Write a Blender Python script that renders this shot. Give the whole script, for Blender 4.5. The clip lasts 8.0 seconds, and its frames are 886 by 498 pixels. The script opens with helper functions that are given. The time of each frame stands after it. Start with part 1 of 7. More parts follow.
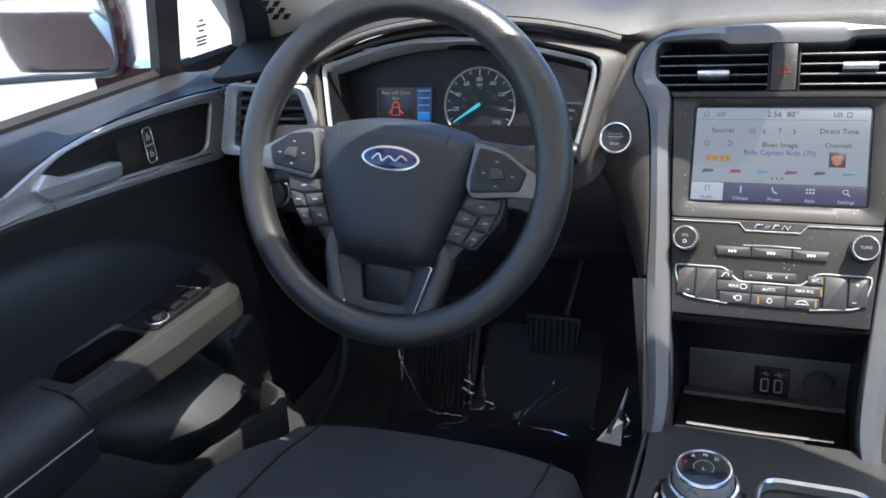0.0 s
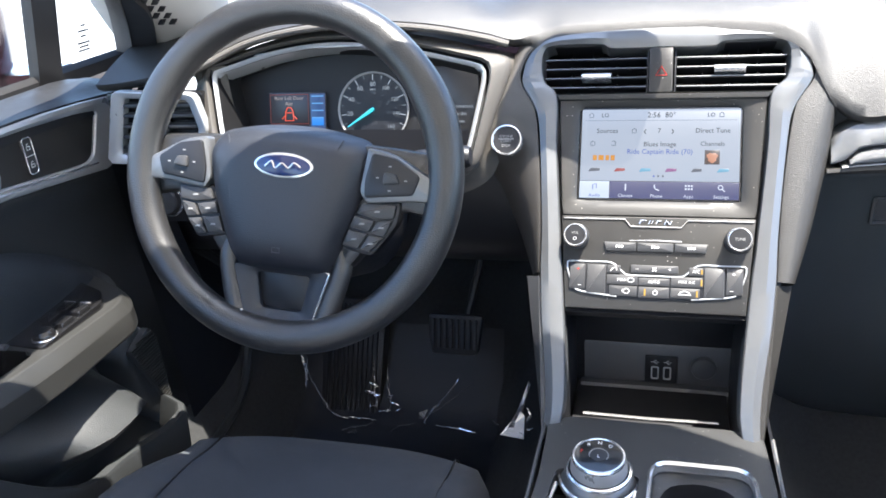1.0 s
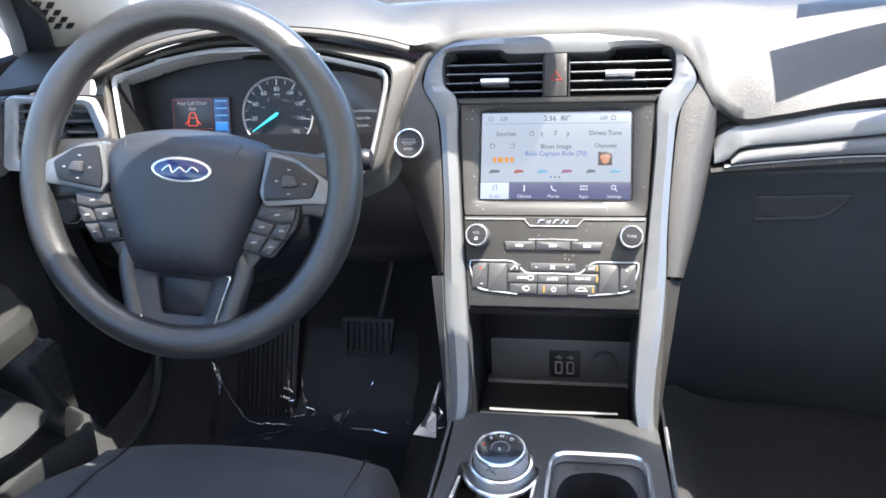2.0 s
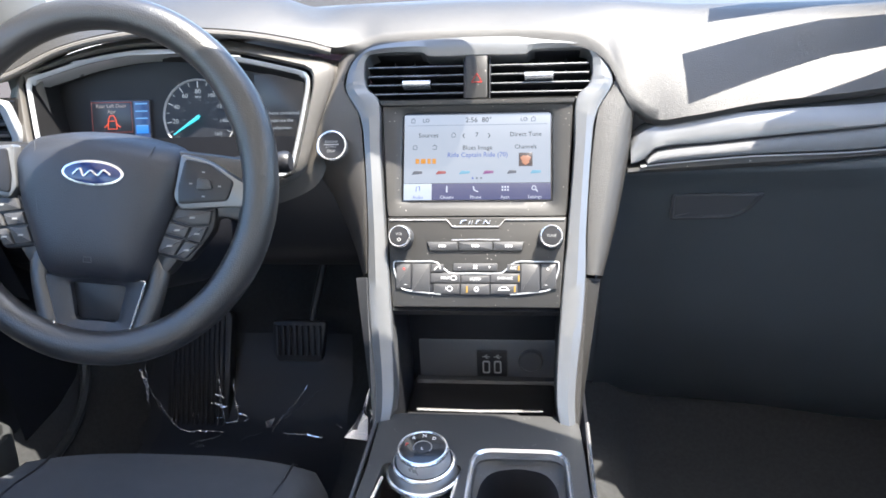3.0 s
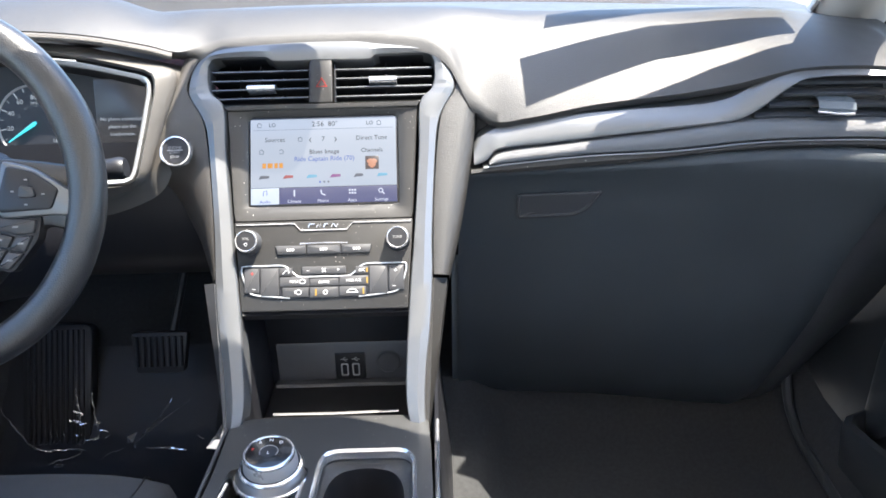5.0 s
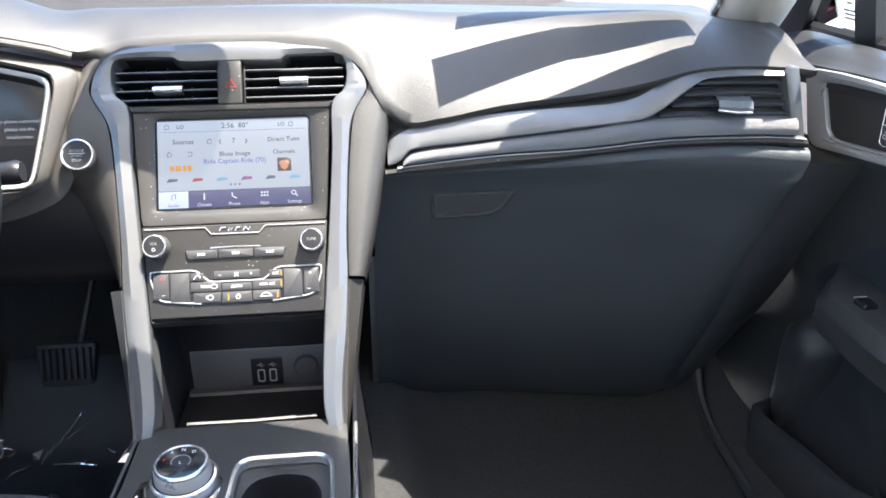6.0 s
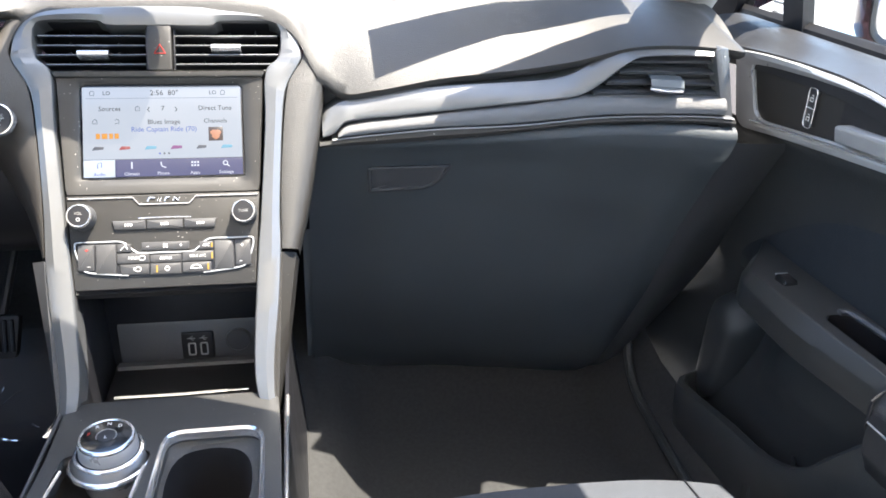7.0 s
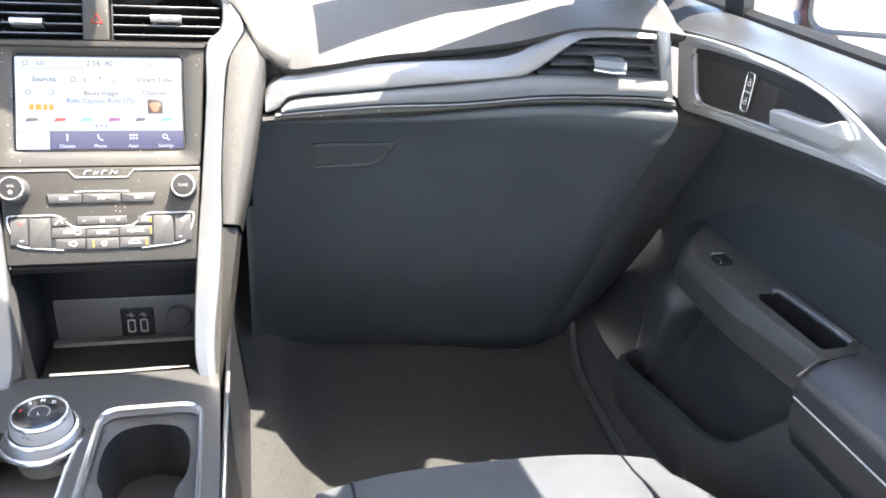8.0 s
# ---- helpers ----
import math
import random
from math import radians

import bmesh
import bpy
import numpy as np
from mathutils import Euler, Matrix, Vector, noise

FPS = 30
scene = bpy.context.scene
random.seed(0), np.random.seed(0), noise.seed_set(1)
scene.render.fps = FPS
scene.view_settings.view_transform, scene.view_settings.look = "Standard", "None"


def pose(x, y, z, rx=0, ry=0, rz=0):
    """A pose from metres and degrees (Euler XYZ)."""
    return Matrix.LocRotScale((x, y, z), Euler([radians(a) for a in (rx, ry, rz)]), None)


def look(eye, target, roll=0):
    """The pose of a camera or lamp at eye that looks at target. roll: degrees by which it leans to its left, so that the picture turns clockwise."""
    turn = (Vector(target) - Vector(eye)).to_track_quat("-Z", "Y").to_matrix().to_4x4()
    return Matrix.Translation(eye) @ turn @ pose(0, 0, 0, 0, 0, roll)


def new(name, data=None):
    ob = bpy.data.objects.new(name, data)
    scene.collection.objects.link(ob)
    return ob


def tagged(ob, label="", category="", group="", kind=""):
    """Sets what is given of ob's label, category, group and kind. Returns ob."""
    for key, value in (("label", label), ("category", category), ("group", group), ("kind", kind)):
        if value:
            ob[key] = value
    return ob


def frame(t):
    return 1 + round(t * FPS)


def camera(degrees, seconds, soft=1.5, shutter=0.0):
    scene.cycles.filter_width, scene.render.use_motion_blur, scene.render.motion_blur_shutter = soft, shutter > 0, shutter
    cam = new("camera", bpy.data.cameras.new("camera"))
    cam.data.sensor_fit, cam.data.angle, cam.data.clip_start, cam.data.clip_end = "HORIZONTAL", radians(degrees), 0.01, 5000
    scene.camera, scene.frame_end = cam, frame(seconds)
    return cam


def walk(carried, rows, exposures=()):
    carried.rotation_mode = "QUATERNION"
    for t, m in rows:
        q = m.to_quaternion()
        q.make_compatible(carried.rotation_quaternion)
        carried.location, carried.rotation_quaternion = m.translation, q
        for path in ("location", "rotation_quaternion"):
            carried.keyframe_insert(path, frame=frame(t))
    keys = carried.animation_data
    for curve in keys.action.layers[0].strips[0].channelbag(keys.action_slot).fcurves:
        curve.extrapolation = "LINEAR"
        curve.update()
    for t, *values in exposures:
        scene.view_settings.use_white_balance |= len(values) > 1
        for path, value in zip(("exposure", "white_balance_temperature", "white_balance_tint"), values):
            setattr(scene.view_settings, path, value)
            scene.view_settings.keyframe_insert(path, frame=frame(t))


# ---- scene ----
cam = camera(57.6, 8.0, soft=1.7)
PATH = [
    (0, (-0.009, -0.864, 1.253), (-0.744, 0.812, 0.447), -5.9),
    (0.5, (-0.004, -0.863, 1.259), (-0.629, 0.85, 0.438), -5.5),
    (1, (0.003, -0.868, 1.259), (-0.512, 0.879, 0.434), -4.9),
    (1.5, (0.018, -0.876, 1.259), (-0.399, 0.897, 0.434), -4.2),
    (3, (0.068, -0.88, 1.255), (-0.158, 0.931, 0.436), -2.9),
    (3.5, (0.084, -0.88, 1.25), (-0.07, 0.94, 0.434), -2.4),
    (4, (0.098, -0.883, 1.25), (0.014, 0.944, 0.44), -2.0),
    (4.2, (0.104, -0.889, 1.253), (0.05, 0.939, 0.443), -1.7),
    (5.3, (0.14, -0.89, 1.252), (0.196, 0.936, 0.439), -1.3),
    (5.5, (0.136, -0.889, 1.252), (0.242, 0.934, 0.438), -1.0),
    (6, (0.147, -0.892, 1.247), (0.339, 0.929, 0.444), -0.3),
    (6.5, (0.151, -0.894, 1.244), (0.419, 0.918, 0.44), 0.7),
    (7, (0.155, -0.894, 1.245), (0.488, 0.883, 0.389), 2.2),
    (7.5, (0.159, -0.898, 1.241), (0.553, 0.863, 0.38), 3.5),
    (8, (0.167, -0.901, 1.242), (0.609, 0.835, 0.352), 4.3),
]
walk(cam, [(t, look(eye, target, roll)) for t, eye, target, roll in PATH], [(0.0, 1.50, 5720, 9), (0.5, 1.96, 5740, 9), (1.4, 2.47, 5780, 9), (4.0, 2.50, 5880, 9), (6.5, 2.51, 6000, 9), (7.0, 2.64, 6110, 9), (8.0, 3.26, 6320, 9)])

# ---- daylight: high sun, a little to the passenger's side ----
SUN = Vector((0.30, -0.10, 1.0)).normalized()
world = bpy.data.worlds.new("sky")
scene.world = world
world.use_nodes = True
wn = world.node_tree.nodes
sky = wn.new("ShaderNodeTexSky")
sky.sky_type, sky.sun_disc = "NISHITA", False
sky.sun_elevation = math.asin(SUN.z)
sky.sun_rotation = math.atan2(SUN.x, SUN.y)
sky.dust_density = 1.6
wn["Background"].inputs[1].default_value = 0.15
world.node_tree.links.new(sky.outputs[0], wn["Background"].inputs[0])
sun_data = bpy.data.lights.new("sun", "SUN")
sun_data.energy, sun_data.angle, sun_data.color = 4.4, radians(0.53), (1.0, 0.875, 0.71)
sun = new("sun", sun_data)
sun.matrix_world = look(SUN * 20, (0, 0, 0))

# ---- materials ----
def material(name, base, rough=0.5, metal=0.0, vary=0.15, scale=8.0, grain=0.0, grain_scale=600.0, kind="noise",
             spec=0.5, dust=0.0, coat=0.0, sheen=0.0):
    """A surface with broad unevenness of tone and gloss, a fine relief, and a scatter of dust specks."""
    m = bpy.data.materials.new(name)
    m.use_nodes = True
    nt = m.node_tree
    b = nt.nodes["Principled BSDF"]
    tc = nt.nodes.new("ShaderNodeTexCoord")
    n1 = nt.nodes.new("ShaderNodeTexNoise")
    n1.inputs["Scale"].default_value, n1.inputs["Detail"].default_value = scale, 5
    nt.links.new(tc.outputs["Object"], n1.inputs["Vector"])
    ramp = nt.nodes.new("ShaderNodeMapRange")
    ramp.inputs[3].default_value, ramp.inputs[4].default_value = 1 - vary, 1 + vary
    nt.links.new(n1.outputs[0], ramp.inputs[0])
    mul = nt.nodes.new("ShaderNodeVectorMath")
    mul.operation = "SCALE"
    mul.inputs[0].default_value = base[:3]
    nt.links.new(ramp.outputs[0], mul.inputs["Scale"])
    colour = mul.outputs[0]
    if dust:
        v = nt.nodes.new("ShaderNodeTexVoronoi")
        v.inputs["Scale"].default_value = 190
        nt.links.new(tc.outputs["Object"], v.inputs["Vector"])
        less = nt.nodes.new("ShaderNodeMath")
        less.operation = "LESS_THAN"
        less.inputs[1].default_value = 0.11
        nt.links.new(v.outputs["Distance"], less.inputs[0])
        fac = nt.nodes.new("ShaderNodeMath")
        fac.operation = "MULTIPLY"
        nt.links.new(less.outputs[0], fac.inputs[0])
        v2 = nt.nodes.new("ShaderNodeTexNoise")
        v2.inputs["Scale"].default_value = 70
        nt.links.new(tc.outputs["Object"], v2.inputs["Vector"])
        cut = nt.nodes.new("ShaderNodeMapRange")
        cut.inputs[1].default_value, cut.inputs[2].default_value, cut.inputs[4].default_value = 0.5, 0.62, dust
        nt.links.new(v2.outputs[0], cut.inputs[0])
        nt.links.new(cut.outputs[0], fac.inputs[1])
        mix = nt.nodes.new("ShaderNodeMix")
        mix.data_type = "RGBA"
        nt.links.new(fac.outputs[0], mix.inputs[0])
        nt.links.new(colour, mix.inputs[6])
        mix.inputs[7].default_value = (0.55, 0.52, 0.47, 1)
        colour = mix.outputs[2]
    nt.links.new(colour, b.inputs["Base Color"])
    rr = nt.nodes.new("ShaderNodeMapRange")
    rr.inputs[3].default_value, rr.inputs[4].default_value = max(0.02, rough - 0.08), min(1, rough + 0.08)
    n2 = nt.nodes.new("ShaderNodeTexNoise")
    n2.inputs["Scale"].default_value, n2.inputs["Detail"].default_value = scale * 4, 4
    nt.links.new(tc.outputs["Object"], n2.inputs["Vector"])
    nt.links.new(n2.outputs[0], rr.inputs[0])
    nt.links.new(rr.outputs[0], b.inputs["Roughness"])
    b.inputs["Metallic"].default_value = metal
    b.inputs["Specular IOR Level"].default_value = spec
    b.inputs["Coat Weight"].default_value = coat
    b.inputs["Coat Roughness"].default_value = rough * 0.85 if rough > 0.25 else 0.03
    b.inputs["Sheen Weight"].default_value = sheen
    if grain:
        g = nt.nodes.new("ShaderNodeTexVoronoi" if kind == "hide" else "ShaderNodeTexNoise")
        g.inputs["Scale"].default_value = grain_scale
        nt.links.new(tc.outputs["Object"], g.inputs["Vector"])
        bump = nt.nodes.new("ShaderNodeBump")
        bump.inputs["Strength"].default_value, bump.inputs["Distance"].default_value = grain, 0.0006
        nt.links.new(g.outputs[0], bump.inputs["Height"])
        nt.links.new(bump.outputs[0], b.inputs["Normal"])
    return m


def glow(name, colour, strength=1.0):
    m = bpy.data.materials.new(name)
    m.use_nodes = True
    b = m.node_tree.nodes["Principled BSDF"]
    b.inputs["Base Color"].default_value = (0.02, 0.02, 0.02, 1)
    b.inputs["Roughness"].default_value = 0.25
    b.inputs["Emission Color"].default_value = (*colour, 1)
    b.inputs["Emission Strength"].default_value = strength * 0.235
    return m


def clear(name, tint=(1, 1, 1), rough=0.0, gloss=0.06):
    """A thin clear pane or film: mostly see-through, with a glossy sheen that grows at a slant."""
    m = bpy.data.materials.new(name)
    m.use_nodes = True
    nt = m.node_tree
    nt.nodes.remove(nt.nodes["Principled BSDF"])
    tr, gl, mx = (nt.nodes.new(k) for k in ("ShaderNodeBsdfTransparent", "ShaderNodeBsdfGlossy", "ShaderNodeMixShader"))
    tr.inputs[0].default_value = (*tint, 1)
    gl.inputs["Roughness"].default_value = rough
    fr = nt.nodes.new("ShaderNodeFresnel")
    fr.inputs[0].default_value = 1.2 + gloss * 4
    nt.links.new(fr.outputs[0], mx.inputs[0])
    nt.links.new(tr.outputs[0], mx.inputs[1])
    nt.links.new(gl.outputs[0], mx.inputs[2])
    nt.links.new(mx.outputs[0], nt.nodes["Material Output"].inputs[0])
    return m


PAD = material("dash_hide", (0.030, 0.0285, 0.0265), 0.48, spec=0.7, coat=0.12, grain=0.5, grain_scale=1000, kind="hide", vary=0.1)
# lightened, warmed copies of the dash hide: sunlight painted into surround and hood
SUNLIT_SURROUND = material("surround_hide_sunlit", (0.066, 0.061, 0.055), 0.46, grain=0.45, grain_scale=1000, kind="hide", vary=0.1)
SUNLIT_HIDE = material("dash_hide_sunlit", (0.100, 0.092, 0.082), 0.46, grain=0.45, grain_scale=1000, kind="hide", vary=0.1)
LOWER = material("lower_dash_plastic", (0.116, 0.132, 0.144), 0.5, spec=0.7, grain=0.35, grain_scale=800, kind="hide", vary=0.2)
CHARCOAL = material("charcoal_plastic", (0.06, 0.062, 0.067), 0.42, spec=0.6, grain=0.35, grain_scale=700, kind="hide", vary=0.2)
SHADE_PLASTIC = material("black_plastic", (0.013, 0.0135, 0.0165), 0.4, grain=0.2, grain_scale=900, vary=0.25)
WHEEL_HIDE = material("wheel_hide", (0.025, 0.025, 0.026), 0.33, spec=0.7, grain=0.4, grain_scale=750, kind="hide", vary=0.12, coat=0.3)
AIRBAG = material("airbag_skin", (0.021, 0.0235, 0.031), 0.42, spec=0.6, grain=0.3, grain_scale=900, kind="hide", vary=0.1)
SILVER = material("satin_silver_paint", (0.185, 0.19, 0.196), 0.34, 0.6, vary=0.05, grain=0.08, grain_scale=2500)
BRIGHT = material("bright_silver", (0.54, 0.55, 0.56), 0.3, 0.45, vary=0.04)
CHROME = material("chrome", (0.85, 0.85, 0.86), 0.18, 0.85, vary=0.04)
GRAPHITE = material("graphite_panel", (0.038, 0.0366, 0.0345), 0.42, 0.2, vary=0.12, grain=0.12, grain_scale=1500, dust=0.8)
CONSOLE = material("console_plastic", (0.042, 0.042, 0.0415), 0.48, 0.1, vary=0.1, grain=0.25, grain_scale=1200, dust=0.35)
GLOSSBLACK = material("gloss_black", (0.012, 0.012, 0.013), 0.14, vary=0.1, coat=0.4)
BUTTON = material("button_plastic", (0.05, 0.05, 0.052), 0.4, vary=0.1, grain=0.1)
RUBBER = material("rubber", (0.018, 0.018, 0.02), 0.5, vary=0.3)
CLOTH = material("seat_cloth", (0.042, 0.048, 0.059), 0.9, vary=0.15, scale=30, grain=0.9, grain_scale=1100, sheen=0.08)
DOORCLOTH = material("door_insert_vinyl", (0.021, 0.025, 0.030), 0.5, vary=0.12, scale=14, grain=0.5, grain_scale=900, kind="hide")
CARPET = material("carpet", (0.0265, 0.0272, 0.0278), 0.95, vary=0.5, scale=160, grain=1.0, grain_scale=800)
STONE = material("light_trim_cloth", (0.60, 0.575, 0.53), 0.8, vary=0.06, grain=0.4, grain_scale=1500)
DOORSKIN = material("door_skin_plastic", (0.0325, 0.0345, 0.0355), 0.46, spec=0.5, grain=0.35, grain_scale=800, kind="hide", vary=0.12)
ARMPLASTIC = material("armrest_plastic", (0.031, 0.031, 0.0295), 0.40, spec=0.5, grain=0.2, grain_scale=1200, vary=0.1)
MESHCLOTH = material("woven_insert", (0.035, 0.033, 0.031), 0.6, vary=0.1, grain=1.0, grain_scale=1400, kind="hide")
MAROON = material("maroon_paint", (0.05, 0.02, 0.025), 0.2, 0.3, vary=0.08, coat=1.0)
WHITE_PRINT = material("white_print", (0.75, 0.75, 0.75), 0.5, vary=0.02)
GREY_PRINT = material("grey_print", (0.3, 0.3, 0.3), 0.5, vary=0.02)
RED_PRINT = material("red_print", (0.5, 0.03, 0.02), 0.5, vary=0.02)
AMBER = glow("amber_lamp", (1.0, 0.55, 0.05), 1.0)
BLUE_ENAMEL = material("blue_enamel", (0.01, 0.025, 0.12), 0.15, vary=0.05, coat=0.6)
CONCRETE = material("pale_concrete", (0.30, 0.295, 0.285), 0.9, vary=0.15, scale=1.2, grain=0.15, grain_scale=60)
GLASS = clear("window_glass", (0.93, 0.96, 0.94), gloss=-0.015)
FILM = clear("plastic_film", (0.92, 0.93, 0.96), 0.05, -0.03)
# white metal look that paints glints on the clear film
FILM_GLINT = material("film_glint", (0.95, 0.96, 1.0), 0.13, 0.75, vary=0.1, spec=1.0, coat=1.0)
ROLL = material("door_roll_hide", (0.022, 0.023, 0.026), 0.40, spec=0.6, grain=0.4, grain_scale=1000, kind="hide", vary=0.1)
PERFORATED = material("perforated_trim", (0.17, 0.17, 0.172), 0.42, 0.25, vary=0.05, grain=1.0, grain_scale=1500, kind="hide")
MIRROR = material("mirror_silver", (0.85, 0.87, 0.88), 0.02, 1.0, vary=0.0)


# ---- shaping helpers ----
def part(name, bm, mat, parent=None, label="", m=None, sharp=35):
    """One bmesh as one mesh object under a thing or a part."""
    if m is not None:
        bm.transform(m)
    bmesh.ops.recalc_face_normals(bm, faces=bm.faces)
    me = bpy.data.meshes.new(name)
    bm.to_mesh(me)
    bm.free()
    me.materials.append(mat)
    for p in me.polygons:
        p.use_smooth = True
    me.set_sharp_from_angle(angle=radians(sharp))
    ob = new(name, me)
    if parent is not None:
        under(ob, parent)
    if label:
        ob["label"] = label
    return ob


def rest_of(ob):
    return rest_of(ob.parent) @ ob.matrix_parent_inverse @ ob.matrix_basis if ob.parent else ob.matrix_basis.copy()


def under(ob, parent):
    ob.parent = parent
    ob.matrix_parent_inverse = rest_of(parent).inverted()


def thing(name, loc, label, category, group="", kind=""):
    e = new(name)
    e.location, e.empty_display_size = loc, 0.05
    return tagged(e, label, category, group, kind)


def spline(pts, n):
    """A smooth run of n points through the control points."""
    p = [Vector(q) for q in pts]
    out = []
    for k in range(n):
        f = k / (n - 1) * (len(p) - 1)
        i = min(int(f), len(p) - 2)
        t = f - i
        a, b, c, d = p[max(i - 1, 0)], p[i], p[i + 1], p[min(i + 2, len(p) - 1)]
        out.append(0.5 * (2 * b + (c - a) * t + (2 * a - 5 * b + 4 * c - d) * t * t + (3 * b - a - 3 * c + d) * t ** 3))
    return out


def rounded(pts, r, k=5):
    """A polygon in the plane with its corners rounded; r is one radius or one for each corner."""
    out, n = [], len(pts)
    for i in range(n):
        a, b, c = (Vector(pts[(i + j) % n][:2]) for j in (-1, 0, 1))
        u, w = (a - b), (c - b)
        d = min(r[i] if hasattr(r, "__len__") else r, u.length * 0.48, w.length * 0.48)
        s, e = b + u.normalized() * d, b + w.normalized() * d
        for j in range(k + 1):
            t = j / k
            out.append((1 - t) ** 2 * s + 2 * t * (1 - t) * b + t * t * e)
    return out


def shrink(poly, d):
    """The polygon moved inwards by d."""
    n = len(poly)
    area = sum(poly[i].x * poly[(i + 1) % n].y - poly[(i + 1) % n].x * poly[i].y for i in range(n))
    s = 1 if area > 0 else -1
    out = []
    for i in range(n):
        e = poly[(i + 1) % n] - poly[i - 1]
        e = e.normalized() if e.length > 1e-9 else Vector((1, 0))
        out.append(poly[i] + Vector((-e.y, e.x)) * d * s)
    return out


def loft(rows, closed=False, caps=False, bm=None):
    """Quads from row to row of points."""
    bm = bm or bmesh.new()
    v = [[bm.verts.new(Vector(p)) for p in row] for row in rows]
    n = len(v[0])
    for a, b in zip(v, v[1:]):
        for i in range(n if closed else n - 1):
            bm.faces.new((a[i], a[(i + 1) % n], b[(i + 1) % n], b[i]))
    if caps:
        bm.faces.new(v[0])
        bm.faces.new(v[-1])
    return bm


def plate(poly, z0, z1, bev=0.001, hollow=False):
    """A polygon raised from z0 to z1 with an eased upper edge."""
    poly = [Vector(p[:2]) for p in poly]
    inner = shrink(poly, bev)
    rows = [[(p.x, p.y, z0) for p in poly], [(p.x, p.y, z1 - bev) for p in poly],
            [(p.x * 0.7 + q.x * 0.3, p.y * 0.7 + q.y * 0.3, z1 - bev * 0.3) for p, q in zip(poly, inner)],
            [(p.x, p.y, z1) for p in inner]]
    bm = loft(rows, closed=True)
    bm.verts.ensure_lookup_table()
    n = len(poly)
    bm.faces.new(bm.verts[-n:])
    if not hollow:
        bm.faces.new(bm.verts[:n])
    return bm


def spoke_loop(poly, centre, n):
    """A closed outline taken again at n even angles round a centre."""
    c, out = Vector(centre), []
    for k in range(n):
        a = 2 * math.pi * k / n
        d, best = Vector((math.cos(a), math.sin(a))), None
        for i in range(len(poly)):
            p, q = Vector(poly[i][:2]) - c, Vector(poly[(i + 1) % len(poly)][:2]) - c
            e = q - p
            den = d.x * e.y - d.y * e.x
            if abs(den) < 1e-12:
                continue
            s, t = (p.x * e.y - p.y * e.x) / den, (p.x * d.y - p.y * d.x) / den
            if s > 0 and -1e-6 <= t <= 1 + 1e-6 and (best is None or s > best):
                best = s
        out.append(c + d * best)
    return out


def collar(outer, inner, centre, n, z_out, z_in, back, bev=0.001):
    """A frame between two outlines, with thickness: z at its outer and inner rim, and how far it reaches back."""
    o, i = spoke_loop(outer, centre, n), spoke_loop(inner, centre, n)
    lo = [(p * (1 - 0.0) + (q - p).normalized() * bev) for p, q in zip(o, i)]
    li = [q + (p - q).normalized() * bev for p, q in zip(o, i)]
    mid = [(p + q) / 2 for p, q in zip(o, i)]
    rows = [[(p.x, p.y, z_out - back) for p in o], [(p.x, p.y, z_out - bev) for p in o], [(p.x, p.y, z_out) for p in lo],
            [(p.x, p.y, (z_out + z_in) / 2 + bev) for p in mid],
            [(p.x, p.y, z_in) for p in li], [(p.x, p.y, z_in - bev) for p in i], [(p.x, p.y, z_in - back) for p in i]]
    return loft(rows, closed=True)


def tube(path, r, n=10, closed=False, flat=1.0):
    """A round bar along a path; r is one radius or one for each point."""
    p = [Vector(q) for q in path]
    rows, up = [], Vector((0.13, 0.21, 0.97))
    for i, q in enumerate(p):
        a = p[i - 1] if (i or closed) else q
        b = p[(i + 1) % len(p)] if (i < len(p) - 1 or closed) else q
        t = (b - a).normalized()
        s = t.cross(up)
        s = s.normalized() if s.length > 1e-4 else Vector((1, 0, 0))
        w = s.cross(t)
        rr = r[i] if hasattr(r, "__len__") else r
        rows.append([q + s * math.cos(k * 2 * math.pi / n) * rr + w * math.sin(k * 2 * math.pi / n) * rr * flat for k in range(n)])
    if closed:
        rows.append(rows[0])
        bm = loft(rows, closed=True)
        bmesh.ops.remove_doubles(bm, verts=bm.verts, dist=1e-6)
        return bm
    return loft(rows, closed=True, caps=True)


def lathe(profile, n=32):
    """A turned shape from (radius, height) points."""
    rows = [[(r * math.cos(2 * math.pi * k / n), r * math.sin(2 * math.pi * k / n), z) for k in range(n)] for r, z in profile]
    return loft(rows, closed=True)


def block(x0, x1, y0, y1, z0, z1, bev=0.003, seg=2):
    bm = bmesh.new()
    bmesh.ops.create_cube(bm, size=1)
    for v in bm.verts:
        v.co = Vector(((x0 + x1) / 2 + v.co.x * (x1 - x0), (y0 + y1) / 2 + v.co.y * (y1 - y0), (z0 + z1) / 2 + v.co.z * (z1 - z0)))
    if bev:
        bmesh.ops.bevel(bm, geom=bm.edges[:], offset=bev, segments=seg, affect="EDGES", profile=0.5)
    return bm


def join(*bms):
    """Several bmeshes of one part in one."""
    out = bms[0]
    for b in bms[1:]:
        me = bpy.data.meshes.new("tmp")
        b.to_mesh(me)
        b.free()
        out.from_mesh(me)
        bpy.data.meshes.remove(me)
    return out


def axes(o, x, y, z):
    m = Matrix.Identity(4)
    for i, a in enumerate((x, y, z)):
        m.col[i] = (*a, 0)
    m.col[3] = (*o, 1)
    return m


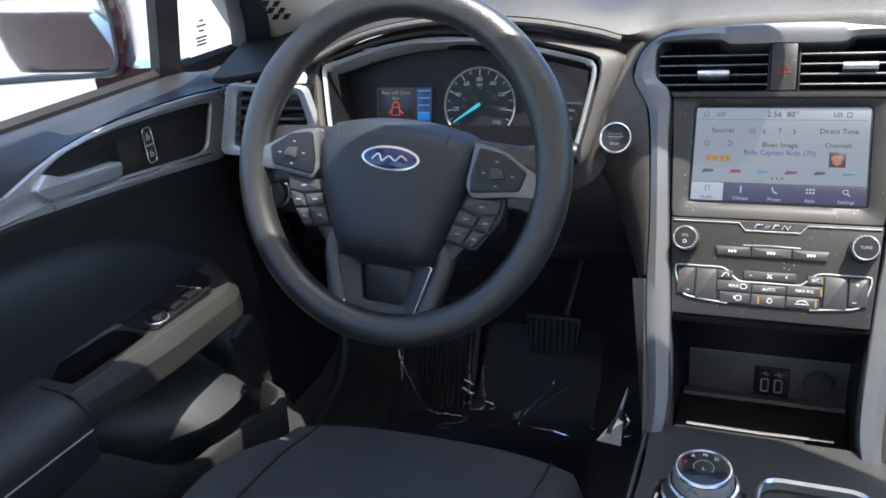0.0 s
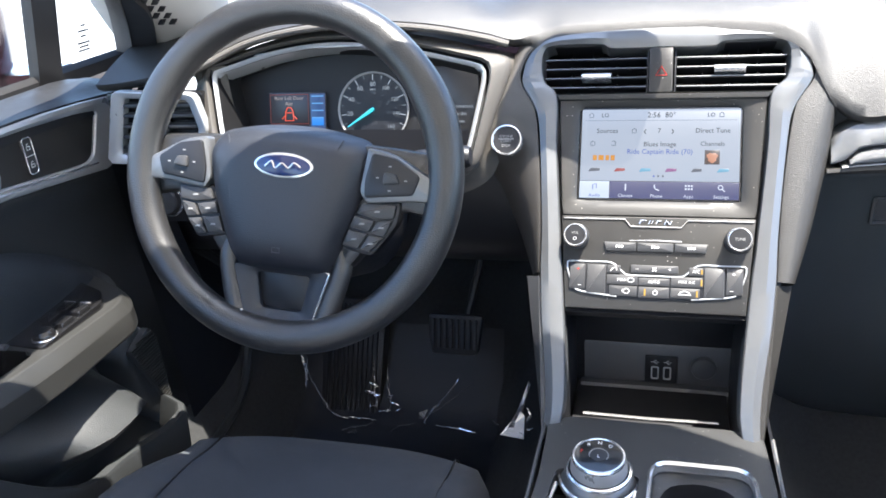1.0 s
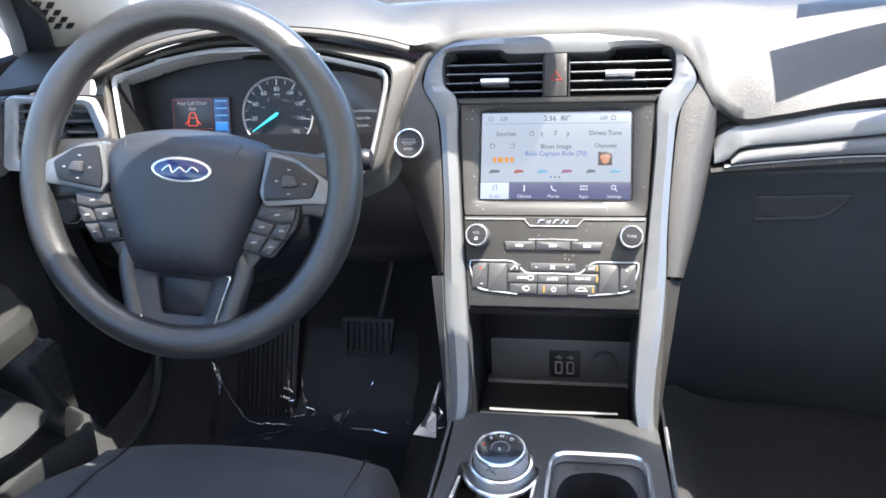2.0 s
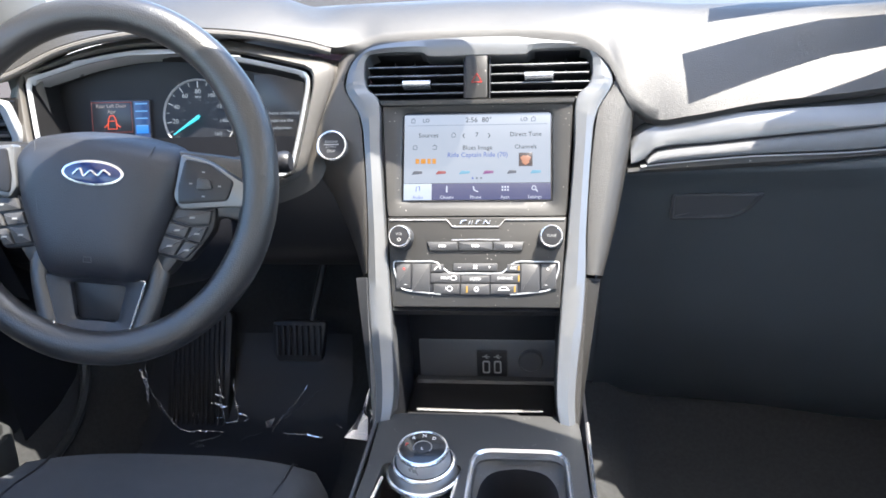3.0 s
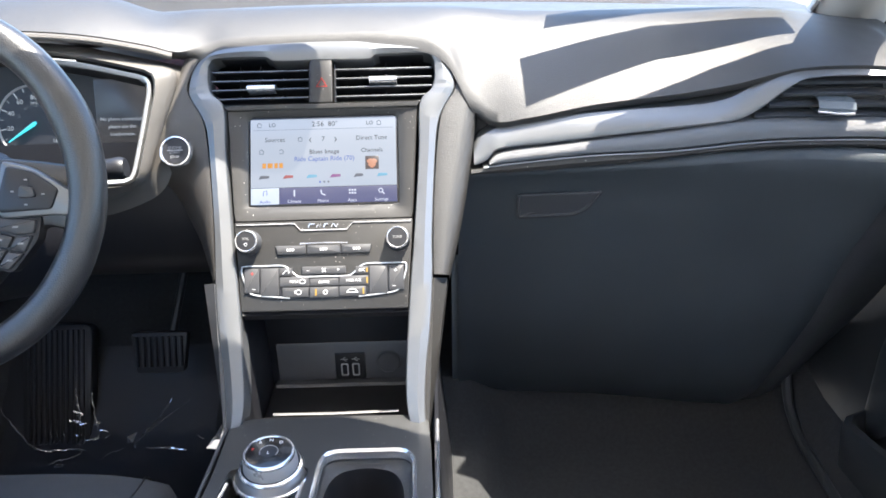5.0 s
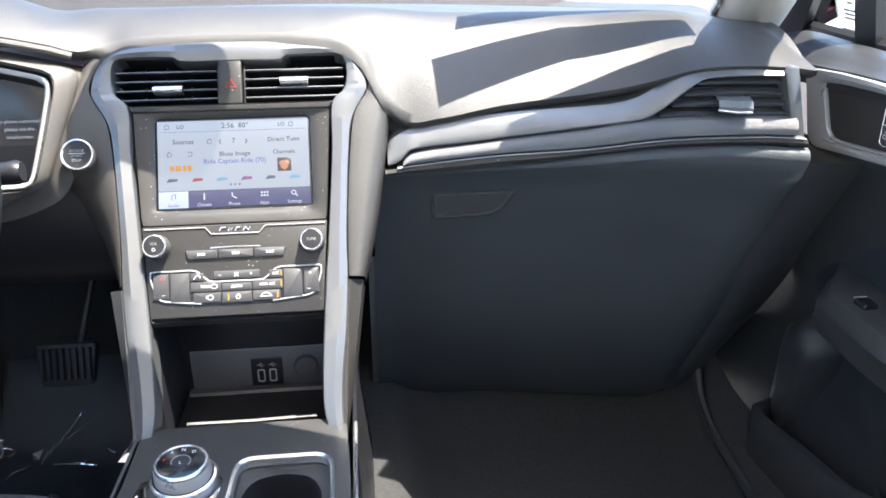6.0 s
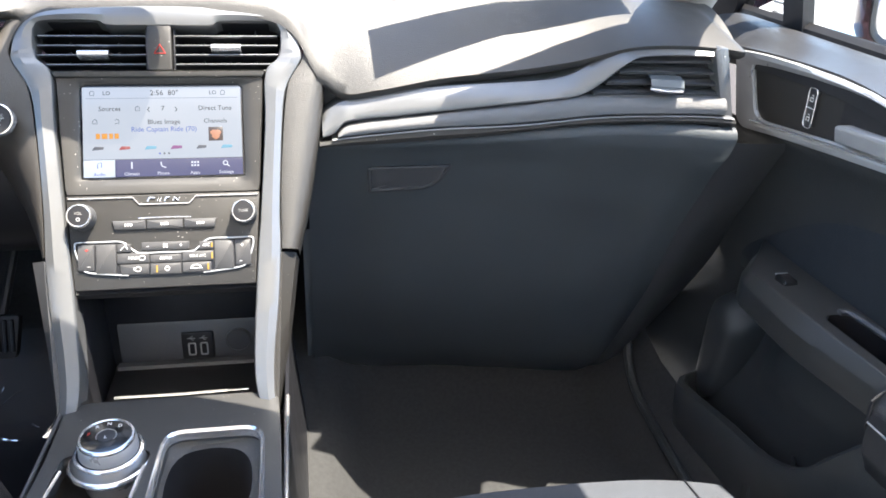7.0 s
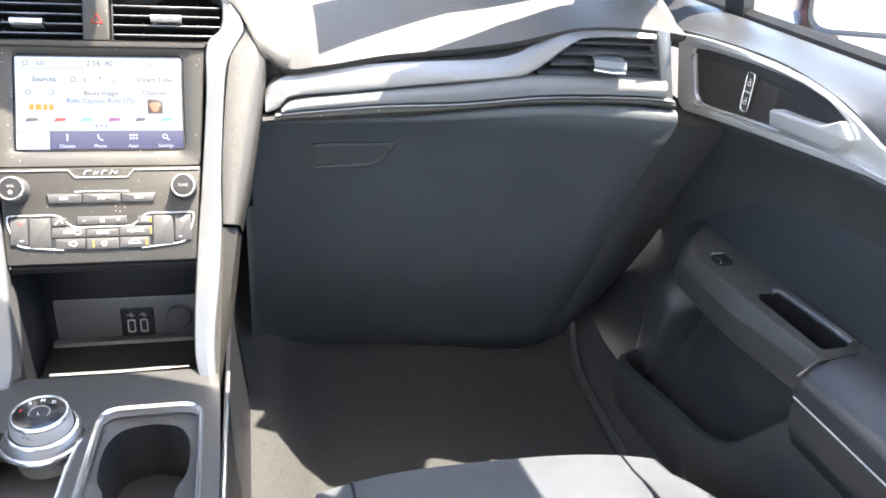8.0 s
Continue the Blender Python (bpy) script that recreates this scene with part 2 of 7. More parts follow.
def lettering(text, size, mat, parent, m, name="lettering", align="CENTER", width=1.0):
    """Raised print of a word, standing in the plane of the pose m."""
    cu = bpy.data.curves.new(name, "FONT")
    cu.body, cu.size, cu.align_x, cu.align_y, cu.extrude, cu.resolution_u = text, size, align, "CENTER", 0.00012, 2
    tmp = bpy.data.objects.new(name, cu)
    scene.collection.objects.link(tmp)
    bpy.context.view_layer.update()
    me = bpy.data.meshes.new_from_object(tmp.evaluated_get(bpy.context.evaluated_depsgraph_get()))
    bpy.data.objects.remove(tmp)
    me.transform(m @ Matrix.Diagonal((width, 1, 1, 1)))
    me.materials.clear()
    me.materials.append(mat)
    ob = new(name, me)
    under(ob, parent)
    return ob


def ease(t):
    t = min(max(t, 0), 1)
    return t * t * (3 - 2 * t)


def table(x, xs, vs):
    """A smooth value from a short table of stations."""
    if x <= xs[0]:
        return vs[0]
    for i in range(len(xs) - 1):
        if x <= xs[i + 1]:
            t = (x - xs[i]) / (xs[i + 1] - xs[i])
            h = xs[i + 1] - xs[i]
            s0 = 0 if i == 0 else (vs[i + 1] - vs[i - 1]) / (xs[i + 1] - xs[i - 1])
            s1 = 0 if i + 2 >= len(xs) else (vs[i + 2] - vs[i]) / (xs[i + 2] - xs[i])
            return ((2 * t ** 3 - 3 * t * t + 1) * vs[i] + (t ** 3 - 2 * t * t + t) * h * s0
                    + (3 * t * t - 2 * t ** 3) * vs[i + 1] + (t ** 3 - t * t) * h * s1)
    return vs[-1]

# ---- the dashboard ----
dash = thing("dashboard", (0, 0.3, 0.8), "charcoal moulded dashboard with soft grained pad and silver trim", "dashboard")
FX = (-0.70, -0.62, -0.56, -0.50, -0.43, -0.36, -0.27, -0.20, -0.168, -0.140, -0.11, 0.0, 0.11, 0.15, 0.175, 0.20, 0.24, 0.32, 0.42, 0.48, 0.54, 0.60, 0.645, 0.666, 0.68, 0.70)
FY = (0.012, 0.014, 0.026, 0.044, 0.050, 0.056, 0.064, 0.072, 0.079, 0.091, 0.096, 0.098, 0.092, 0.080, 0.060, 0.042, 0.036, 0.036, 0.03, 0.02, 0.006, -0.008, -0.022, -0.026, 0.05, 0.06)
FZ = (1.058, 1.066, 1.078, 1.102, 1.116, 1.119, 1.111, 1.096, 1.086, 1.090, 1.096, 1.098, 1.096, 1.079, 1.034, 1.004, 1.006, 1.020, 1.032, 1.044, 1.062, 1.067, 1.066, 1.064, 1.06, 1.056)
TX = (-0.70, -0.58, -0.45, -0.30, -0.18, 0.0, 0.15, 0.25, 0.40, 0.55, 0.70)
TZ = (1.098, 1.112, 1.146, 1.146, 1.126, 1.124, 1.120, 1.112, 1.110, 1.108, 1.09)


def pad_row(x):
    y0, z0, top = table(x, FX, FY), table(x, FX, FZ), table(x, TX, TZ)
    c = ease(((0.205 if x > 0 else 0.17) - abs(x)) / 0.03)
    row = [(x, y0 + 0.03 * (1 - c) - 0.008 * c, z0 - 0.012 - 0.004 * c), (x, y0 + 0.012 * (1 - c) - 0.006 * c, z0 - 0.011), (x, y0 + 0.002 * (1 - c) - 0.003 * c, z0 - 0.006), (x, y0, z0)]
    def valley(y):
        """The soft valley that parts the hump over the instruments from the rest of the pad."""
        return 0.007 * math.exp(-((x + 0.168 + 0.47 * (y - 0.07)) / 0.034) ** 2) * ease((y - 0.085) / 0.06)

    for k in (0.06, 0.14, 0.25, 0.38, 0.52, 0.68, 0.84, 1.0):
        y = y0 + (0.16 - y0) * k
        row.append((x, y, z0 + (top - z0) * (1 - (1 - k) ** 1.7) - valley(y)))
    for y, k in ((0.185, 0.12), (0.21, 0.25), (0.245, 0.38), (0.28, 0.5), (0.33, 0.65), (0.38, 0.8), (0.50, 1.0), (0.62, 1.1)):
        row.append((x, y - 0.35 * x * x * k, top + (1.082 - top) * k - valley(y)))
    return row


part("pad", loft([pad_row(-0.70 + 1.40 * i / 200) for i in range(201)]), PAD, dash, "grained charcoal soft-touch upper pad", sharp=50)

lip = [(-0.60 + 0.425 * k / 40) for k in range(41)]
part("brow_lip", tube([(x, table(x, FX, FY) - 0.001, table(x, FX, FZ) - 0.0060) for x in lip], [0.0052] * 41, 10, flat=0.9), SUNLIT_HIDE, dash, "rounded lip of the instrument hood")

# plan line of the passenger's side
PX, PY = (0.16, 0.19, 0.24, 0.40, 0.55, 0.62, 0.70), (0.030, 0.036, 0.036, 0.026, 0.004, -0.012, -0.038)


def face(x):
    return table(x, PX, PY)


SX = (0.178, 0.186, 0.203, 0.254, 0.339, 0.443, 0.475, 0.498, 0.526, 0.556, 0.60, 0.645)
ST = (0.970, 0.980, 0.990, 1.002, 1.010, 1.018, 1.026, 1.040, 1.058, 1.064, 1.067, 1.067)
BX = (0.178, 0.194, 0.206, 0.271, 0.34, 0.409, 0.463, 0.486, 0.508, 0.532, 0.55, 0.645)
BZ = (0.952, 0.957, 0.969, 0.977, 0.985, 0.993, 1.000, 1.006, 1.021, 1.042, 1.052, 1.057)


def trim_row(x):
    t, b, y = table(x, SX, ST), table(x, BX, BZ), face(x)
    h = t - b
    return [(x, y + 0.03, t + 0.003), (x, y + 0.008, t + 0.001), (x, y + 0.002, t - h * 0.25), (x, y - 0.004, t - h * 0.6), (x, y - 0.007, b + h * 0.14), (x, y - 0.0065, b + 0.001), (x, y - 0.004, b), (x, y + 0.02, b)]


part("trim_band", loft([trim_row(0.179 + 0.462 * i / 90) for i in range(91)], caps=True), SILVER, dash, "satin silver sweep of trim", sharp=40)
IX = (0.178, 0.203, 0.305, 0.411, 0.505, 0.564, 0.66)
IB = (0.951, 0.953, 0.963, 0.969, 0.981, 0.985, 0.989)
TX2 = (0.194, 0.206, 0.271, 0.34, 0.409, 0.478, 0.55, 0.655)
TZ2 = (0.955, 0.966, 0.975, 0.983, 0.991, 1.002, 1.006, 1.010)


def strip_row(x):
    y, a, b = face(x), table(x, IX, IB), table(x, TX2, TZ2)
    h = b - a
    return [(x, y + 0.02, b), (x, y - 0.003, b - 0.0005), (x, y - 0.008, b - h * 0.12), (x, y - 0.0115, b - h * 0.35), (x, y - 0.0125, b - h * 0.6), (x, y - 0.0115, a + h * 0.12), (x, y - 0.008, a), (x, y + 0.02, a - 0.001)]


part("perforated_strip", loft([strip_row(0.197 + 0.453 * i / 80) for i in range(81)], caps=True), PERFORATED, dash, "grey strip with a fine perforated pattern", sharp=40)


def edge_row(x):
    y, a = face(x), table(x, IX, IB)
    return [(x, y + 0.02, a - 0.0008), (x, y - 0.0105, a - 0.0008), (x, y - 0.0115, a - 0.0018), (x, y - 0.0105, a - 0.0028), (x, y + 0.02, a - 0.003)]


part("strip_edge", loft([edge_row(0.19 + 0.47 * i / 40) for i in range(41)], caps=True), SILVER, dash, "thin silver line painting the glint on the slat below the strip")


def lid_top(x):
    return table(x, (0.166, 0.341, 0.507, 0.66), (0.940, 0.950, 0.970, 0.977))


def under_row(x):
    y, a, b = face(x), table(x, IX, IB) - 0.0035, lid_top(x) + 0.001
    return [(x, y + 0.02, a), (x, y - 0.008, a), (x, y - 0.010, (a + b) / 2), (x, y - 0.008, b), (x, y + 0.02, b)]


part("lower_strip", loft([under_row(0.175 + 0.488 * i / 40) for i in range(41)], caps=True), GRAPHITE, dash, "grey lower edge of the trim")
bm = plate(rounded([(0.629, 1.060), (0.634, 1.069), (0.644, 1.068), (0.667, 0.979), (0.651, 0.981), (0.650, 0.990)], 0.003), -0.02, 0.008, 0.002)
part("trim_end", bm, SILVER, dash, "satin silver end of the trim", m=Matrix(((1, 0, 0, 0), (0, 0, -1, 0), (0, 1, 0, 0), (0, 0, 0, 1))) @ Matrix.Translation((0, 0, 0.018)))

# passenger-side air vent
vent = part("side_vent", plate([(0.485, 1.004), (0.655, 1.0), (0.648, 1.060), (0.545, 1.060)], 0.0, 0.002, 0.0005), GLOSSBLACK, dash, "slatted black air vent",
            m=Matrix(((1, 0, 0, 0), (-0.3, 0, -1, 0.190), (0, 1, 0, 0), (0, 0, 0, 1))))
for k, (z, xa) in enumerate(((1.0455, 0.543), (1.0325, 0.529), (1.0195, 0.516), (1.0075, 0.502))):
    rows = []
    for i in range(9):
        x = xa + (0.648 - xa) * i / 8
        y, zz = face(x) + 0.004, z + 0.004 * (x - 0.54) / 0.1
        rows.append([(x, y + 0.03, zz + 0.0045), (x, y + 0.002, zz + 0.0035), (x, y - 0.003, zz + 0.001), (x, y - 0.001, zz - 0.002), (x, y + 0.03, zz - 0.001)])
    part("slat", loft(rows, closed=True, caps=True), CHARCOAL, vent)
bm = loft([[(x, y - 0.35 * (x - 0.58), z) for x in (0.563, 0.569, 0.594, 0.599)] for y, z in ((0.016, 1.030), (0.0, 1.031), (-0.012, 1.028), (-0.0155, 1.021), (-0.014, 1.016), (0.01, 1.015))])
part("vent_tab", bm, LOWER, vent, "grey sliding tab with chrome edge")
part("tab_edge", tube([(0.5635, -0.0085, 1.0165), (0.581, -0.016, 1.0155), (0.5985, -0.0215, 1.0165)], 0.0016, 8), CHROME, vent, "chrome edge")

# passenger lower panel and glovebox
GZ, GY = (0.42, 0.50, 0.60, 0.70, 0.80, 0.86, 0.92, 0.952), (0.275, 0.215, 0.160, 0.115, 0.082, 0.055, 0.028, 0.004)


def glove_row(x, z0=0.50, z1=0.949, n=16):
    e = max(0.0, (x - 0.55) / 0.15)
    return [(x, table(z, GZ, GY) + face(x) - 0.005 + (0.02 * e * e + 0.06 * max(0.0, e - 0.75)) * (0.95 - z) / 0.3, z) for z in (z0 + (z1 - z0) * k / n for k in range(n + 1))]


part("lower_panel", loft([glove_row(0.15 + 0.025 * i, 0.46, 0.80) for i in range(15)]), LOWER, dash, "dark lower dashboard panel")
lid_x = [0.160 + 0.536 * i / 26 for i in range(27)]
def lid_row(x):
    top = lid_top(x) - 0.0015
    row = glove_row(x, 0.42, top - 0.014, 22) + glove_row(x, top - 0.012, top, 7)
    return [Vector((p[0], p[1] - 0.004 + 0.014 * (1 - math.sqrt(max(0.0, 1 - max(0.0, (p[2] - top + 0.014) / 0.0142) ** 2))), p[2])) for p in row]


def lid_shape(row):
    """The lid's far edge leans in towards its foot."""
    return [Vector((0.160 + (p.x - 0.160) * (table(p.z, (0.42, 0.70, 0.80, 0.84, 0.90, 0.975), (0.655, 0.656, 0.658, 0.660, 0.664, 0.666)) - 0.160) / 0.536, p.y, p.z)) for p in row]


bm = loft([lid_shape(lid_row(x)) for x in lid_x])
bmesh.ops.solidify(bm, geom=bm.faces[:], thickness=0.004)
lid = part("glovebox_lid", bm, LOWER, dash, "dark grained glovebox lid")
gl = rounded([(0.236, 0.862), (0.31, 0.866), (0.326, 0.876), (0.342, 0.906), (0.234, 0.902)], (0.004, 0.02, 0.012, 0.006, 0.006))


def on_lid(x, z, up=0.0):
    y = table(z, GZ, GY) + face(x) - 0.009
    return Vector((x, y - up, z))


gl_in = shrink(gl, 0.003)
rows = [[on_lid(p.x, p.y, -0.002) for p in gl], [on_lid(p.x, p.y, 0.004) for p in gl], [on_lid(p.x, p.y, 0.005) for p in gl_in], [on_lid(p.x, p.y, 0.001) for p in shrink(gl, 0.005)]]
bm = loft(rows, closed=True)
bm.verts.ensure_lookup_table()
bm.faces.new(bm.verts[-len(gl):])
# darker plastic than the lid's, to cancel the latch's brighter shading
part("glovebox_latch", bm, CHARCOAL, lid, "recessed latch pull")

rows = []
for k in range(15):
    x = 0.50 + 0.27 * k / 14
    rows.append([(p[0], p[1] + 0.004, p[2]) for p in glove_row(x, 0.42, 0.955, 20)])
# continues the lid, but darkened in colour to offset the extra light here
part("end_panel", loft(rows), CHARCOAL, dash, "panel beside the glovebox lid, coloured darker to offset its light", sharp=60)
part("backing", block(0.16, 0.67, 0.072, 0.20, 0.90, 1.012, 0.004), SHADE_PLASTIC, dash, "black carrier behind the trim")

part("end_filler", block(0.652, 0.671, 0.012, 0.07, 0.955, 1.052, 0.004), SHADE_PLASTIC, dash, "black filler at the end of the trim")

# driver's lower panels
def knee_row(x):
    return [(x, y, z) for y, z in ((0.055, 0.985), (0.05, 0.95), (0.045, 0.90), (0.055, 0.84), (0.075, 0.80), (0.13, 0.78), (0.30, 0.80))]


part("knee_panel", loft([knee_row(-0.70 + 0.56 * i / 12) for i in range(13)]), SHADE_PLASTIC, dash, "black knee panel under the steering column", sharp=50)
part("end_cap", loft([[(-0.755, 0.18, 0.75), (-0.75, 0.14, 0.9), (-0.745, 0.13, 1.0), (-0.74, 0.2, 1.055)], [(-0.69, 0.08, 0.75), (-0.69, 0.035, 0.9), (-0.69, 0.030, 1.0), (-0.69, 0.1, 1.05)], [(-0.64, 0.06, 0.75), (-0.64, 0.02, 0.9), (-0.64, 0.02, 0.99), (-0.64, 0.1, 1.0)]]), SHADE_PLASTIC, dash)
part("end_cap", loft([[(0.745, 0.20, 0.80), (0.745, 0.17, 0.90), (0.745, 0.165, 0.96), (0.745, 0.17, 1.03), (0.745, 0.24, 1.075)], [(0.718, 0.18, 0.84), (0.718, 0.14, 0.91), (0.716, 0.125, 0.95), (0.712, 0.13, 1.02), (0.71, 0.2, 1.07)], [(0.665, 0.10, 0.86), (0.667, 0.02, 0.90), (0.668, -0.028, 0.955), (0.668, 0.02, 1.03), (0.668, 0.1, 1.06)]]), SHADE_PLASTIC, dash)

# added shelf that keeps the sun from leaking down beside the door
part("slot_sun_block", loft([[(x, y, 0.948), (x, y + 0.002, 0.952), (x, 0.175, 0.956), (x, 0.18, 0.94)] for x, y in ((0.664, 0.005), (0.690, 0.045), (0.715, 0.085), (0.731, 0.11))]), SHADE_PLASTIC, dash, "black shelf added between dashboard and door to block the sun", sharp=50)
part("pad_flank", loft([[(x, y0 + 0.03 * (1.075 - z), z) for z in (1.085, 1.06, 1.02, 0.98, 0.94)] for x, y0 in ((-0.585, 0.060), (-0.565, 0.050), (-0.545, 0.036), (-0.530, 0.046))]), SUNLIT_HIDE, dash, "grained flank beside the vent", sharp=60)
# driver-side air vent
vent = part("side_vent", block(-0.69, -0.552, 0.014, 0.03, 0.957, 1.046, 0.002), GLOSSBLACK, dash, "slatted black air vent in a silver surround")
FLAT = Matrix(((1, 0, 0, 0), (0, 0, -1, 0), (0, 1, 0, 0), (0, 0, 0, 1)))   # plane x,z facing the seats
bm = collar(rounded([(-0.700, 0.958), (-0.575, 0.952), (-0.543, 1.0), (-0.553, 1.048), (-0.668, 1.053)], 0.008), rounded([(-0.678, 0.967), (-0.588, 0.964), (-0.557, 1.0), (-0.565, 1.040), (-0.655, 1.043)], 0.006), (-0.615, 1.012), 72, 0.004, 0.0, 0.012)
part("vent_surround", bm, BRIGHT, vent, "satin silver surround", m=Matrix.Translation((0, 0.0, 0)) @ FLAT)
for z in (0.978, 0.992, 1.006, 1.020, 1.033):
    part("slat", block(-0.676 + 0.28 * (z - 0.97), -0.560, 0.0, 0.02, z - 0.002, z + 0.002, 0.001), BUTTON, vent)
part("vent_tab", block(-0.63, -0.60, -0.008, 0.01, 0.998, 1.012, 0.002), CHARCOAL, vent)

# ---- instrument cluster ----
cluster = thing("instrument_cluster", (-0.36, 0.07, 1.0), "dark instrument cluster with a speedometer and two small displays", "instrument cluster")
TILT_CL = axes((-0.36, 0.03, 1.04), (1, 0, 0), Vector((0, 0.28, 0.96)).normalized(), Vector((0, -0.96, 0.28)).normalized())


BX_ = Vector((1, 0.075, 0)).normalized()
BY_ = Vector((0, 0.45, 0.893)).normalized()
TILT_B = axes((-0.36, 0.034, 1.04), BX_, BY_, BX_.cross(BY_))
bez = rounded([(-0.187, 0.031), (-0.155, 0.040), (-0.112, 0.053), (-0.050, 0.062), (0.005, 0.060), (0.085, 0.046), (0.138, 0.032), (0.1605, 0.026), (0.1625, 0.010), (0.153, -0.0455), (0.142, -0.098), (-0.150, -0.102), (-0.169, -0.0562)],
              (0.006, 0.02, 0.03, 0.03, 0.04, 0.04, 0.02, 0.010, 0.01, 0.03, 0.012, 0.012, 0.03))
hood = rounded([(-0.2045, 0.006), (-0.199, 0.036), (-0.160, 0.054), (-0.112, 0.070), (-0.050, 0.079), (0.045, 0.0725), (0.117, 0.056), (0.189, 0.0375), (0.1915, 0.025), (0.184, -0.002), (0.168, -0.049), (0.156, -0.098), (0.10, -0.121), (-0.12, -0.121), (-0.196, -0.06)],
               (0.02, 0.006, 0.03, 0.04, 0.04, 0.04, 0.04, 0.006, 0.01, 0.02, 0.02, 0.02, 0.03, 0.03, 0.02))
o, i = spoke_loop(hood, (0, -0.01), 140), spoke_loop(shrink(bez, -0.004), (0, -0.01), 140)
rows = []
rows.append([(*(p * 1.10), -0.034) for p in o])
for f, z in ((0, -0.018), (0, -0.013), (0.05, -0.0095), (0.3, -0.005), (0.65, 0.000), (0.86, 0.002), (0.96, 0.000), (1, -0.005), (1, -0.05)):
    rows.append([(*(p.lerp(q, f)), z) for p, q in zip(o, i)])
part("binnacle_surround", loft(rows, closed=True), SUNLIT_HIDE, cluster, "grained grey surround of the binnacle", m=TILT_B, sharp=50)
part("bezel_gap", loft([[(*p, -0.006) for p in i], [(*p, -0.016) for p in spoke_loop(bez, (0, -0.01), 140)]], closed=True), GLOSSBLACK, cluster, "black groove round the rim", m=TILT_B)
part("bezel_ring", collar(bez, shrink(bez, 0.0058), (0, -0.01), 140, -0.003, -0.007, 0.03), BRIGHT, cluster, "bright silver rim of the binnacle", m=TILT_B)
wall = spoke_loop(shrink(bez, 0.0055), (0, -0.01), 120)
hull = [TILT_B @ Vector((p.x, p.y, -0.006)) for p in wall]
deep = [TILT_CL @ Vector((p.x * 0.97, p.y * 0.93 - 0.004, -0.05)) for p in wall]
bm = loft([hull, deep], closed=True)
bm.verts.ensure_lookup_table()
bm.faces.new(bm.verts[-120:])
part("dial_plate", bm, material("dial_plate_black", (0.008, 0.008, 0.009), 0.55, vary=0.1), cluster, "black dial plate")
part("brow_line", tube([(-0.14, 0.046, -0.012), (-0.06, 0.054, -0.014), (0.02, 0.055, -0.014), (0.08, 0.048, -0.014)], 0.0012, 6), BRIGHT, cluster, "thin bright line under the hood", m=TILT_CL)
DZ = -0.048
DIAL = TILT_CL @ Matrix.Translation((0.011, -0.021, DZ)) @ Matrix.Scale(0.91, 4)
part("speedometer_ring", collar([(0.052 * math.cos(a * 0.1963), 0.052 * math.sin(a * 0.1963)) for a in range(32)], [(0.0495 * math.cos(a * 0.1963), 0.0495 * math.sin(a * 0.1963)) for a in range(32)], (0, 0), 48, 0.002, 0.001, 0.003, 0.0004), GREY_PRINT, cluster, "thin ring of the speedometer", m=DIAL)
PALE = glow("dial_print", (0.75, 0.8, 0.85), 0.45)
FAINT = glow("dial_print_faint", (0.4, 0.45, 0.5), 0.25)
speedo = part("speedometer_face", lathe([(0.049, 0), (0.049, 0.0005), (0.0001, 0.0005)], 48), material("dial_face", (0.015, 0.016, 0.019), 0.4), cluster, "black speedometer face", m=DIAL)
for n in range(17):
    a = radians(222 - n * 264 / 16)
    r0 = 0.040 if n % 2 == 0 else 0.043
    bm = tube([(r0 * math.cos(a), r0 * math.sin(a), 0.001), (0.0485 * math.cos(a), 0.0485 * math.sin(a), 0.001)], 0.0007 if n % 2 == 0 else 0.0004, 5)
    part("tick", bm, PALE, speedo, m=DIAL)
    if n % 2 == 0 and n:
        lettering(str(n * 10), 0.0088 if n < 10 else 0.0075, PALE, speedo, DIAL @ Matrix.Translation((0.0345 * math.cos(a), 0.0345 * math.sin(a), 0.001)))
    if n % 2 == 0 and 1 < n < 15:
        lettering(str(n * 16), 0.005, FAINT, speedo, DIAL @ Matrix.Translation((0.023 * math.cos(a), 0.023 * math.sin(a), 0.001)))
lettering("MPH", 0.0045, PALE, speedo, DIAL @ Matrix.Translation((0, 0.027, 0.001)))
NEEDLE = glow("needle_light", (0.1, 0.75, 0.85), 1.0)
a = radians(213)
part("needle", loft([[(0.042 * math.cos(a), 0.042 * math.sin(a), 0.004), (0.042 * math.cos(a), 0.042 * math.sin(a), 0.005)], [(-0.0028 * math.sin(a), 0.0028 * math.cos(a), 0.004), (-0.0028 * math.sin(a), 0.0028 * math.cos(a), 0.006)]]), NEEDLE, speedo, m=DIAL)
part("needle", join(tube([(0.043 * math.cos(a), 0.043 * math.sin(a), 0.005), (0, 0, 0.006), (-0.003 * math.cos(a), -0.003 * math.sin(a), 0.006)], [0.0009, 0.0026, 0.002], 8)), NEEDLE, speedo, "lit pale blue needle", m=DIAL)
lettering("P", 0.009, glow("red_letter", (1, 0.1, 0.05), 0.7), speedo, DIAL @ Matrix.Translation((-0.0235, -0.0383, 0.006)))
for k, c in enumerate("RNDL"):
    lettering(c, 0.009, PALE, speedo, DIAL @ Matrix.Translation((-0.0123 + 0.0108 * k, -0.0383, 0.006)))


def display(name, x0, x1, y0, y1, lit, label):
    return part(name, plate(rounded([(x0, y0), (x1, y0), (x1, y1), (x0, y1)], 0.002), DZ, DZ + 0.003, 0.0005), lit, cluster, label, m=TILT_CL)


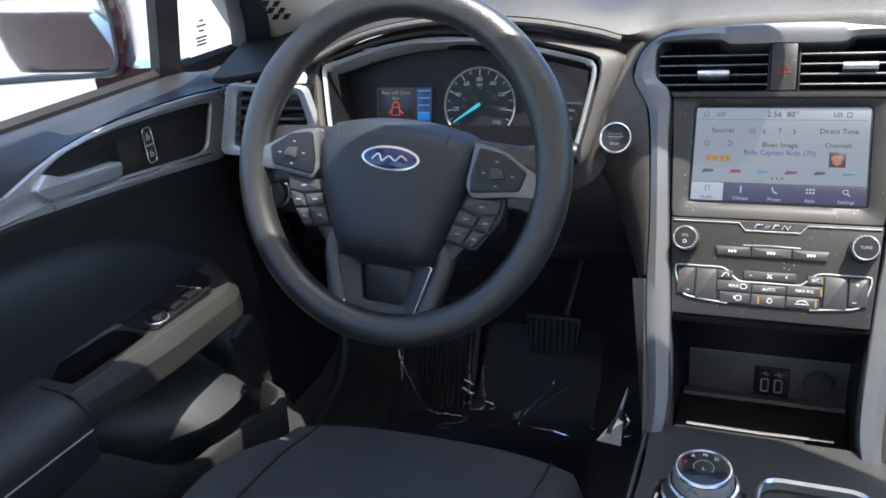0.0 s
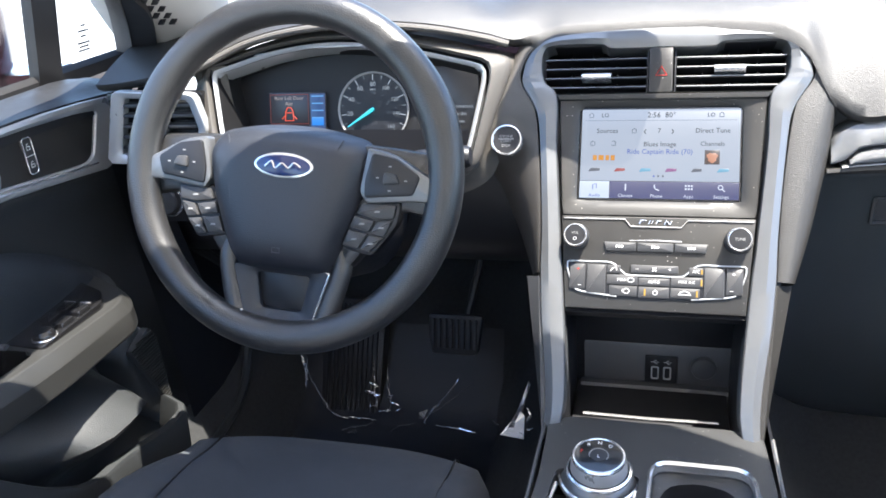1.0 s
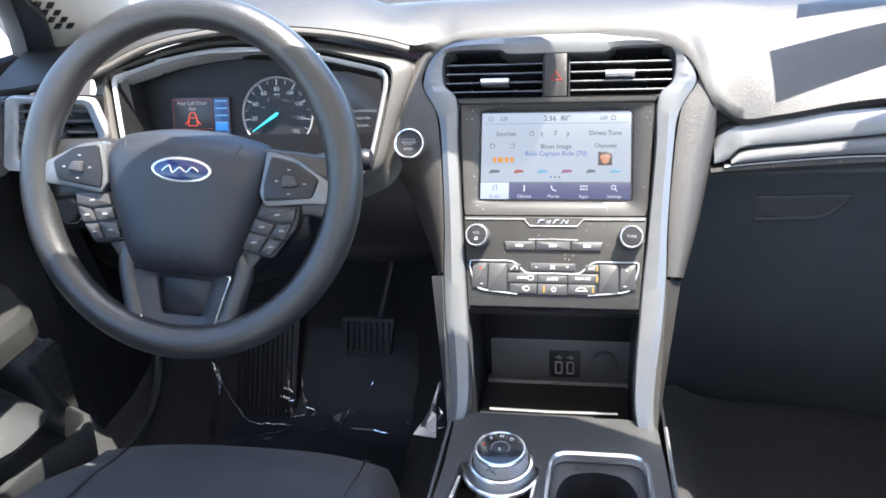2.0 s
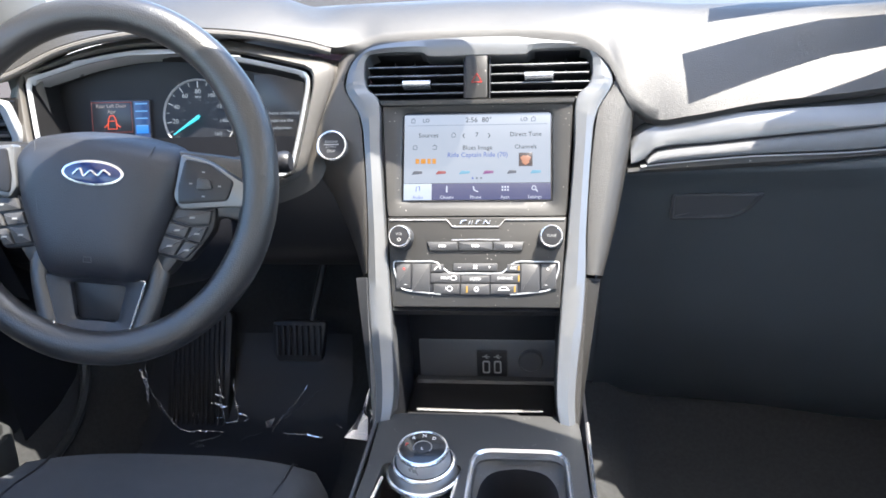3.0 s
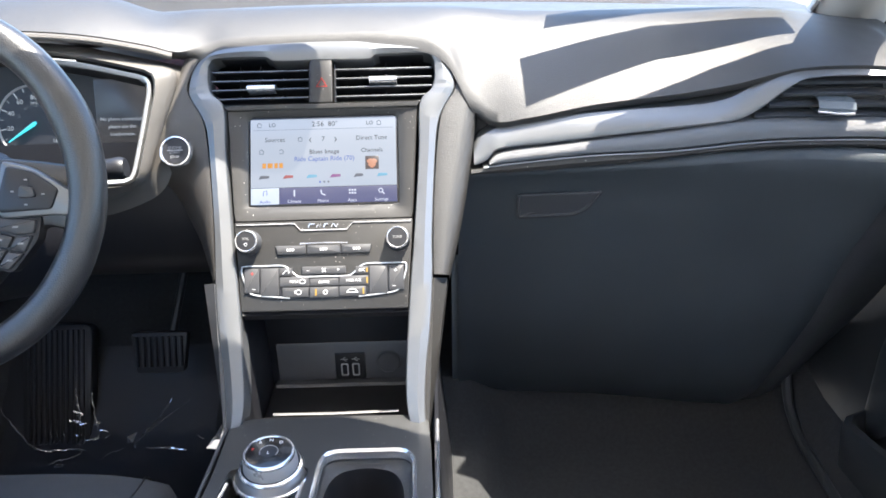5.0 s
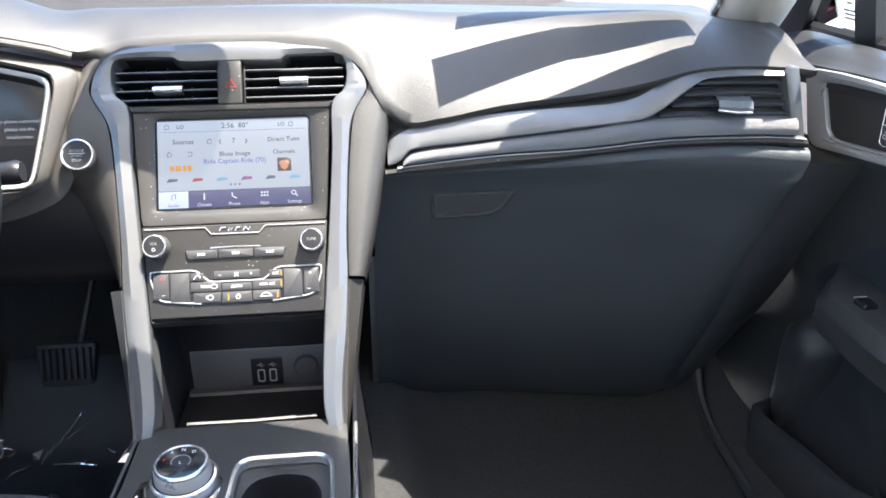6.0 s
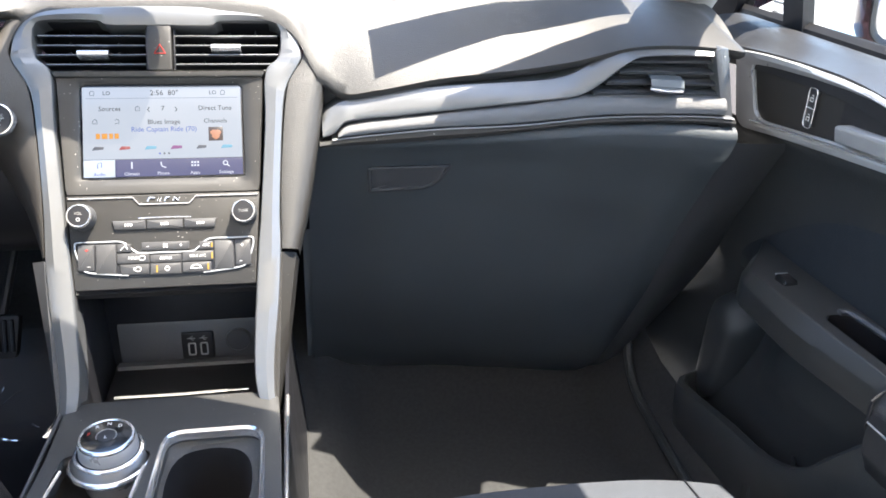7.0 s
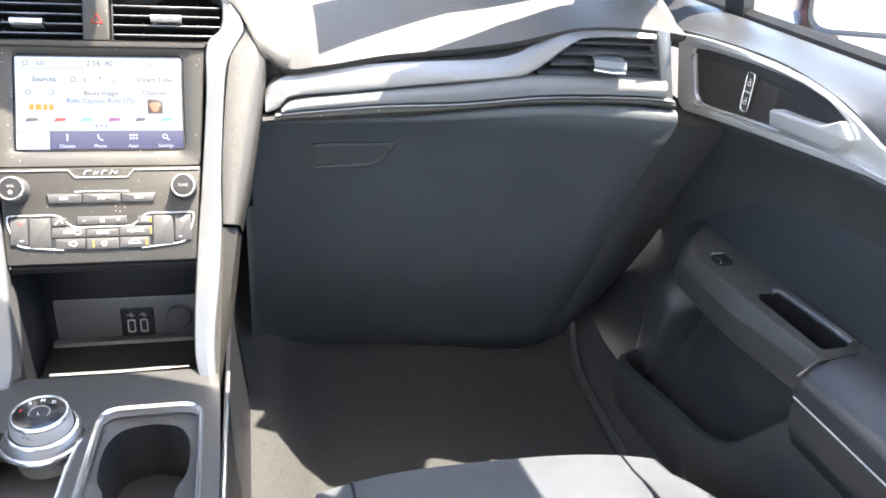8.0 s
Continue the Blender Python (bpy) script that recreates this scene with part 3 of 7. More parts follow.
left = display("message_display", -0.131, -0.052, -0.048, 0.002, glow("display_dark", (0.03, 0.03, 0.04), 0.5), "small lit message display with a red car outline")
AT = TILT_CL @ Matrix.Translation((0, 0, DZ + 0.0034))
part("display_band", plate([(-0.073, -0.046), (-0.053, -0.046), (-0.053, 0.0), (-0.073, 0.0)], 0, 0.0003, 0.0001), glow("display_blue", (0.03, 0.09, 0.28), 0.6), left, m=AT)
for k in range(5):
    part("gauge_bar", plate([(-0.071, -0.04 + 0.009 * k), (-0.055, -0.04 + 0.009 * k), (-0.055, -0.0385 + 0.009 * k), (-0.071, -0.0385 + 0.009 * k)], 0.0003, 0.0006, 0.0001), glow("bar_blue", (0.2, 0.5, 0.9), 0.7), left, m=AT)
part("gauge_level", plate([(-0.071, -0.040), (-0.055, -0.040), (-0.055, -0.031), (-0.071, -0.031)], 0.0006, 0.0008, 0.0001), glow("level_blue", (0.05, 0.3, 0.9), 0.8), left, m=AT)
part("display_frame", tube([(-0.129, -0.038, 0.0005), (-0.076, -0.038, 0.0005), (-0.076, -0.001, 0.0005), (-0.129, -0.001, 0.0005)], 0.0004, 4, closed=True), glow("frame_red", (0.5, 0.1, 0.06), 0.5), left, m=AT)
MSG = glow("message_text", (0.75, 0.6, 0.5), 0.5)
lettering("Rear Left Door", 0.0065, MSG, left, AT @ Matrix.Translation((-0.1025, -0.0055, 0.0006)))
lettering("Ajar", 0.0065, MSG, left, AT @ Matrix.Translation((-0.1025, -0.0125, 0.0006)))
part("odometer_bar", plate([(-0.126, -0.0445), (-0.100, -0.0445), (-0.100, -0.0415), (-0.126, -0.0415)], 0.0003, 0.0006, 0.0001), MSG, left, m=AT)
REDC = glow("red_outline", (1.0, 0.12, 0.05), 0.9)
part("car_outline", join(tube([(-0.1085, -0.034, 0.0006), (-0.0965, -0.034, 0.0006), (-0.0975, -0.0225, 0.0006), (-0.1, -0.0175, 0.0006), (-0.105, -0.0175, 0.0006), (-0.1075, -0.0225, 0.0006)], 0.0007, 5, closed=True),
     tube([(-0.1075, -0.027, 0.0006), (-0.113, -0.032, 0.0006)], 0.0007, 5), tube([(-0.0975, -0.027, 0.0006), (-0.092, -0.032, 0.0006)], 0.0007, 5), tube([(-0.106, -0.024, 0.0006), (-0.099, -0.024, 0.0006)], 0.0006, 5)), REDC, left, "red outline of a car with open doors", m=AT)
right = display("media_display", 0.085, 0.147, -0.055, 0.03, glow("display_grey", (0.035, 0.033, 0.035), 0.6), "dim grey side display with a short message")
for k, s in enumerate(("No phone connected,", "please use the", "touchscreen.")):
    lettering(s, 0.0058, PALE, right, AT @ Matrix.Translation((0.116, -0.018 - 0.009 * k, 0.0006)))
part("display_line", plate([(0.09, -0.047), (0.142, -0.047), (0.142, -0.0463), (0.09, -0.0463)], 0, 0.0005, 0.0001), PALE, right, m=AT)

# ---- centre stack ----
STACK = axes((0, -0.002, 0.921), (1, 0, 0), (0, 0.5, 0.8660254), (0, -0.8660254, 0.5))
stack = thing("centre_stack", (0, -0.1, 0.70), "centre stack in satin silver frame with touchscreen, knobs and climate keys", "centre console")
# silver side rails and arch, as one band that follows the stack's outline


def rail(s):
    """One silver side rail from the vent down to the console, with a folded inner and outer flank."""
    o = [(0.158, 0.140), (0.156, 0.130), (0.139, 0.099), (0.133, 0.058), (0.127, -0.034), (0.126, -0.086), (0.1225, -0.14), (0.1155, -0.20), (0.1135, -0.24), (0.1155, -0.277)]
    i = [(0.134, 0.146), (0.130, 0.134), (0.1155, 0.116), (0.1135, 0.06), (0.106, -0.034), (0.101, -0.086), (0.0965, -0.14), (0.0925, -0.20), (0.0925, -0.235), (0.0975, -0.262)]
    n = 48
    a, b = spline([(*p, 0) for p in o], n), spline([(*p, 0) for p in i], n)
    rows = []
    for p, q in zip(a, b):
        rows.append([(p.x * s, p.y, -0.03), (p.x * s, p.y, 0.001), (p.x * 0.96 * s + q.x * 0.04 * s, p.y, 0.003), (s * (0.6 * p.x + 0.4 * q.x), 0.6 * p.y + 0.4 * q.y, 0.0065), (s * (0.06 * p.x + 0.94 * q.x), q.y, 0.003), (q.x * s, q.y, 0.001), (q.x * s, q.y, -0.03)])
    return loft(rows, caps=True)


part("side_rail", rail(1), SILVER, stack, "satin silver side rail", m=STACK)
part("side_rail", rail(-1), SILVER, stack, "satin silver side rail", m=STACK)
arch_o = spline([(-0.158, 0.140, 0), (-0.154, 0.160, 0), (-0.142, 0.177, 0), (-0.118, 0.189, 0), (-0.06, 0.194, 0), (0, 0.1955, 0), (0.06, 0.194, 0), (0.118, 0.189, 0), (0.142, 0.177, 0), (0.154, 0.160, 0), (0.158, 0.140, 0)], 70)
arch_i = spline([(-0.134, 0.146, 0), (-0.1345, 0.158, 0), (-0.133, 0.170, 0), (-0.122, 0.1775, 0), (-0.068, 0.1775, 0), (-0.054, 0.172, 0), (0, 0.172, 0), (0.054, 0.172, 0), (0.068, 0.1775, 0), (0.122, 0.1775, 0), (0.133, 0.170, 0), (0.1345, 0.158, 0), (0.134, 0.146, 0)], 70)
rows = [[(p.x, p.y, -0.03), (p.x, p.y, 0.001), (0.95 * p.x + 0.05 * q.x, 0.95 * p.y + 0.05 * q.y, 0.003), (0.5 * (p.x + q.x), 0.5 * (p.y + q.y), 0.006), (0.05 * p.x + 0.95 * q.x, 0.05 * p.y + 0.95 * q.y, 0.003), (q.x, q.y, 0.001), (q.x, q.y, -0.03)] for p, q in zip(arch_o, arch_i)]
part("arch", loft(rows), SILVER, stack, "satin silver arch over the vents", m=STACK)
# grained surround that blends the stack into the dashboard
wide = [(0.0, 0.205), (0.09, 0.204), (0.15, 0.190), (0.178, 0.16), (0.185, 0.12), (0.182, 0.09), (0.173, 0.03), (0.160, -0.034), (0.146, -0.088)]
narrow = [(0.0, 0.1965), (0.06, 0.195), (0.119, 0.190), (0.144, 0.178), (0.1595, 0.15), (0.1575, 0.131), (0.1405, 0.099), (0.130, 0.0), (0.127, -0.087)]
widel = [(0.0, 0.205), (0.09, 0.204), (0.142, 0.197), (0.166, 0.180), (0.175, 0.155), (0.190, 0.12), (0.207, 0.09), (0.208, 0.04), (0.17, -0.02), (0.144, -0.088)]
for s, w in ((1, wide), (-1, widel)):
    a, b = spline([(*p, 0) for p in w], 50), spline([(*p, 0) for p in narrow], 50)
    rows = []
    for p, q in zip(a, b):
        g = ease((0.075 - p.y) / 0.07) * 0.046 if s < 0 else 0.0
        rows.append([(s * p.x, p.y, -0.12), (s * p.x, p.y, -0.03 - g * 1.3), (s * (0.98 * p.x + 0.02 * q.x), 0.98 * p.y + 0.02 * q.y, -0.010 - g * 1.25), (s * (0.85 * p.x + 0.15 * q.x), 0.85 * p.y + 0.15 * q.y, -0.002 - g), (s * (0.5 * p.x + 0.5 * q.x), 0.5 * (p.y + q.y), 0.001 - g * 0.5), (s * (0.12 * p.x + 0.88 * q.x), 0.12 * p.y + 0.88 * q.y, 0.001 - g * 0.06), (s * q.x, q.y, 0.0), (s * q.x, q.y, -0.02)])
    # driver's side gets the lighter hide with painted sunlight, the other plain pad
    part("surround", loft(rows), SUNLIT_SURROUND if s < 0 else PAD, stack, "grained charcoal surround", m=STACK, sharp=60)
# flank below the surround
for s in (1, -1):
    rows = []
    for k in range(14):
        t = k / 13
        xo, xi, v = (0.143 - 0.027 * t), (0.126 - 0.012 * t), -0.091 - 0.186 * t
        rows.append([(s * (xo + 0.002), v, -0.14), (s * xo, v, -0.012), (s * (xi + 0.002), v, -0.001), (s * (xi - 0.004), v, -0.002)])
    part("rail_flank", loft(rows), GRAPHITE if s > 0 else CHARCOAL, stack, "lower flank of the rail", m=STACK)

# vents
well = part("vent_well", block(-0.136, 0.136, 0.118, 0.182, -0.06, -0.045, 0.001), SHADE_PLASTIC, stack, "black vent well", m=STACK)
part("vent_floor", block(-0.134, 0.134, 0.116, 0.1215, -0.06, -0.002, 0.001), SHADE_PLASTIC, stack, m=STACK)
part("vent_roof", block(-0.134, 0.134, 0.1775, 0.18, -0.06, -0.004, 0.001), SHADE_PLASTIC, stack, m=STACK)
for s in (-1, 1):
    vent = part("air_vent", block(s * 0.014, s * 0.016, 0.122, 0.176, -0.045, -0.004, 0.0005) if s > 0 else block(-0.016, -0.014, 0.122, 0.176, -0.045, -0.004, 0.0005), SHADE_PLASTIC, stack, "black slatted air vent", m=STACK)
    for k, v in enumerate((0.1285, 0.1395, 0.1505, 0.1615)):
        xe = 0.1235 if k == 0 else 0.131
        x0, x1 = sorted((s * 0.0165, s * xe))
        rows = []
        for i in range(7):
            x = x0 + (x1 - x0) * i / 6
            rows.append([(x, v + 0.004, -0.035), (x, v + 0.0015, -0.006), (x, v, -0.003), (x, v - 0.0012, -0.005), (x, v + 0.001, -0.035)])
        slat = part("slat", loft(rows, closed=True, caps=True), SHADE_PLASTIC, vent, m=STACK)
        # silver line paints the glint along the slat's front
        part("slat_glint", tube([(x0, v + 0.0002, -0.0026), ((x0 + x1) / 2, v + 0.0002, -0.0026), (x1, v + 0.0002, -0.0026)], 0.0007, 6), SILVER, slat, "thin silver line painting the glint on the slat", m=STACK)
    for x in ((-0.103, -0.078, -0.05) if s < 0 else (0.045, 0.075, 0.105)):
        part("vane", block(x - 0.0008, x + 0.0008, 0.122, 0.176, -0.044, -0.026, 0.0003), SHADE_PLASTIC, vent, m=STACK)
    v, x = (0.1405, -0.072) if s < 0 else (0.1475, 0.073)
    rows = [[(x + dx, v + dy, dz) for dx in (-0.0165, -0.0155, -0.008, 0.0, 0.008, 0.0155, 0.0165)] for dy, dz in ((0.004, -0.012), (0.0045, -0.001), (0.0035, 0.0022), (0.001, 0.0042), (-0.0018, 0.004), (-0.0038, 0.0015), (-0.004, -0.012))]
    part("vent_tab", loft(rows, closed=False), CHROME, vent, "bright sliding tab", m=STACK, sharp=60)
hz = part("hazard_panel", plate(rounded([(-0.0135, 0.121), (0.0125, 0.121), (0.0125, 0.1745), (-0.0135, 0.1745)], 0.002), -0.04, 0.002, 0.0012), GRAPHITE, stack, "grey switch panel between the vents", m=STACK)
tri = [(-0.006, 0.140), (0.006, 0.140), (0, 0.1505)]
part("hazard_triangle", tube([(x, y, 0.0023) for x, y in tri], 0.0008, 5, closed=True), RED_PRINT, hz, "red hazard triangle", m=STACK)

# touchscreen and its bezel
part("screen_bezel", collar(rounded([(-0.113, 0.118), (0.113, 0.118), (0.1045, -0.0195), (-0.1045, -0.0195)], 0.003), rounded([(-0.089, -0.002), (0.089, -0.002), (0.089, 0.106), (-0.089, 0.106)], 0.003), (0, 0.05), 96, -0.001, -0.005, 0.02), GRAPHITE, stack, "graphite bezel, dusty in the sun", m=STACK)
part("upper_lip", plate(rounded([(-0.113, 0.113), (0.113, 0.113), (0.117, 0.121), (-0.117, 0.121)], 0.002), -0.02, 0.003, 0.002), GRAPHITE, stack, m=STACK)
scr = part("touchscreen", plate(rounded([(-0.0885, -0.0015), (0.0885, -0.0015), (0.0885, 0.1055), (-0.0885, 0.1055)], 0.002), -0.02, -0.007, 0.0005), GLOSSBLACK, stack, "lit touchscreen with a pale radio page and blue menu bar", m=STACK)
SC = STACK @ Matrix.Translation((0, 0, -0.0066))
part("page", plate([(-0.0865, 0.021), (0.0865, 0.021), (0.0865, 0.1035), (-0.0865, 0.1035)], 0, 0.0002, 0.0001), glow("page_light", (0.62, 0.66, 0.74), 0.62), scr, "pale grey-blue page", m=SC)
part("menu_bar", plate([(-0.0525, 0.001), (0.0865, 0.001), (0.0865, 0.0205), (-0.0525, 0.0205)], 0, 0.0002, 0.0001), glow("menu_blue", (0.035, 0.045, 0.22), 0.6), scr, "dark blue menu bar", m=SC)
part("menu_tab", plate([(-0.0865, 0.001), (-0.053, 0.001), (-0.053, 0.0205), (-0.0865, 0.0205)], 0, 0.0002, 0.0001), glow("tab_light", (0.75, 0.8, 0.9), 0.75), scr, "pale selected tab", m=SC)
T = lambda x, y, h=0.0006: SC @ Matrix.Translation((x, y, h))
INK = glow("screen_ink", (0.03, 0.035, 0.06), 0.3)
BLUEINK = glow("screen_blue", (0.05, 0.12, 0.6), 0.6)
SNOW = glow("screen_white", (0.85, 0.88, 0.95), 0.8)
for s, x, y, sz, c in (("2:56  80°", 0.002, 0.0965, 0.0085, INK), ("LO", -0.0605, 0.0965, 0.0065, INK), ("LO", 0.0555, 0.0965, 0.0065, INK), ("Sources", -0.0575, 0.0785, 0.0075, INK), ("7", 0.0, 0.0785, 0.0075, INK),
                       ("‹", -0.0155, 0.0785, 0.012, INK), ("›", 0.0145, 0.0785, 0.012, INK), ("Direct Tune", 0.0575, 0.0785, 0.0075, INK), ("Blues Image", 0.001, 0.063, 0.0075, INK), ("Channels", 0.0575, 0.0635, 0.007, INK),
                       ("Ride Captain Ride (70)", 0.001, 0.0545, 0.0078, BLUEINK), ("Audio", -0.0695, 0.004, 0.0052, BLUEINK), ("Climate", -0.035, 0.004, 0.0052, SNOW), ("Phone", -0.001, 0.004, 0.0052, SNOW), ("Apps", 0.0335, 0.004, 0.0052, SNOW), ("Settings", 0.068, 0.004, 0.0052, SNOW)):
    lettering(s, sz, c, scr, T(x, y))


def mark(name, pts, c, m=None, bev=0.0001):
    return part(name, plate(pts, 0, 0.0005, bev), c, scr, m=m or SC)


mark("header_line", [(-0.083, 0.0905), (0.083, 0.0905), (0.083, 0.0909), (-0.083, 0.0909)], glow("line_grey", (0.3, 0.33, 0.4), 0.5))
ORANGE, REDM, CYAN, PURPLE, GREYM = (glow("mark_" + n, c, 0.6) for n, c in (("orange", (1, 0.4, 0.02)), ("red", (0.5, 0.04, 0.04)), ("cyan", (0.2, 0.55, 0.75)), ("purple", (0.35, 0.06, 0.3)), ("slate", (0.1, 0.11, 0.15))))
for x, w in ((-0.0705, 0.0045), (-0.0635, 0.006), (-0.0565, 0.004), (-0.0505, 0.0045)):
    mark("station_mark", [(x - w / 2, 0.0445), (x + w / 2, 0.0445), (x + w / 2, 0.0505), (x - w / 2, 0.0505)], ORANGE)
for x, w, c in ((-0.071, 0.013, GREYM), (-0.0425, 0.0125, REDM), (-0.0145, 0.013, CYAN), (0.0135, 0.013, PURPLE), (0.041, 0.0115, GREYM), (0.069, 0.013, CYAN)):
    mark("preset_mark", rounded([(x - w / 2, 0.0315), (x + w / 2, 0.0325), (x + w / 2, 0.0355), (x - w / 2 + 0.003, 0.0358)], 0.001, 2), c)
mark("album_art", [(0.0495, 0.0405), (0.0655, 0.0405), (0.0655, 0.0565), (0.0495, 0.0565)], glow("art_dark", (0.07, 0.03, 0.025), 0.7))
part("art_blob", plate([(0.0575 + (0.0055 + 0.0012 * math.sin(5 * a)) * math.cos(a), 0.0485 + (0.0055 + 0.0012 * math.sin(3 * a)) * math.sin(a)) for a in (k * 0.3927 for k in range(16))], 0.0004, 0.0009, 0.0001), glow("art_orange", (0.75, 0.3, 0.15), 0.7), scr, m=SC)
for k in range(3):
    mark("page_dot", [(-0.0045 + 0.005 * k + 0.0012 * math.cos(a), 0.0268 + 0.0012 * math.sin(a)) for a in (j * 0.785 for j in range(8))], BLUEINK if k == 0 else GREYM)
for k, (x, y) in enumerate(((-0.076, 0.0965), (0.0665, 0.0965), (-0.0735, 0.064), (-0.05, 0.064), (-0.0275, 0.0785))):
    part("icon", tube([(x - 0.0022, y - 0.0022, 0.0005), (x + 0.0022, y - 0.0022, 0.0005), (x + 0.0022, y + 0.0015, 0.0005), (x, y + 0.003, 0.0005), (x - 0.0022, y + 0.0015, 0.0005)], 0.0003, 4, closed=(k != 3)), INK, scr, m=SC)
part("tab_icon", join(tube([(-0.0715, 0.011, 0.0005), (-0.0715, 0.0165, 0.0005), (-0.0675, 0.0175, 0.0005), (-0.0675, 0.012, 0.0005)], 0.0004, 4)), BLUEINK, scr, m=SC)
part("menu_icon", tube([(-0.035, 0.010, 0.0005), (-0.035, 0.0175, 0.0005)], 0.0008, 6), SNOW, scr, m=SC)
part("menu_icon", tube(spline([(-0.0035, 0.017, 0.0005), (-0.0025, 0.0125, 0.0005), (0.002, 0.0105, 0.0005)], 8), 0.0007, 6), SNOW, scr, m=SC)
for k in range(6):
    x, y = 0.0305 + 0.0032 * (k % 3), 0.0125 + 0.0035 * (k // 3)
    mark("menu_icon", [(x - 0.001, y - 0.001), (x + 0.001, y - 0.001), (x + 0.001, y + 0.001), (x - 0.001, y + 0.001)], SNOW)
part("menu_icon", tube([(0.0672 + 0.0024 * math.cos(a), 0.0146 + 0.0024 * math.sin(a), 0.0005) for a in (k * 0.5236 for k in range(12))], 0.0005, 5, closed=True), SNOW, scr, m=SC)
part("menu_icon", tube([(0.069, 0.0128, 0.0005), (0.0716, 0.0102, 0.0005)], 0.0006, 5), SNOW, scr, m=SC)

# radio and climate panel
pan = part("control_panel", plate(rounded([(-0.1045, -0.0205), (0.1045, -0.0205), (0.0965, -0.125), (-0.0965, -0.125)], 0.002), -0.03, -0.001, 0.001), GRAPHITE, stack, "graphite control panel with specks of dust", m=STACK)
part("seam_line", tube([(-0.102, -0.0235, 0.0), (-0.034, -0.0235, 0.0), (-0.027, -0.0315, 0.0), (0.027, -0.0315, 0.0), (0.034, -0.0235, 0.0), (0.102, -0.0235, 0.0)], 0.0009, 6), CHROME, pan, "thin bright seam", m=STACK)
for k, (x0, x1) in enumerate(((-0.018, -0.010), (-0.008, -0.003), (0.0, 0.006), (0.009, 0.017))):
    part("emblem_bar", tube([(x0, -0.0285, 0.0), (x0 + 0.002, -0.0245, 0.0), (x1 - 0.002, -0.0285 if k % 2 else -0.0245, 0.0), (x1, -0.0245, 0.0)], 0.0008, 5), CHROME, pan, m=STACK)
for s in (-1, 1):
    K = STACK @ Matrix.Translation((s * 0.0868, -0.0445, 0.0))
    knob = part("knob", lathe([(0.0145, -0.002), (0.0145, 0.003), (0.0135, 0.005), (0.0128, 0.012), (0.0122, 0.0165), (0.0115, 0.0178), (0.0098, 0.0182), (0.0001, 0.0178)], 40), CHARCOAL, pan, "dark knob with chrome rim", m=K)
    part("knob_rim", lathe([(0.0126, 0.014), (0.0132, 0.0155), (0.0128, 0.0178), (0.0118, 0.0190), (0.0112, 0.0188), (0.0108, 0.0175)], 40), CHROME, knob, "chrome rim", m=K)
    part("knob_cap", lathe([(0.0112, 0.0178), (0.0108, 0.0186), (0.0001, 0.0189)], 32), SHADE_PLASTIC, knob, m=K)
    lettering("VOL" if s < 0 else "TUNE", 0.0042, GREY_PRINT, knob, K @ Matrix.Translation((0, 0.0022 if s < 0 else 0, 0.0193)))
    if s < 0:
        part("power_mark", tube([(0.0017 * math.cos(a), -0.0042 + 0.0017 * math.sin(a), 0.0191) for a in (k * 0.628 for k in range(10))], 0.0003, 4, closed=True), WHITE_PRINT, knob, m=K)
for k, (x0, x1) in enumerate(((-0.0565, -0.0205), (-0.0195, 0.0195), (0.0205, 0.0565))):
    b = part("radio_key", plate(rounded([(x0 + (0.003 if k == 0 else 0), -0.0595), (x1 - (0.003 if k == 2 else 0), -0.0595), (x1, -0.0495), (x0, -0.0495)], 0.001), -0.002, 0.0025, 0.0012), BUTTON, pan, "dark key", m=STACK)
    xm = (x0 + x1) / 2
    for d in (-0.003, 0.0, 0.003):
        part("key_mark", plate([(xm + d - 0.001, -0.0563), (xm + d + 0.001, -0.0552), (xm + d + 0.001, -0.0538), (xm + d - 0.001, -0.0528)], 0.0025, 0.0028, 0.0001), WHITE_PRINT, b, m=STACK)
part("key_rail", tube([(-0.028, -0.0475, 0.001), (0.0, -0.0468, 0.0012), (0.028, -0.0475, 0.001)], 0.0007, 5), CHROME, pan, "bright line over the keys", m=STACK)
clim = part("climate_keys", plate(rounded([(-0.094, -0.0745), (-0.052, -0.0745), (-0.031, -0.0875), (0.031, -0.0875), (0.052, -0.0745), (0.094, -0.0745), (0.0865, -0.105), (0.045, -0.112), (-0.045, -0.112), (-0.0865, -0.105)], 0.003), -0.002, 0.0006, 0.0005), SHADE_PLASTIC, pan, "climate key panel framed in bright trim", m=STACK)
for s in (-1, 1):
    run = [(0.040 * s, -0.1105, 0.001), (0.060 * s, -0.1085, 0.001), (0.081 * s, -0.1058, 0.001), (0.0885 * s, -0.100, 0.001), (0.0945 * s, -0.084, 0.001), (0.0955 * s, -0.076, 0.001), (0.0925 * s, -0.0725, 0.001), (0.07 * s, -0.0725, 0.001), (0.050 * s, -0.0725, 0.001), (0.0415 * s, -0.076, 0.001), (0.034 * s, -0.083, 0.001), (0.0265 * s, -0.0862, 0.001), (0.0, -0.0862, 0.001)]
    part("bright_trim", tube(spline(run, 60), 0.0009, 8), BRIGHT, clim, "bright curved trim", m=STACK)


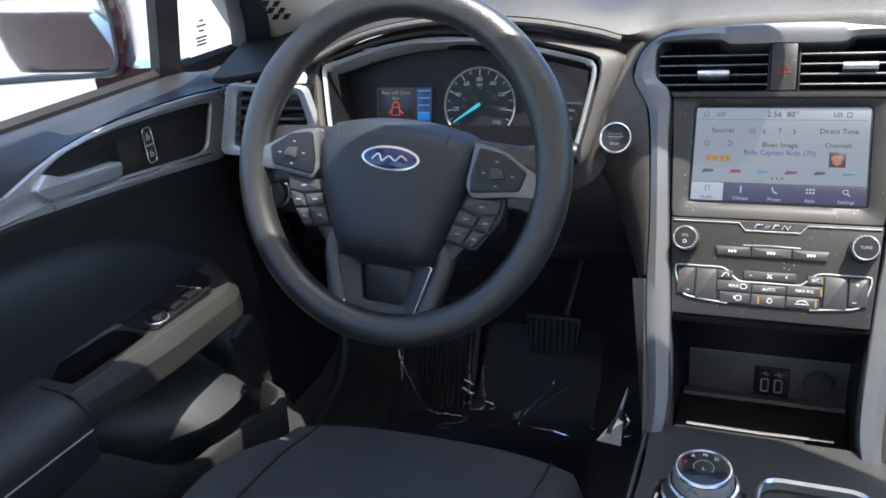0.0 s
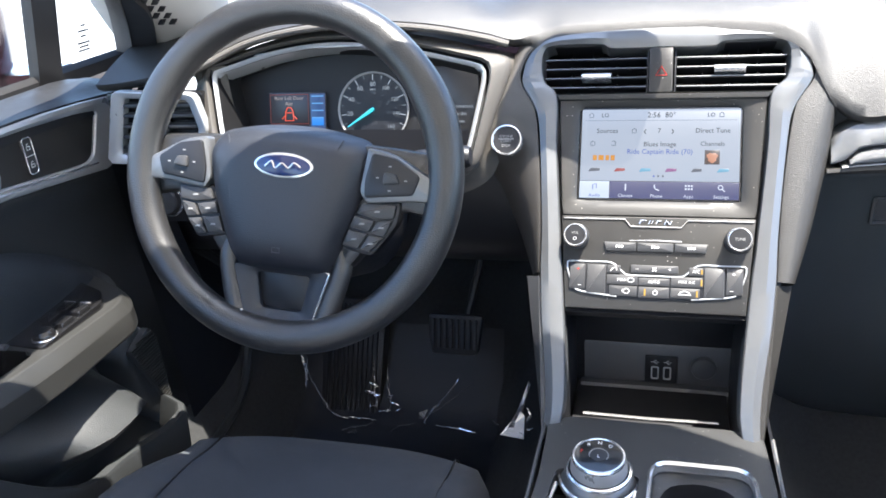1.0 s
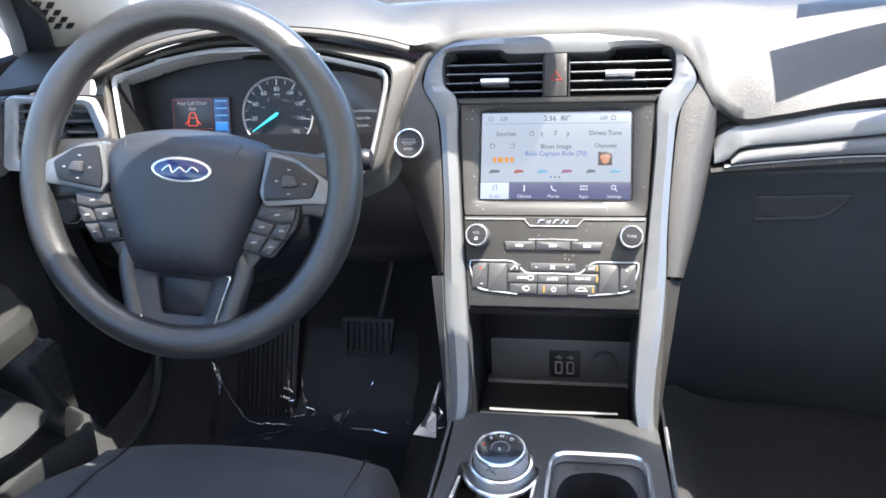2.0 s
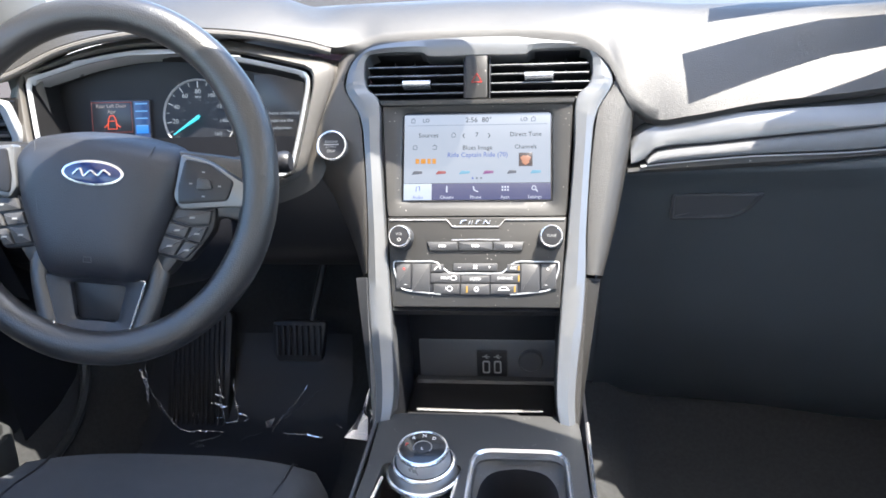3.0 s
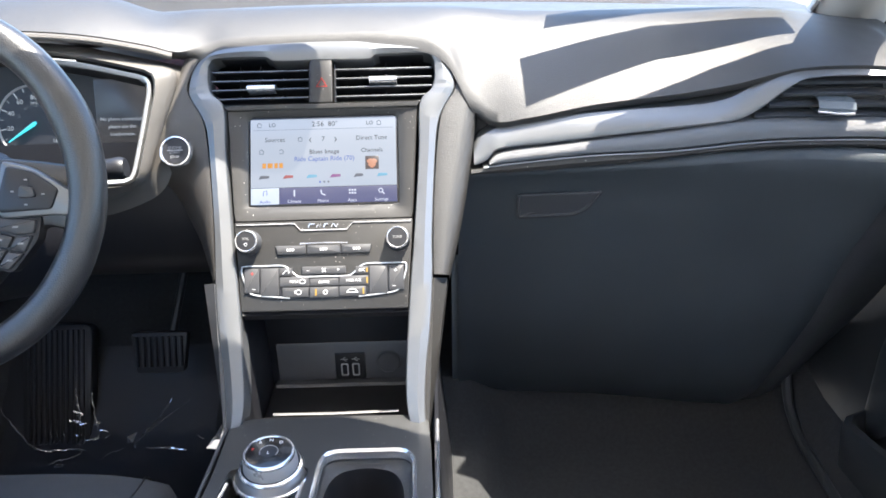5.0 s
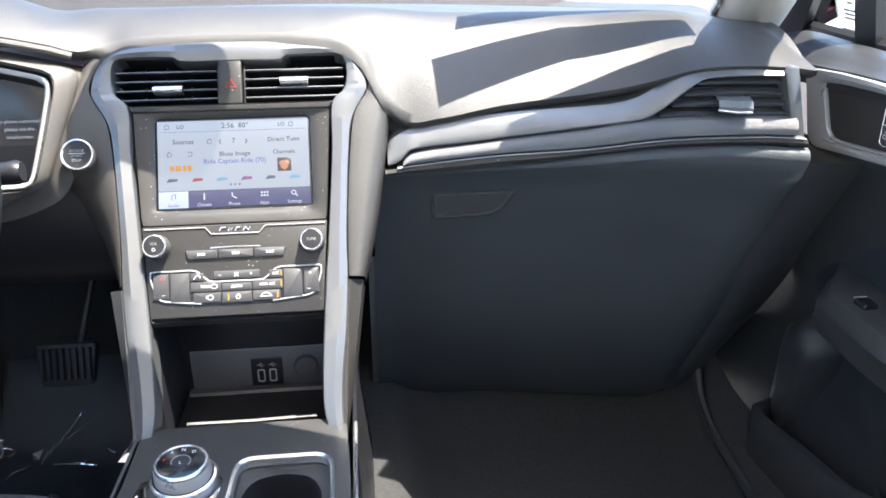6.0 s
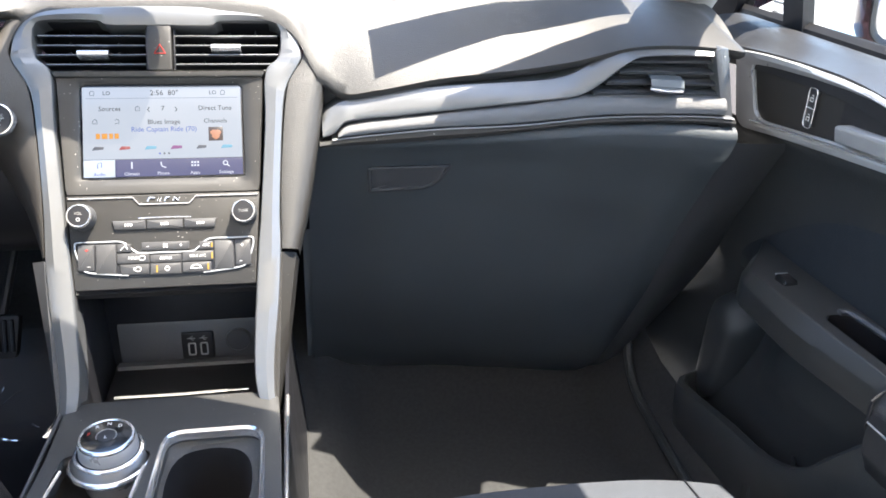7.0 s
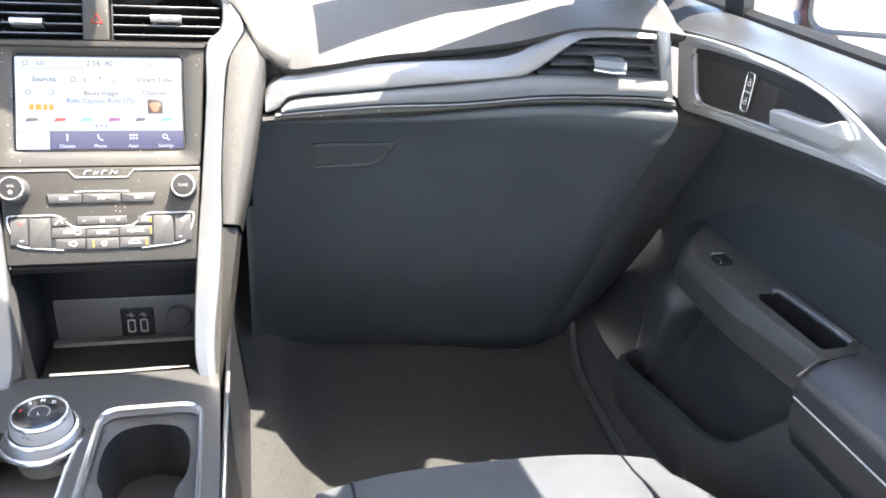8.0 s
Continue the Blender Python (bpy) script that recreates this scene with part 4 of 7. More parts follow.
def key(x0, x1, v0, v1, text="", size=0.005, lamp=None, col=None, name="climate_key", slope=0.0):
    b = part(name, plate(rounded([(x0 + slope, v0), (x1 - slope, v0), (x1, v1), (x0, v1)], 0.0008, 3), -0.001, 0.0024, 0.0008), BUTTON, clim, m=STACK)
    if text:
        lettering(text, size, col or WHITE_PRINT, b, STACK @ Matrix.Translation(((x0 + x1) / 2, (v0 + v1) / 2, 0.0026)))
    if lamp is not None:
        part("key_lamp", plate([(lamp - 0.0009, v0 + 0.002), (lamp + 0.0009, v0 + 0.002), (lamp + 0.0009, v1 - 0.002), (lamp - 0.0009, v1 - 0.002)], 0.0024, 0.0028, 0.0001), AMBER, b, "lit amber lamp", m=STACK)
    return b


for s in (-1, 1):
    x0, x1 = sorted((s * 0.0755, s * 0.0925))
    b = key(x0, x1, -0.1035, -0.0755, name="temperature_rocker")
    lettering("+", 0.007, RED_PRINT if s < 0 else WHITE_PRINT, b, STACK @ Matrix.Translation((s * 0.083, -0.0815, 0.0026)))
    lettering("–", 0.007, WHITE_PRINT, b, STACK @ Matrix.Translation((s * 0.081, -0.099, 0.0026)))
    x0, x1 = sorted((s * 0.0525, s * 0.0735))
    key(x0, x1, -0.1075, -0.0755, name="blank_panel")
key(-0.0515, -0.0365, -0.0845, -0.0755)
key(0.0365, 0.0515, -0.0845, -0.0755, "A/C", 0.0046, 0.0500)
key(-0.0255, 0.0255, -0.0835, -0.0745, name="fan_rocker")
lettering("–", 0.006, WHITE_PRINT, clim, STACK @ Matrix.Translation((-0.0185, -0.079, 0.0026)))
lettering("+", 0.006, WHITE_PRINT, clim, STACK @ Matrix.Translation((0.0165, -0.079, 0.0026)))
part("fan_mark", join(*[tube([(0, -0.079, 0.0026), (0.0028 * math.cos(a), -0.079 + 0.0028 * math.sin(a), 0.0026)], [0.0003, 0.0009], 5) for a in (0.785, 2.356, 3.927, 5.498)]), WHITE_PRINT, clim, m=STACK)
key(-0.0515, -0.0175, -0.0972, -0.0862, "MAX", 0.0048)
key(-0.0165, 0.0165, -0.0972, -0.0886, "AUTO", 0.0046)
key(0.0175, 0.0515, -0.0972, -0.0862, "MAX A/C", 0.0043, 0.0500)
key(-0.0485, -0.0175, -0.1095, -0.0985, "R", 0.005, slope=0.001)
key(-0.0165, 0.0165, -0.1105, -0.0985, "", 0.005, -0.0095)
key(0.0175, 0.0485, -0.1095, -0.0985, "", 0.005, 0.0455)
ring = lambda x, y, rx, ry, n=14: [(x + rx * math.cos(k * 6.2832 / n), y + ry * math.sin(k * 6.2832 / n), 0.0026) for k in range(n)]
part("key_mark", tube(ring(0.0015, -0.1045, 0.0024, 0.0024), 0.0004, 4, closed=True), WHITE_PRINT, clim, m=STACK)
part("key_mark", tube([(0.0015, -0.1035, 0.0026), (0.0015, -0.1012, 0.0026)], 0.0004, 4), WHITE_PRINT, clim, m=STACK)
part("key_mark", tube([(0.026, -0.1055, 0.0026), (0.0275, -0.1035, 0.0026), (0.0305, -0.1018, 0.0026), (0.0345, -0.1018, 0.0026), (0.0375, -0.1035, 0.0026), (0.0395, -0.1055, 0.0026)], 0.0005, 4, closed=True), WHITE_PRINT, clim, m=STACK)
part("key_mark", tube(ring(-0.0295, -0.104, 0.0032, 0.0026), 0.0004, 4, closed=True), WHITE_PRINT, clim, m=STACK)
part("key_mark", tube(ring(-0.025, -0.0917, 0.0034, 0.0024), 0.0004, 4, closed=True), WHITE_PRINT, clim, m=STACK)
part("key_mark", tube([(-0.0475, -0.0825, 0.0026), (-0.0445, -0.079, 0.0026), (-0.0415, -0.078, 0.0026), (-0.0405, -0.0815, 0.0026)], 0.0006, 4), WHITE_PRINT, clim, m=STACK)

# storage bin under the controls
part("bin_roof", loft([[(-0.099, -0.052, 0.812), (0.099, -0.052, 0.812)], [(-0.1, -0.062, 0.806), (0.1, -0.062, 0.806)], [(-0.1, -0.055, 0.797), (0.1, -0.055, 0.797)], [(-0.1, 0.05, 0.775), (0.1, 0.05, 0.775)]]), SHADE_PLASTIC, stack, "rounded black lower lip")
part("bin_back", block(-0.099, 0.099, 0.034, 0.05, 0.60, 0.80, 0.001), SHADE_PLASTIC, stack, "black back wall of the bin")
part("bin_step", loft([[(x, 0.033, 0.712) for x in (-0.083, 0.0, 0.0935)], [(x, 0.031, 0.709) for x in (-0.084, 0.0, 0.0945)], [(x, 0.031, 0.653) for x in (-0.084, 0.0, 0.0945)], [(x, 0.018, 0.650) for x in (-0.084, 0.0, 0.0945)]]), CHARCOAL, stack, "raised lower wall of the bin")
for s in (-1, 1):
    rows = [[(s * 0.0965, -0.055, 0.812), (s * 0.094, -0.13, 0.69), (s * 0.094, -0.13, 0.60)], [(s * 0.097, 0.045, 0.80), (s * 0.094, 0.045, 0.69), (s * 0.094, 0.045, 0.60)]]
    part("bin_side", loft(rows), SHADE_PLASTIC, stack, "side wall of the bin")
part("bin_floor", block(-0.092, 0.092, -0.056, 0.034, 0.640, 0.652, 0.002), RUBBER, stack, "rubber floor of the bin")
part("bin_lip", tube([(-0.078, -0.052, 0.660), (0.0, -0.056, 0.662), (0.078, -0.052, 0.661)], 0.0022, 8), CHROME, stack, "bright strip along the bin floor")
part("bin_ledge", loft([[(x, y, z) for x in (-0.088, -0.083, 0.0, 0.092, 0.096)] for y, z in ((0.031, 0.6565), (0.022, 0.6555), (0.019, 0.652), (0.016, 0.640))]), CHARCOAL, stack, "ledge at the foot of the bin wall")
usb = part("usb_plate", plate(rounded([(-0.008, 0.658), (0.032, 0.658), (0.032, 0.697), (-0.008, 0.697)], 0.002), -0.002, 0.003, 0.001), SHADE_PLASTIC, stack, "small plate with two charging sockets", m=Matrix.Translation((0, 0.031, 0)) @ FLAT)
for x in (0.0045, 0.0195):
    part("socket", collar(rounded([(x - 0.005, 0.6635), (x + 0.005, 0.6635), (x + 0.005, 0.6825), (x - 0.005, 0.6825)], 0.0025), rounded([(x - 0.003, 0.6655), (x + 0.003, 0.6655), (x + 0.003, 0.6805), (x - 0.003, 0.6805)], 0.0015), (x, 0.673), 40, 0.0045, 0.004, 0.004, 0.0005), GREY_PRINT, usb, "pale ringed socket", m=Matrix.Translation((0, 0.031, 0)) @ FLAT)
    part("socket_mark", join(tube([(x - 0.005, 0.0275, 0.689), (x + 0.005, 0.0275, 0.689)], 0.0005, 5), tube([(x - 0.002, 0.0275, 0.689), (x, 0.0275, 0.6915), (x + 0.002, 0.0275, 0.6915)], 0.0005, 5), tube([(x - 0.001, 0.0275, 0.689), (x + 0.001, 0.0275, 0.6865), (x + 0.003, 0.0275, 0.6865)], 0.0005, 5)), GREY_PRINT, usb)
part("power_socket", lathe([(0.016, 0.0), (0.016, 0.003), (0.014, 0.0055), (0.0001, 0.006)], 32), CHARCOAL, stack, "round black socket cover", m=Matrix.Translation((0.063, 0.031, 0.683)) @ FLAT)

# engine button
EB = axes((-0.172, 0.0265, 0.980), (1, 0, 0), (0, 0.5, 0.866), Vector((-0.12, -0.866, 0.5)).normalized()) @ Matrix.Scale(0.89, 4)
btn = thing("start_button", (-0.172, 0.027, 0.98), "round black engine start button in a chrome ring", "button")
part("chrome_ring", lathe([(0.0205, -0.006), (0.0207, 0.001), (0.0200, 0.0028), (0.0186, 0.0032), (0.0176, 0.002), (0.0174, -0.004)], 48), CHROME, btn, "chrome ring", m=EB)
part("button_face", lathe([(0.0173, -0.004), (0.0172, 0.0012), (0.0160, 0.0022), (0.0001, 0.002)], 40), SHADE_PLASTIC, btn, m=EB)
for k, s in enumerate(("ENGINE", "START", "STOP")):
    lettering(s, 0.005, GREY_PRINT, btn, EB @ Matrix.Translation((0, 0.0045 - 0.0062 * k, 0.0028)))
part("print_line", tube([(-0.01, 0.0012, 0.0027), (0.01, 0.0012, 0.0027)], 0.0003, 4), WHITE_PRINT, btn, m=EB)

# ---- centre console ----
console = thing("centre_console", (0, -0.4, 0.45), "grey centre console with rotary gear dial and chrome-rimmed cup holder", "console")


def sheet(outer, holes, height, wall):
    """A level top with openings, and a short wall round every edge."""
    bm = bmesh.new()
    edges = []
    for loop in [outer] + holes:
        vs = [bm.verts.new((p[0], p[1], height(p[0], p[1]))) for p in loop]
        edges += [bm.edges.new((vs[i], vs[(i + 1) % len(vs)])) for i in range(len(vs))]
    bmesh.ops.triangle_fill(bm, use_beauty=True, edges=edges, normal=(0, 0, 1))
    for loop in [outer] + holes:
        loft([[(p[0], p[1], height(p[0], p[1])) for p in loop], [(p[0], p[1], height(p[0], p[1]) - wall) for p in loop]], closed=True, bm=bm)
    bmesh.ops.remove_doubles(bm, verts=bm.verts, dist=1e-5)
    return bm


def top_z(x, y):
    return 0.7055 + 0.06 * (-0.19 - y)


cup = rounded([(0.005, -0.190), (0.100, -0.190), (0.106, -0.47), (0.001, -0.47)], (0.02, 0.02, 0.03, 0.03), 7)
tray = rounded([(-0.090, -0.212), (-0.006, -0.212), (-0.012, -0.28), (-0.016, -0.50), (-0.092, -0.50), (-0.094, -0.28)], (0.01, 0.01, 0.02, 0.01, 0.01, 0.02), 5)
outline = rounded([(-0.088, -0.117), (0.088, -0.117), (0.117, -0.128), (0.120, -0.19), (0.123, -0.30), (0.126, -0.70), (-0.114, -0.70), (-0.109, -0.30), (-0.106, -0.22), (-0.108, -0.13)], 0.008)
part("top_panel", sheet(outline, [shrink(cup, -0.001), tray], top_z, 0.02), CONSOLE, console, "smooth grey plastic top panel", sharp=30)
for s, x in ((1, 0.124), (-1, -0.110)):
    rows = [[(x + s * 0.0, y, top_z(0, y) - 0.002), (x + s * 0.004, y, top_z(0, y) - 0.006), (x + s * 0.008, y, 0.62), (x + s * 0.02, y, 0.5), (x + s * 0.03, y, 0.42)] for y in (0.10, 0.0, -0.13, -0.2, -0.3, -0.5, -0.8)]
    part("side_panel", loft(rows), SHADE_PLASTIC, console, "black side panel of the tunnel")
    part("edge_strip", tube([(x + s * 0.003, y, top_z(0, y) - 0.003) for y in (-0.125, -0.2, -0.3, -0.45, -0.7)], 0.002, 6), CHROME if s > 0 else CHARCOAL, console, "thin edge strip")
holder = part("cup_rim", collar(shrink(cup, -0.0045), shrink(cup, 0.0005), (0.051, -0.32), 120, 0.0035, 0.003, 0.01, 0.0014), CHROME, console, "chrome rim of the cup holder", m=Matrix(((1, 0, 0, 0), (0, 1, 0, 0), (0, -0.06, 1, top_z(0, 0)), (0, 0, 0, 1))))
neck = [(0.0205, -0.302), (0.0115, -0.285), (0.0095, -0.255), (0.012, -0.226), (0.022, -0.205), (0.051, -0.197), (0.080, -0.205), (0.0905, -0.226), (0.0935, -0.255), (0.0915, -0.285), (0.0825, -0.302),
        (0.0825, -0.325), (0.094, -0.36), (0.096, -0.40), (0.085, -0.44), (0.051, -0.455), (0.017, -0.44), (0.006, -0.40), (0.008, -0.36), (0.0205, -0.325)]
kh = spoke_loop(rounded(neck, 0.012, 4), (0.0515, -0.313), 120)
co = spoke_loop(cup, (0.0515, -0.313), 120)
bm = loft([[(p.x, p.y, top_z(0, p.y) + 0.001) for p in co], [(p.x, p.y, top_z(0, p.y) - 0.010) for p in co], [(*p.lerp(q, 0.25), top_z(0, p.y) - 0.013) for p, q in zip(co, kh)], [(q.x, q.y, top_z(0, q.y) - 0.014) for q in kh]], closed=True)
part("cup_lip", bm, CONSOLE, console, "grey inner lip of the cup holder", sharp=40)
bm = loft([[(q.x, q.y, top_z(0, q.y) - 0.0138) for q in kh], [(q.x, q.y, 0.690) for q in kh], [(0.0515 + (q.x - 0.0515) * 0.94, q.y, 0.625) for q in kh]], closed=True)
bm.verts.ensure_lookup_table()
bm.faces.new(bm.verts[-120:])
part("cup_well", bm, RUBBER, console, "black two-cup well", sharp=40)
part("dial_tray", block(-0.096, -0.004, -0.505, -0.205, 0.640, 0.666, 0.002), CHARCOAL, console, "sunken tray behind the dial")
for pts in ([(-0.010, -0.238), (-0.014, -0.28), (-0.017, -0.50)], [(-0.087, -0.238), (-0.092, -0.28), (-0.0915, -0.50)]):
    part("tray_rail", tube([(x, y, top_z(0, y) + 0.0005) for x, y in pts], 0.0018, 6), CHROME, console, "bright rail of the tray")
sw = part("brake_switch", plate(rounded([(-0.081, -0.338), (-0.024, -0.338), (-0.026, -0.295), (-0.079, -0.295)], 0.004), 0.660, 0.6925, 0.003), GRAPHITE, console, "grey parking brake switch")
part("switch_edge", tube([(-0.077, -0.2945, 0.6915), (-0.028, -0.2945, 0.6915)], 0.0012, 6), CHROME, sw)
part("switch_mark", tube([(-0.0525 + 0.0045 * math.cos(k * 0.6283), -0.318 + 0.0045 * math.sin(k * 0.6283), 0.6928) for k in range(10)], 0.0005, 4, closed=True), GREY_PRINT, sw)
DC = Matrix.Translation((-0.047, -0.211, -0.010)) @ Matrix.Translation((0, 0, 0.71)) @ pose(0, 0, 0, 3, 0, 0) @ Matrix.Translation((0, 0, -0.71))
dial = part("gear_dial", lathe([(0.0265, 0.664), (0.0275, 0.676), (0.0300, 0.692), (0.0345, 0.7010), (0.0385, 0.7045)], 64), BRIGHT, console, "satin silver rotary gear dial with a black lettered face", m=DC)
part("dial_foot", lathe([(0.0278, 0.660), (0.0285, 0.672), (0.0272, 0.6745)], 48), SHADE_PLASTIC, dial, "black foot", m=DC)
part("dial_collar", lathe([(0.0385, 0.7040), (0.0408, 0.7055), (0.0412, 0.7080), (0.0400, 0.7100), (0.0380, 0.7108)], 64), CHROME, dial, "chrome collar", m=DC)
part("dial_step", lathe([(0.0380, 0.7108), (0.0362, 0.7135), (0.0340, 0.7165), (0.0325, 0.7178)], 64), SILVER, dial, "satin step", m=DC)
part("dial_ring", lathe([(0.0328, 0.7172), (0.0334, 0.7188), (0.0326, 0.7204), (0.0305, 0.7212)], 64), CHROME, dial, "polished ring", m=DC)
part("dial_groove", lathe([(0.0305, 0.7212), (0.0292, 0.7206), (0.0284, 0.7212)], 64), SHADE_PLASTIC, dial, m=DC)
part("dial_grip", lathe([(0.0286, 0.7205), (0.0282, 0.7260), (0.0274, 0.7325), (0.0266, 0.7352)], 64), BRIGHT, dial, "satin grip ring", m=DC)
part("dial_edge", lathe([(0.0268, 0.7345), (0.0270, 0.7366), (0.0258, 0.7384), (0.0243, 0.7386), (0.0236, 0.7374)], 64), CHROME, dial, "bright edge", m=DC)
part("dial_face", lathe([(0.0238, 0.7368), (0.0236, 0.7376), (0.018, 0.7380), (0.0001, 0.7382)], 48), GLOSSBLACK, dial, "gloss black face", m=DC)
part("dial_hub", lathe([(0.0088, 0.7378), (0.0084, 0.7388), (0.0050, 0.7392), (0.0001, 0.7392)], 32), SHADE_PLASTIC, dial, "black low-gear button", m=DC)
for c, a, mt in (("P", 168, RED_PRINT), ("R", 128, WHITE_PRINT), ("N", 90, WHITE_PRINT), ("D", 52, WHITE_PRINT), ("L", -90, WHITE_PRINT)):
    r = 0.0175 if c != "L" else 0.003
    lettering(c, 0.0058, mt, dial, DC @ Matrix.Translation((r * math.cos(radians(a)), r * math.sin(radians(a)), 0.7385 if c != "L" else 0.7395)))
part("dial_mark", tube([(0.0095 * math.cos(k * 0.35 - 0.6), 0.0095 * math.sin(k * 0.35 - 0.6), 0.7384) for k in range(13)], 0.0005, 4), GREY_PRINT, dial, m=DC)

# ---- steering wheel and column ----
WN, WU = Vector((0, -0.929, 0.370)), Vector((0, 0.370, 0.929))
WHEEL = axes((-0.357, -0.172, 1.007), (1, 0, 0), WU, WN) @ pose(0, 0, 0, 0, 0, -4)
wheel = thing("steering_wheel", (-0.370, -0.10, 0.985), "black grained steering wheel with silver-trimmed spoke switches", "steering wheel")
R, RT = 0.1645, 0.0163
rows = []
for k in range(120):
    a = 2 * math.pi * k / 120
    swell = 1 + 0.10 * math.exp(-((math.cos(a) ** 2 - 0.8) / 0.16) ** 2) * (1 if math.sin(a) > -0.2 else 0.3)
    row = []
    for j in range(20):
        b = 2 * math.pi * j / 20
        rr = RT * swell * (1 + 0.05 * math.cos(2 * b))
        row.append(((R + rr * math.cos(b)) * math.cos(a), (R + rr * math.cos(b)) * math.sin(a), rr * 0.95 * math.sin(b)))
    rows.append(row)
rows.append(rows[0])
bm = loft(rows, closed=True)
bmesh.ops.remove_doubles(bm, verts=bm.verts, dist=1e-6)
part("rim", bm, WHEEL_HIDE, wheel, "grained black rim", m=WHEEL)
part("rim_seam", tube([((R + 0.0162) * math.cos(k * 0.0785), (R + 0.0162) * math.sin(k * 0.0785), -0.004) for k in range(80)], 0.0006, 4, closed=True), CHARCOAL, wheel, m=WHEEL)


def dome(poly, centre, z0, z1, n=96, steps=7, power=2.2):
    """A cushion-shaped plate, highest at its middle."""
    o = spoke_loop(poly, centre, n)
    c = Vector(centre)
    rows = [[(p.x, p.y, z0) for p in o]]
    for k in range(steps):
        f = k / steps
        s = 1 - f
        rows.append([(*(c + (p - c) * s), z0 + 0.004 + (z1 - z0 - 0.004) * (1 - s ** power) ** 0.5) for p in o])
    bm = loft(rows, closed=True)
    v = bm.verts.new((c.x, c.y, z1))
    bm.verts.ensure_lookup_table()
    ring_ = bm.verts[len(rows[0]) * (len(rows) - 1):len(rows[0]) * len(rows)]
    for i in range(n):
        bm.faces.new((ring_[i], ring_[(i + 1) % n], v))
    return bm


bag = rounded([(-0.030, 0.0495), (0.030, 0.0495), (0.079, 0.040), (0.093, 0.025), (0.085, -0.022), (0.063, -0.082), (0.052, -0.102), (-0.052, -0.102), (-0.063, -0.082), (-0.085, -0.022), (-0.093, 0.025), (-0.079, 0.040)], (0.03, 0.03, 0.012, 0.012, 0.03, 0.02, 0.012, 0.012, 0.02, 0.03, 0.012, 0.012))
cover = part("airbag_cover", dome(bag, (0, -0.02), -0.018, 0.021, power=5), AIRBAG, wheel, "smooth black airbag cover", m=WHEEL, sharp=60)
for s in (-1, 1):
    crease = spline([(s * 0.062, 0.037, 0.011), (s * 0.056, 0.018, 0.0165), (s * 0.052, -0.02, 0.0185), (s * 0.046, -0.06, 0.0165)], 20)
    part("crease", tube(crease, [0.0012 * math.sin(math.pi * (k + 1) / 21) + 0.0002 for k in range(20)], 6, flat=0.6), AIRBAG, cover, m=WHEEL)
oval = [(0.0315 * math.cos(k * 0.1309), 0.0125 * math.sin(k * 0.1309)) for k in range(48)]
EM = WHEEL @ Matrix.Translation((0.006, 0.008, 0.0205))
emb = part("emblem", plate(oval, -0.004, 0.0022, 0.001), CHROME, cover, "oval chrome and blue emblem", m=EM)
part("emblem_field", plate([(x * 0.91, y * 0.80) for x, y in oval], 0.001, 0.0028, 0.0005), BLUE_ENAMEL, emb, "blue enamel field", m=EM)
part("emblem_bar", tube(spline([(-0.019, -0.002, 0.003), (-0.012, 0.0035, 0.003), (-0.008, -0.003, 0.003), (-0.001, 0.002, 0.003), (0.006, -0.002, 0.003), (0.012, 0.003, 0.003), (0.019, -0.001, 0.003)], 40), 0.0012, 6), CHROME, emb, "plain bright stroke", m=EM)
lettering("AIRBAG", 0.0075, CHARCOAL, cover, WHEEL @ Matrix.Translation((0.004, -0.057, 0.0196)))
part("cover_mark", tube([(-0.002, -0.073, 0.0185), (0.006, -0.073, 0.0185), (0.006, -0.078, 0.018), (-0.002, -0.078, 0.018)], 0.0005, 4, closed=True), CHARCOAL, cover, m=WHEEL)
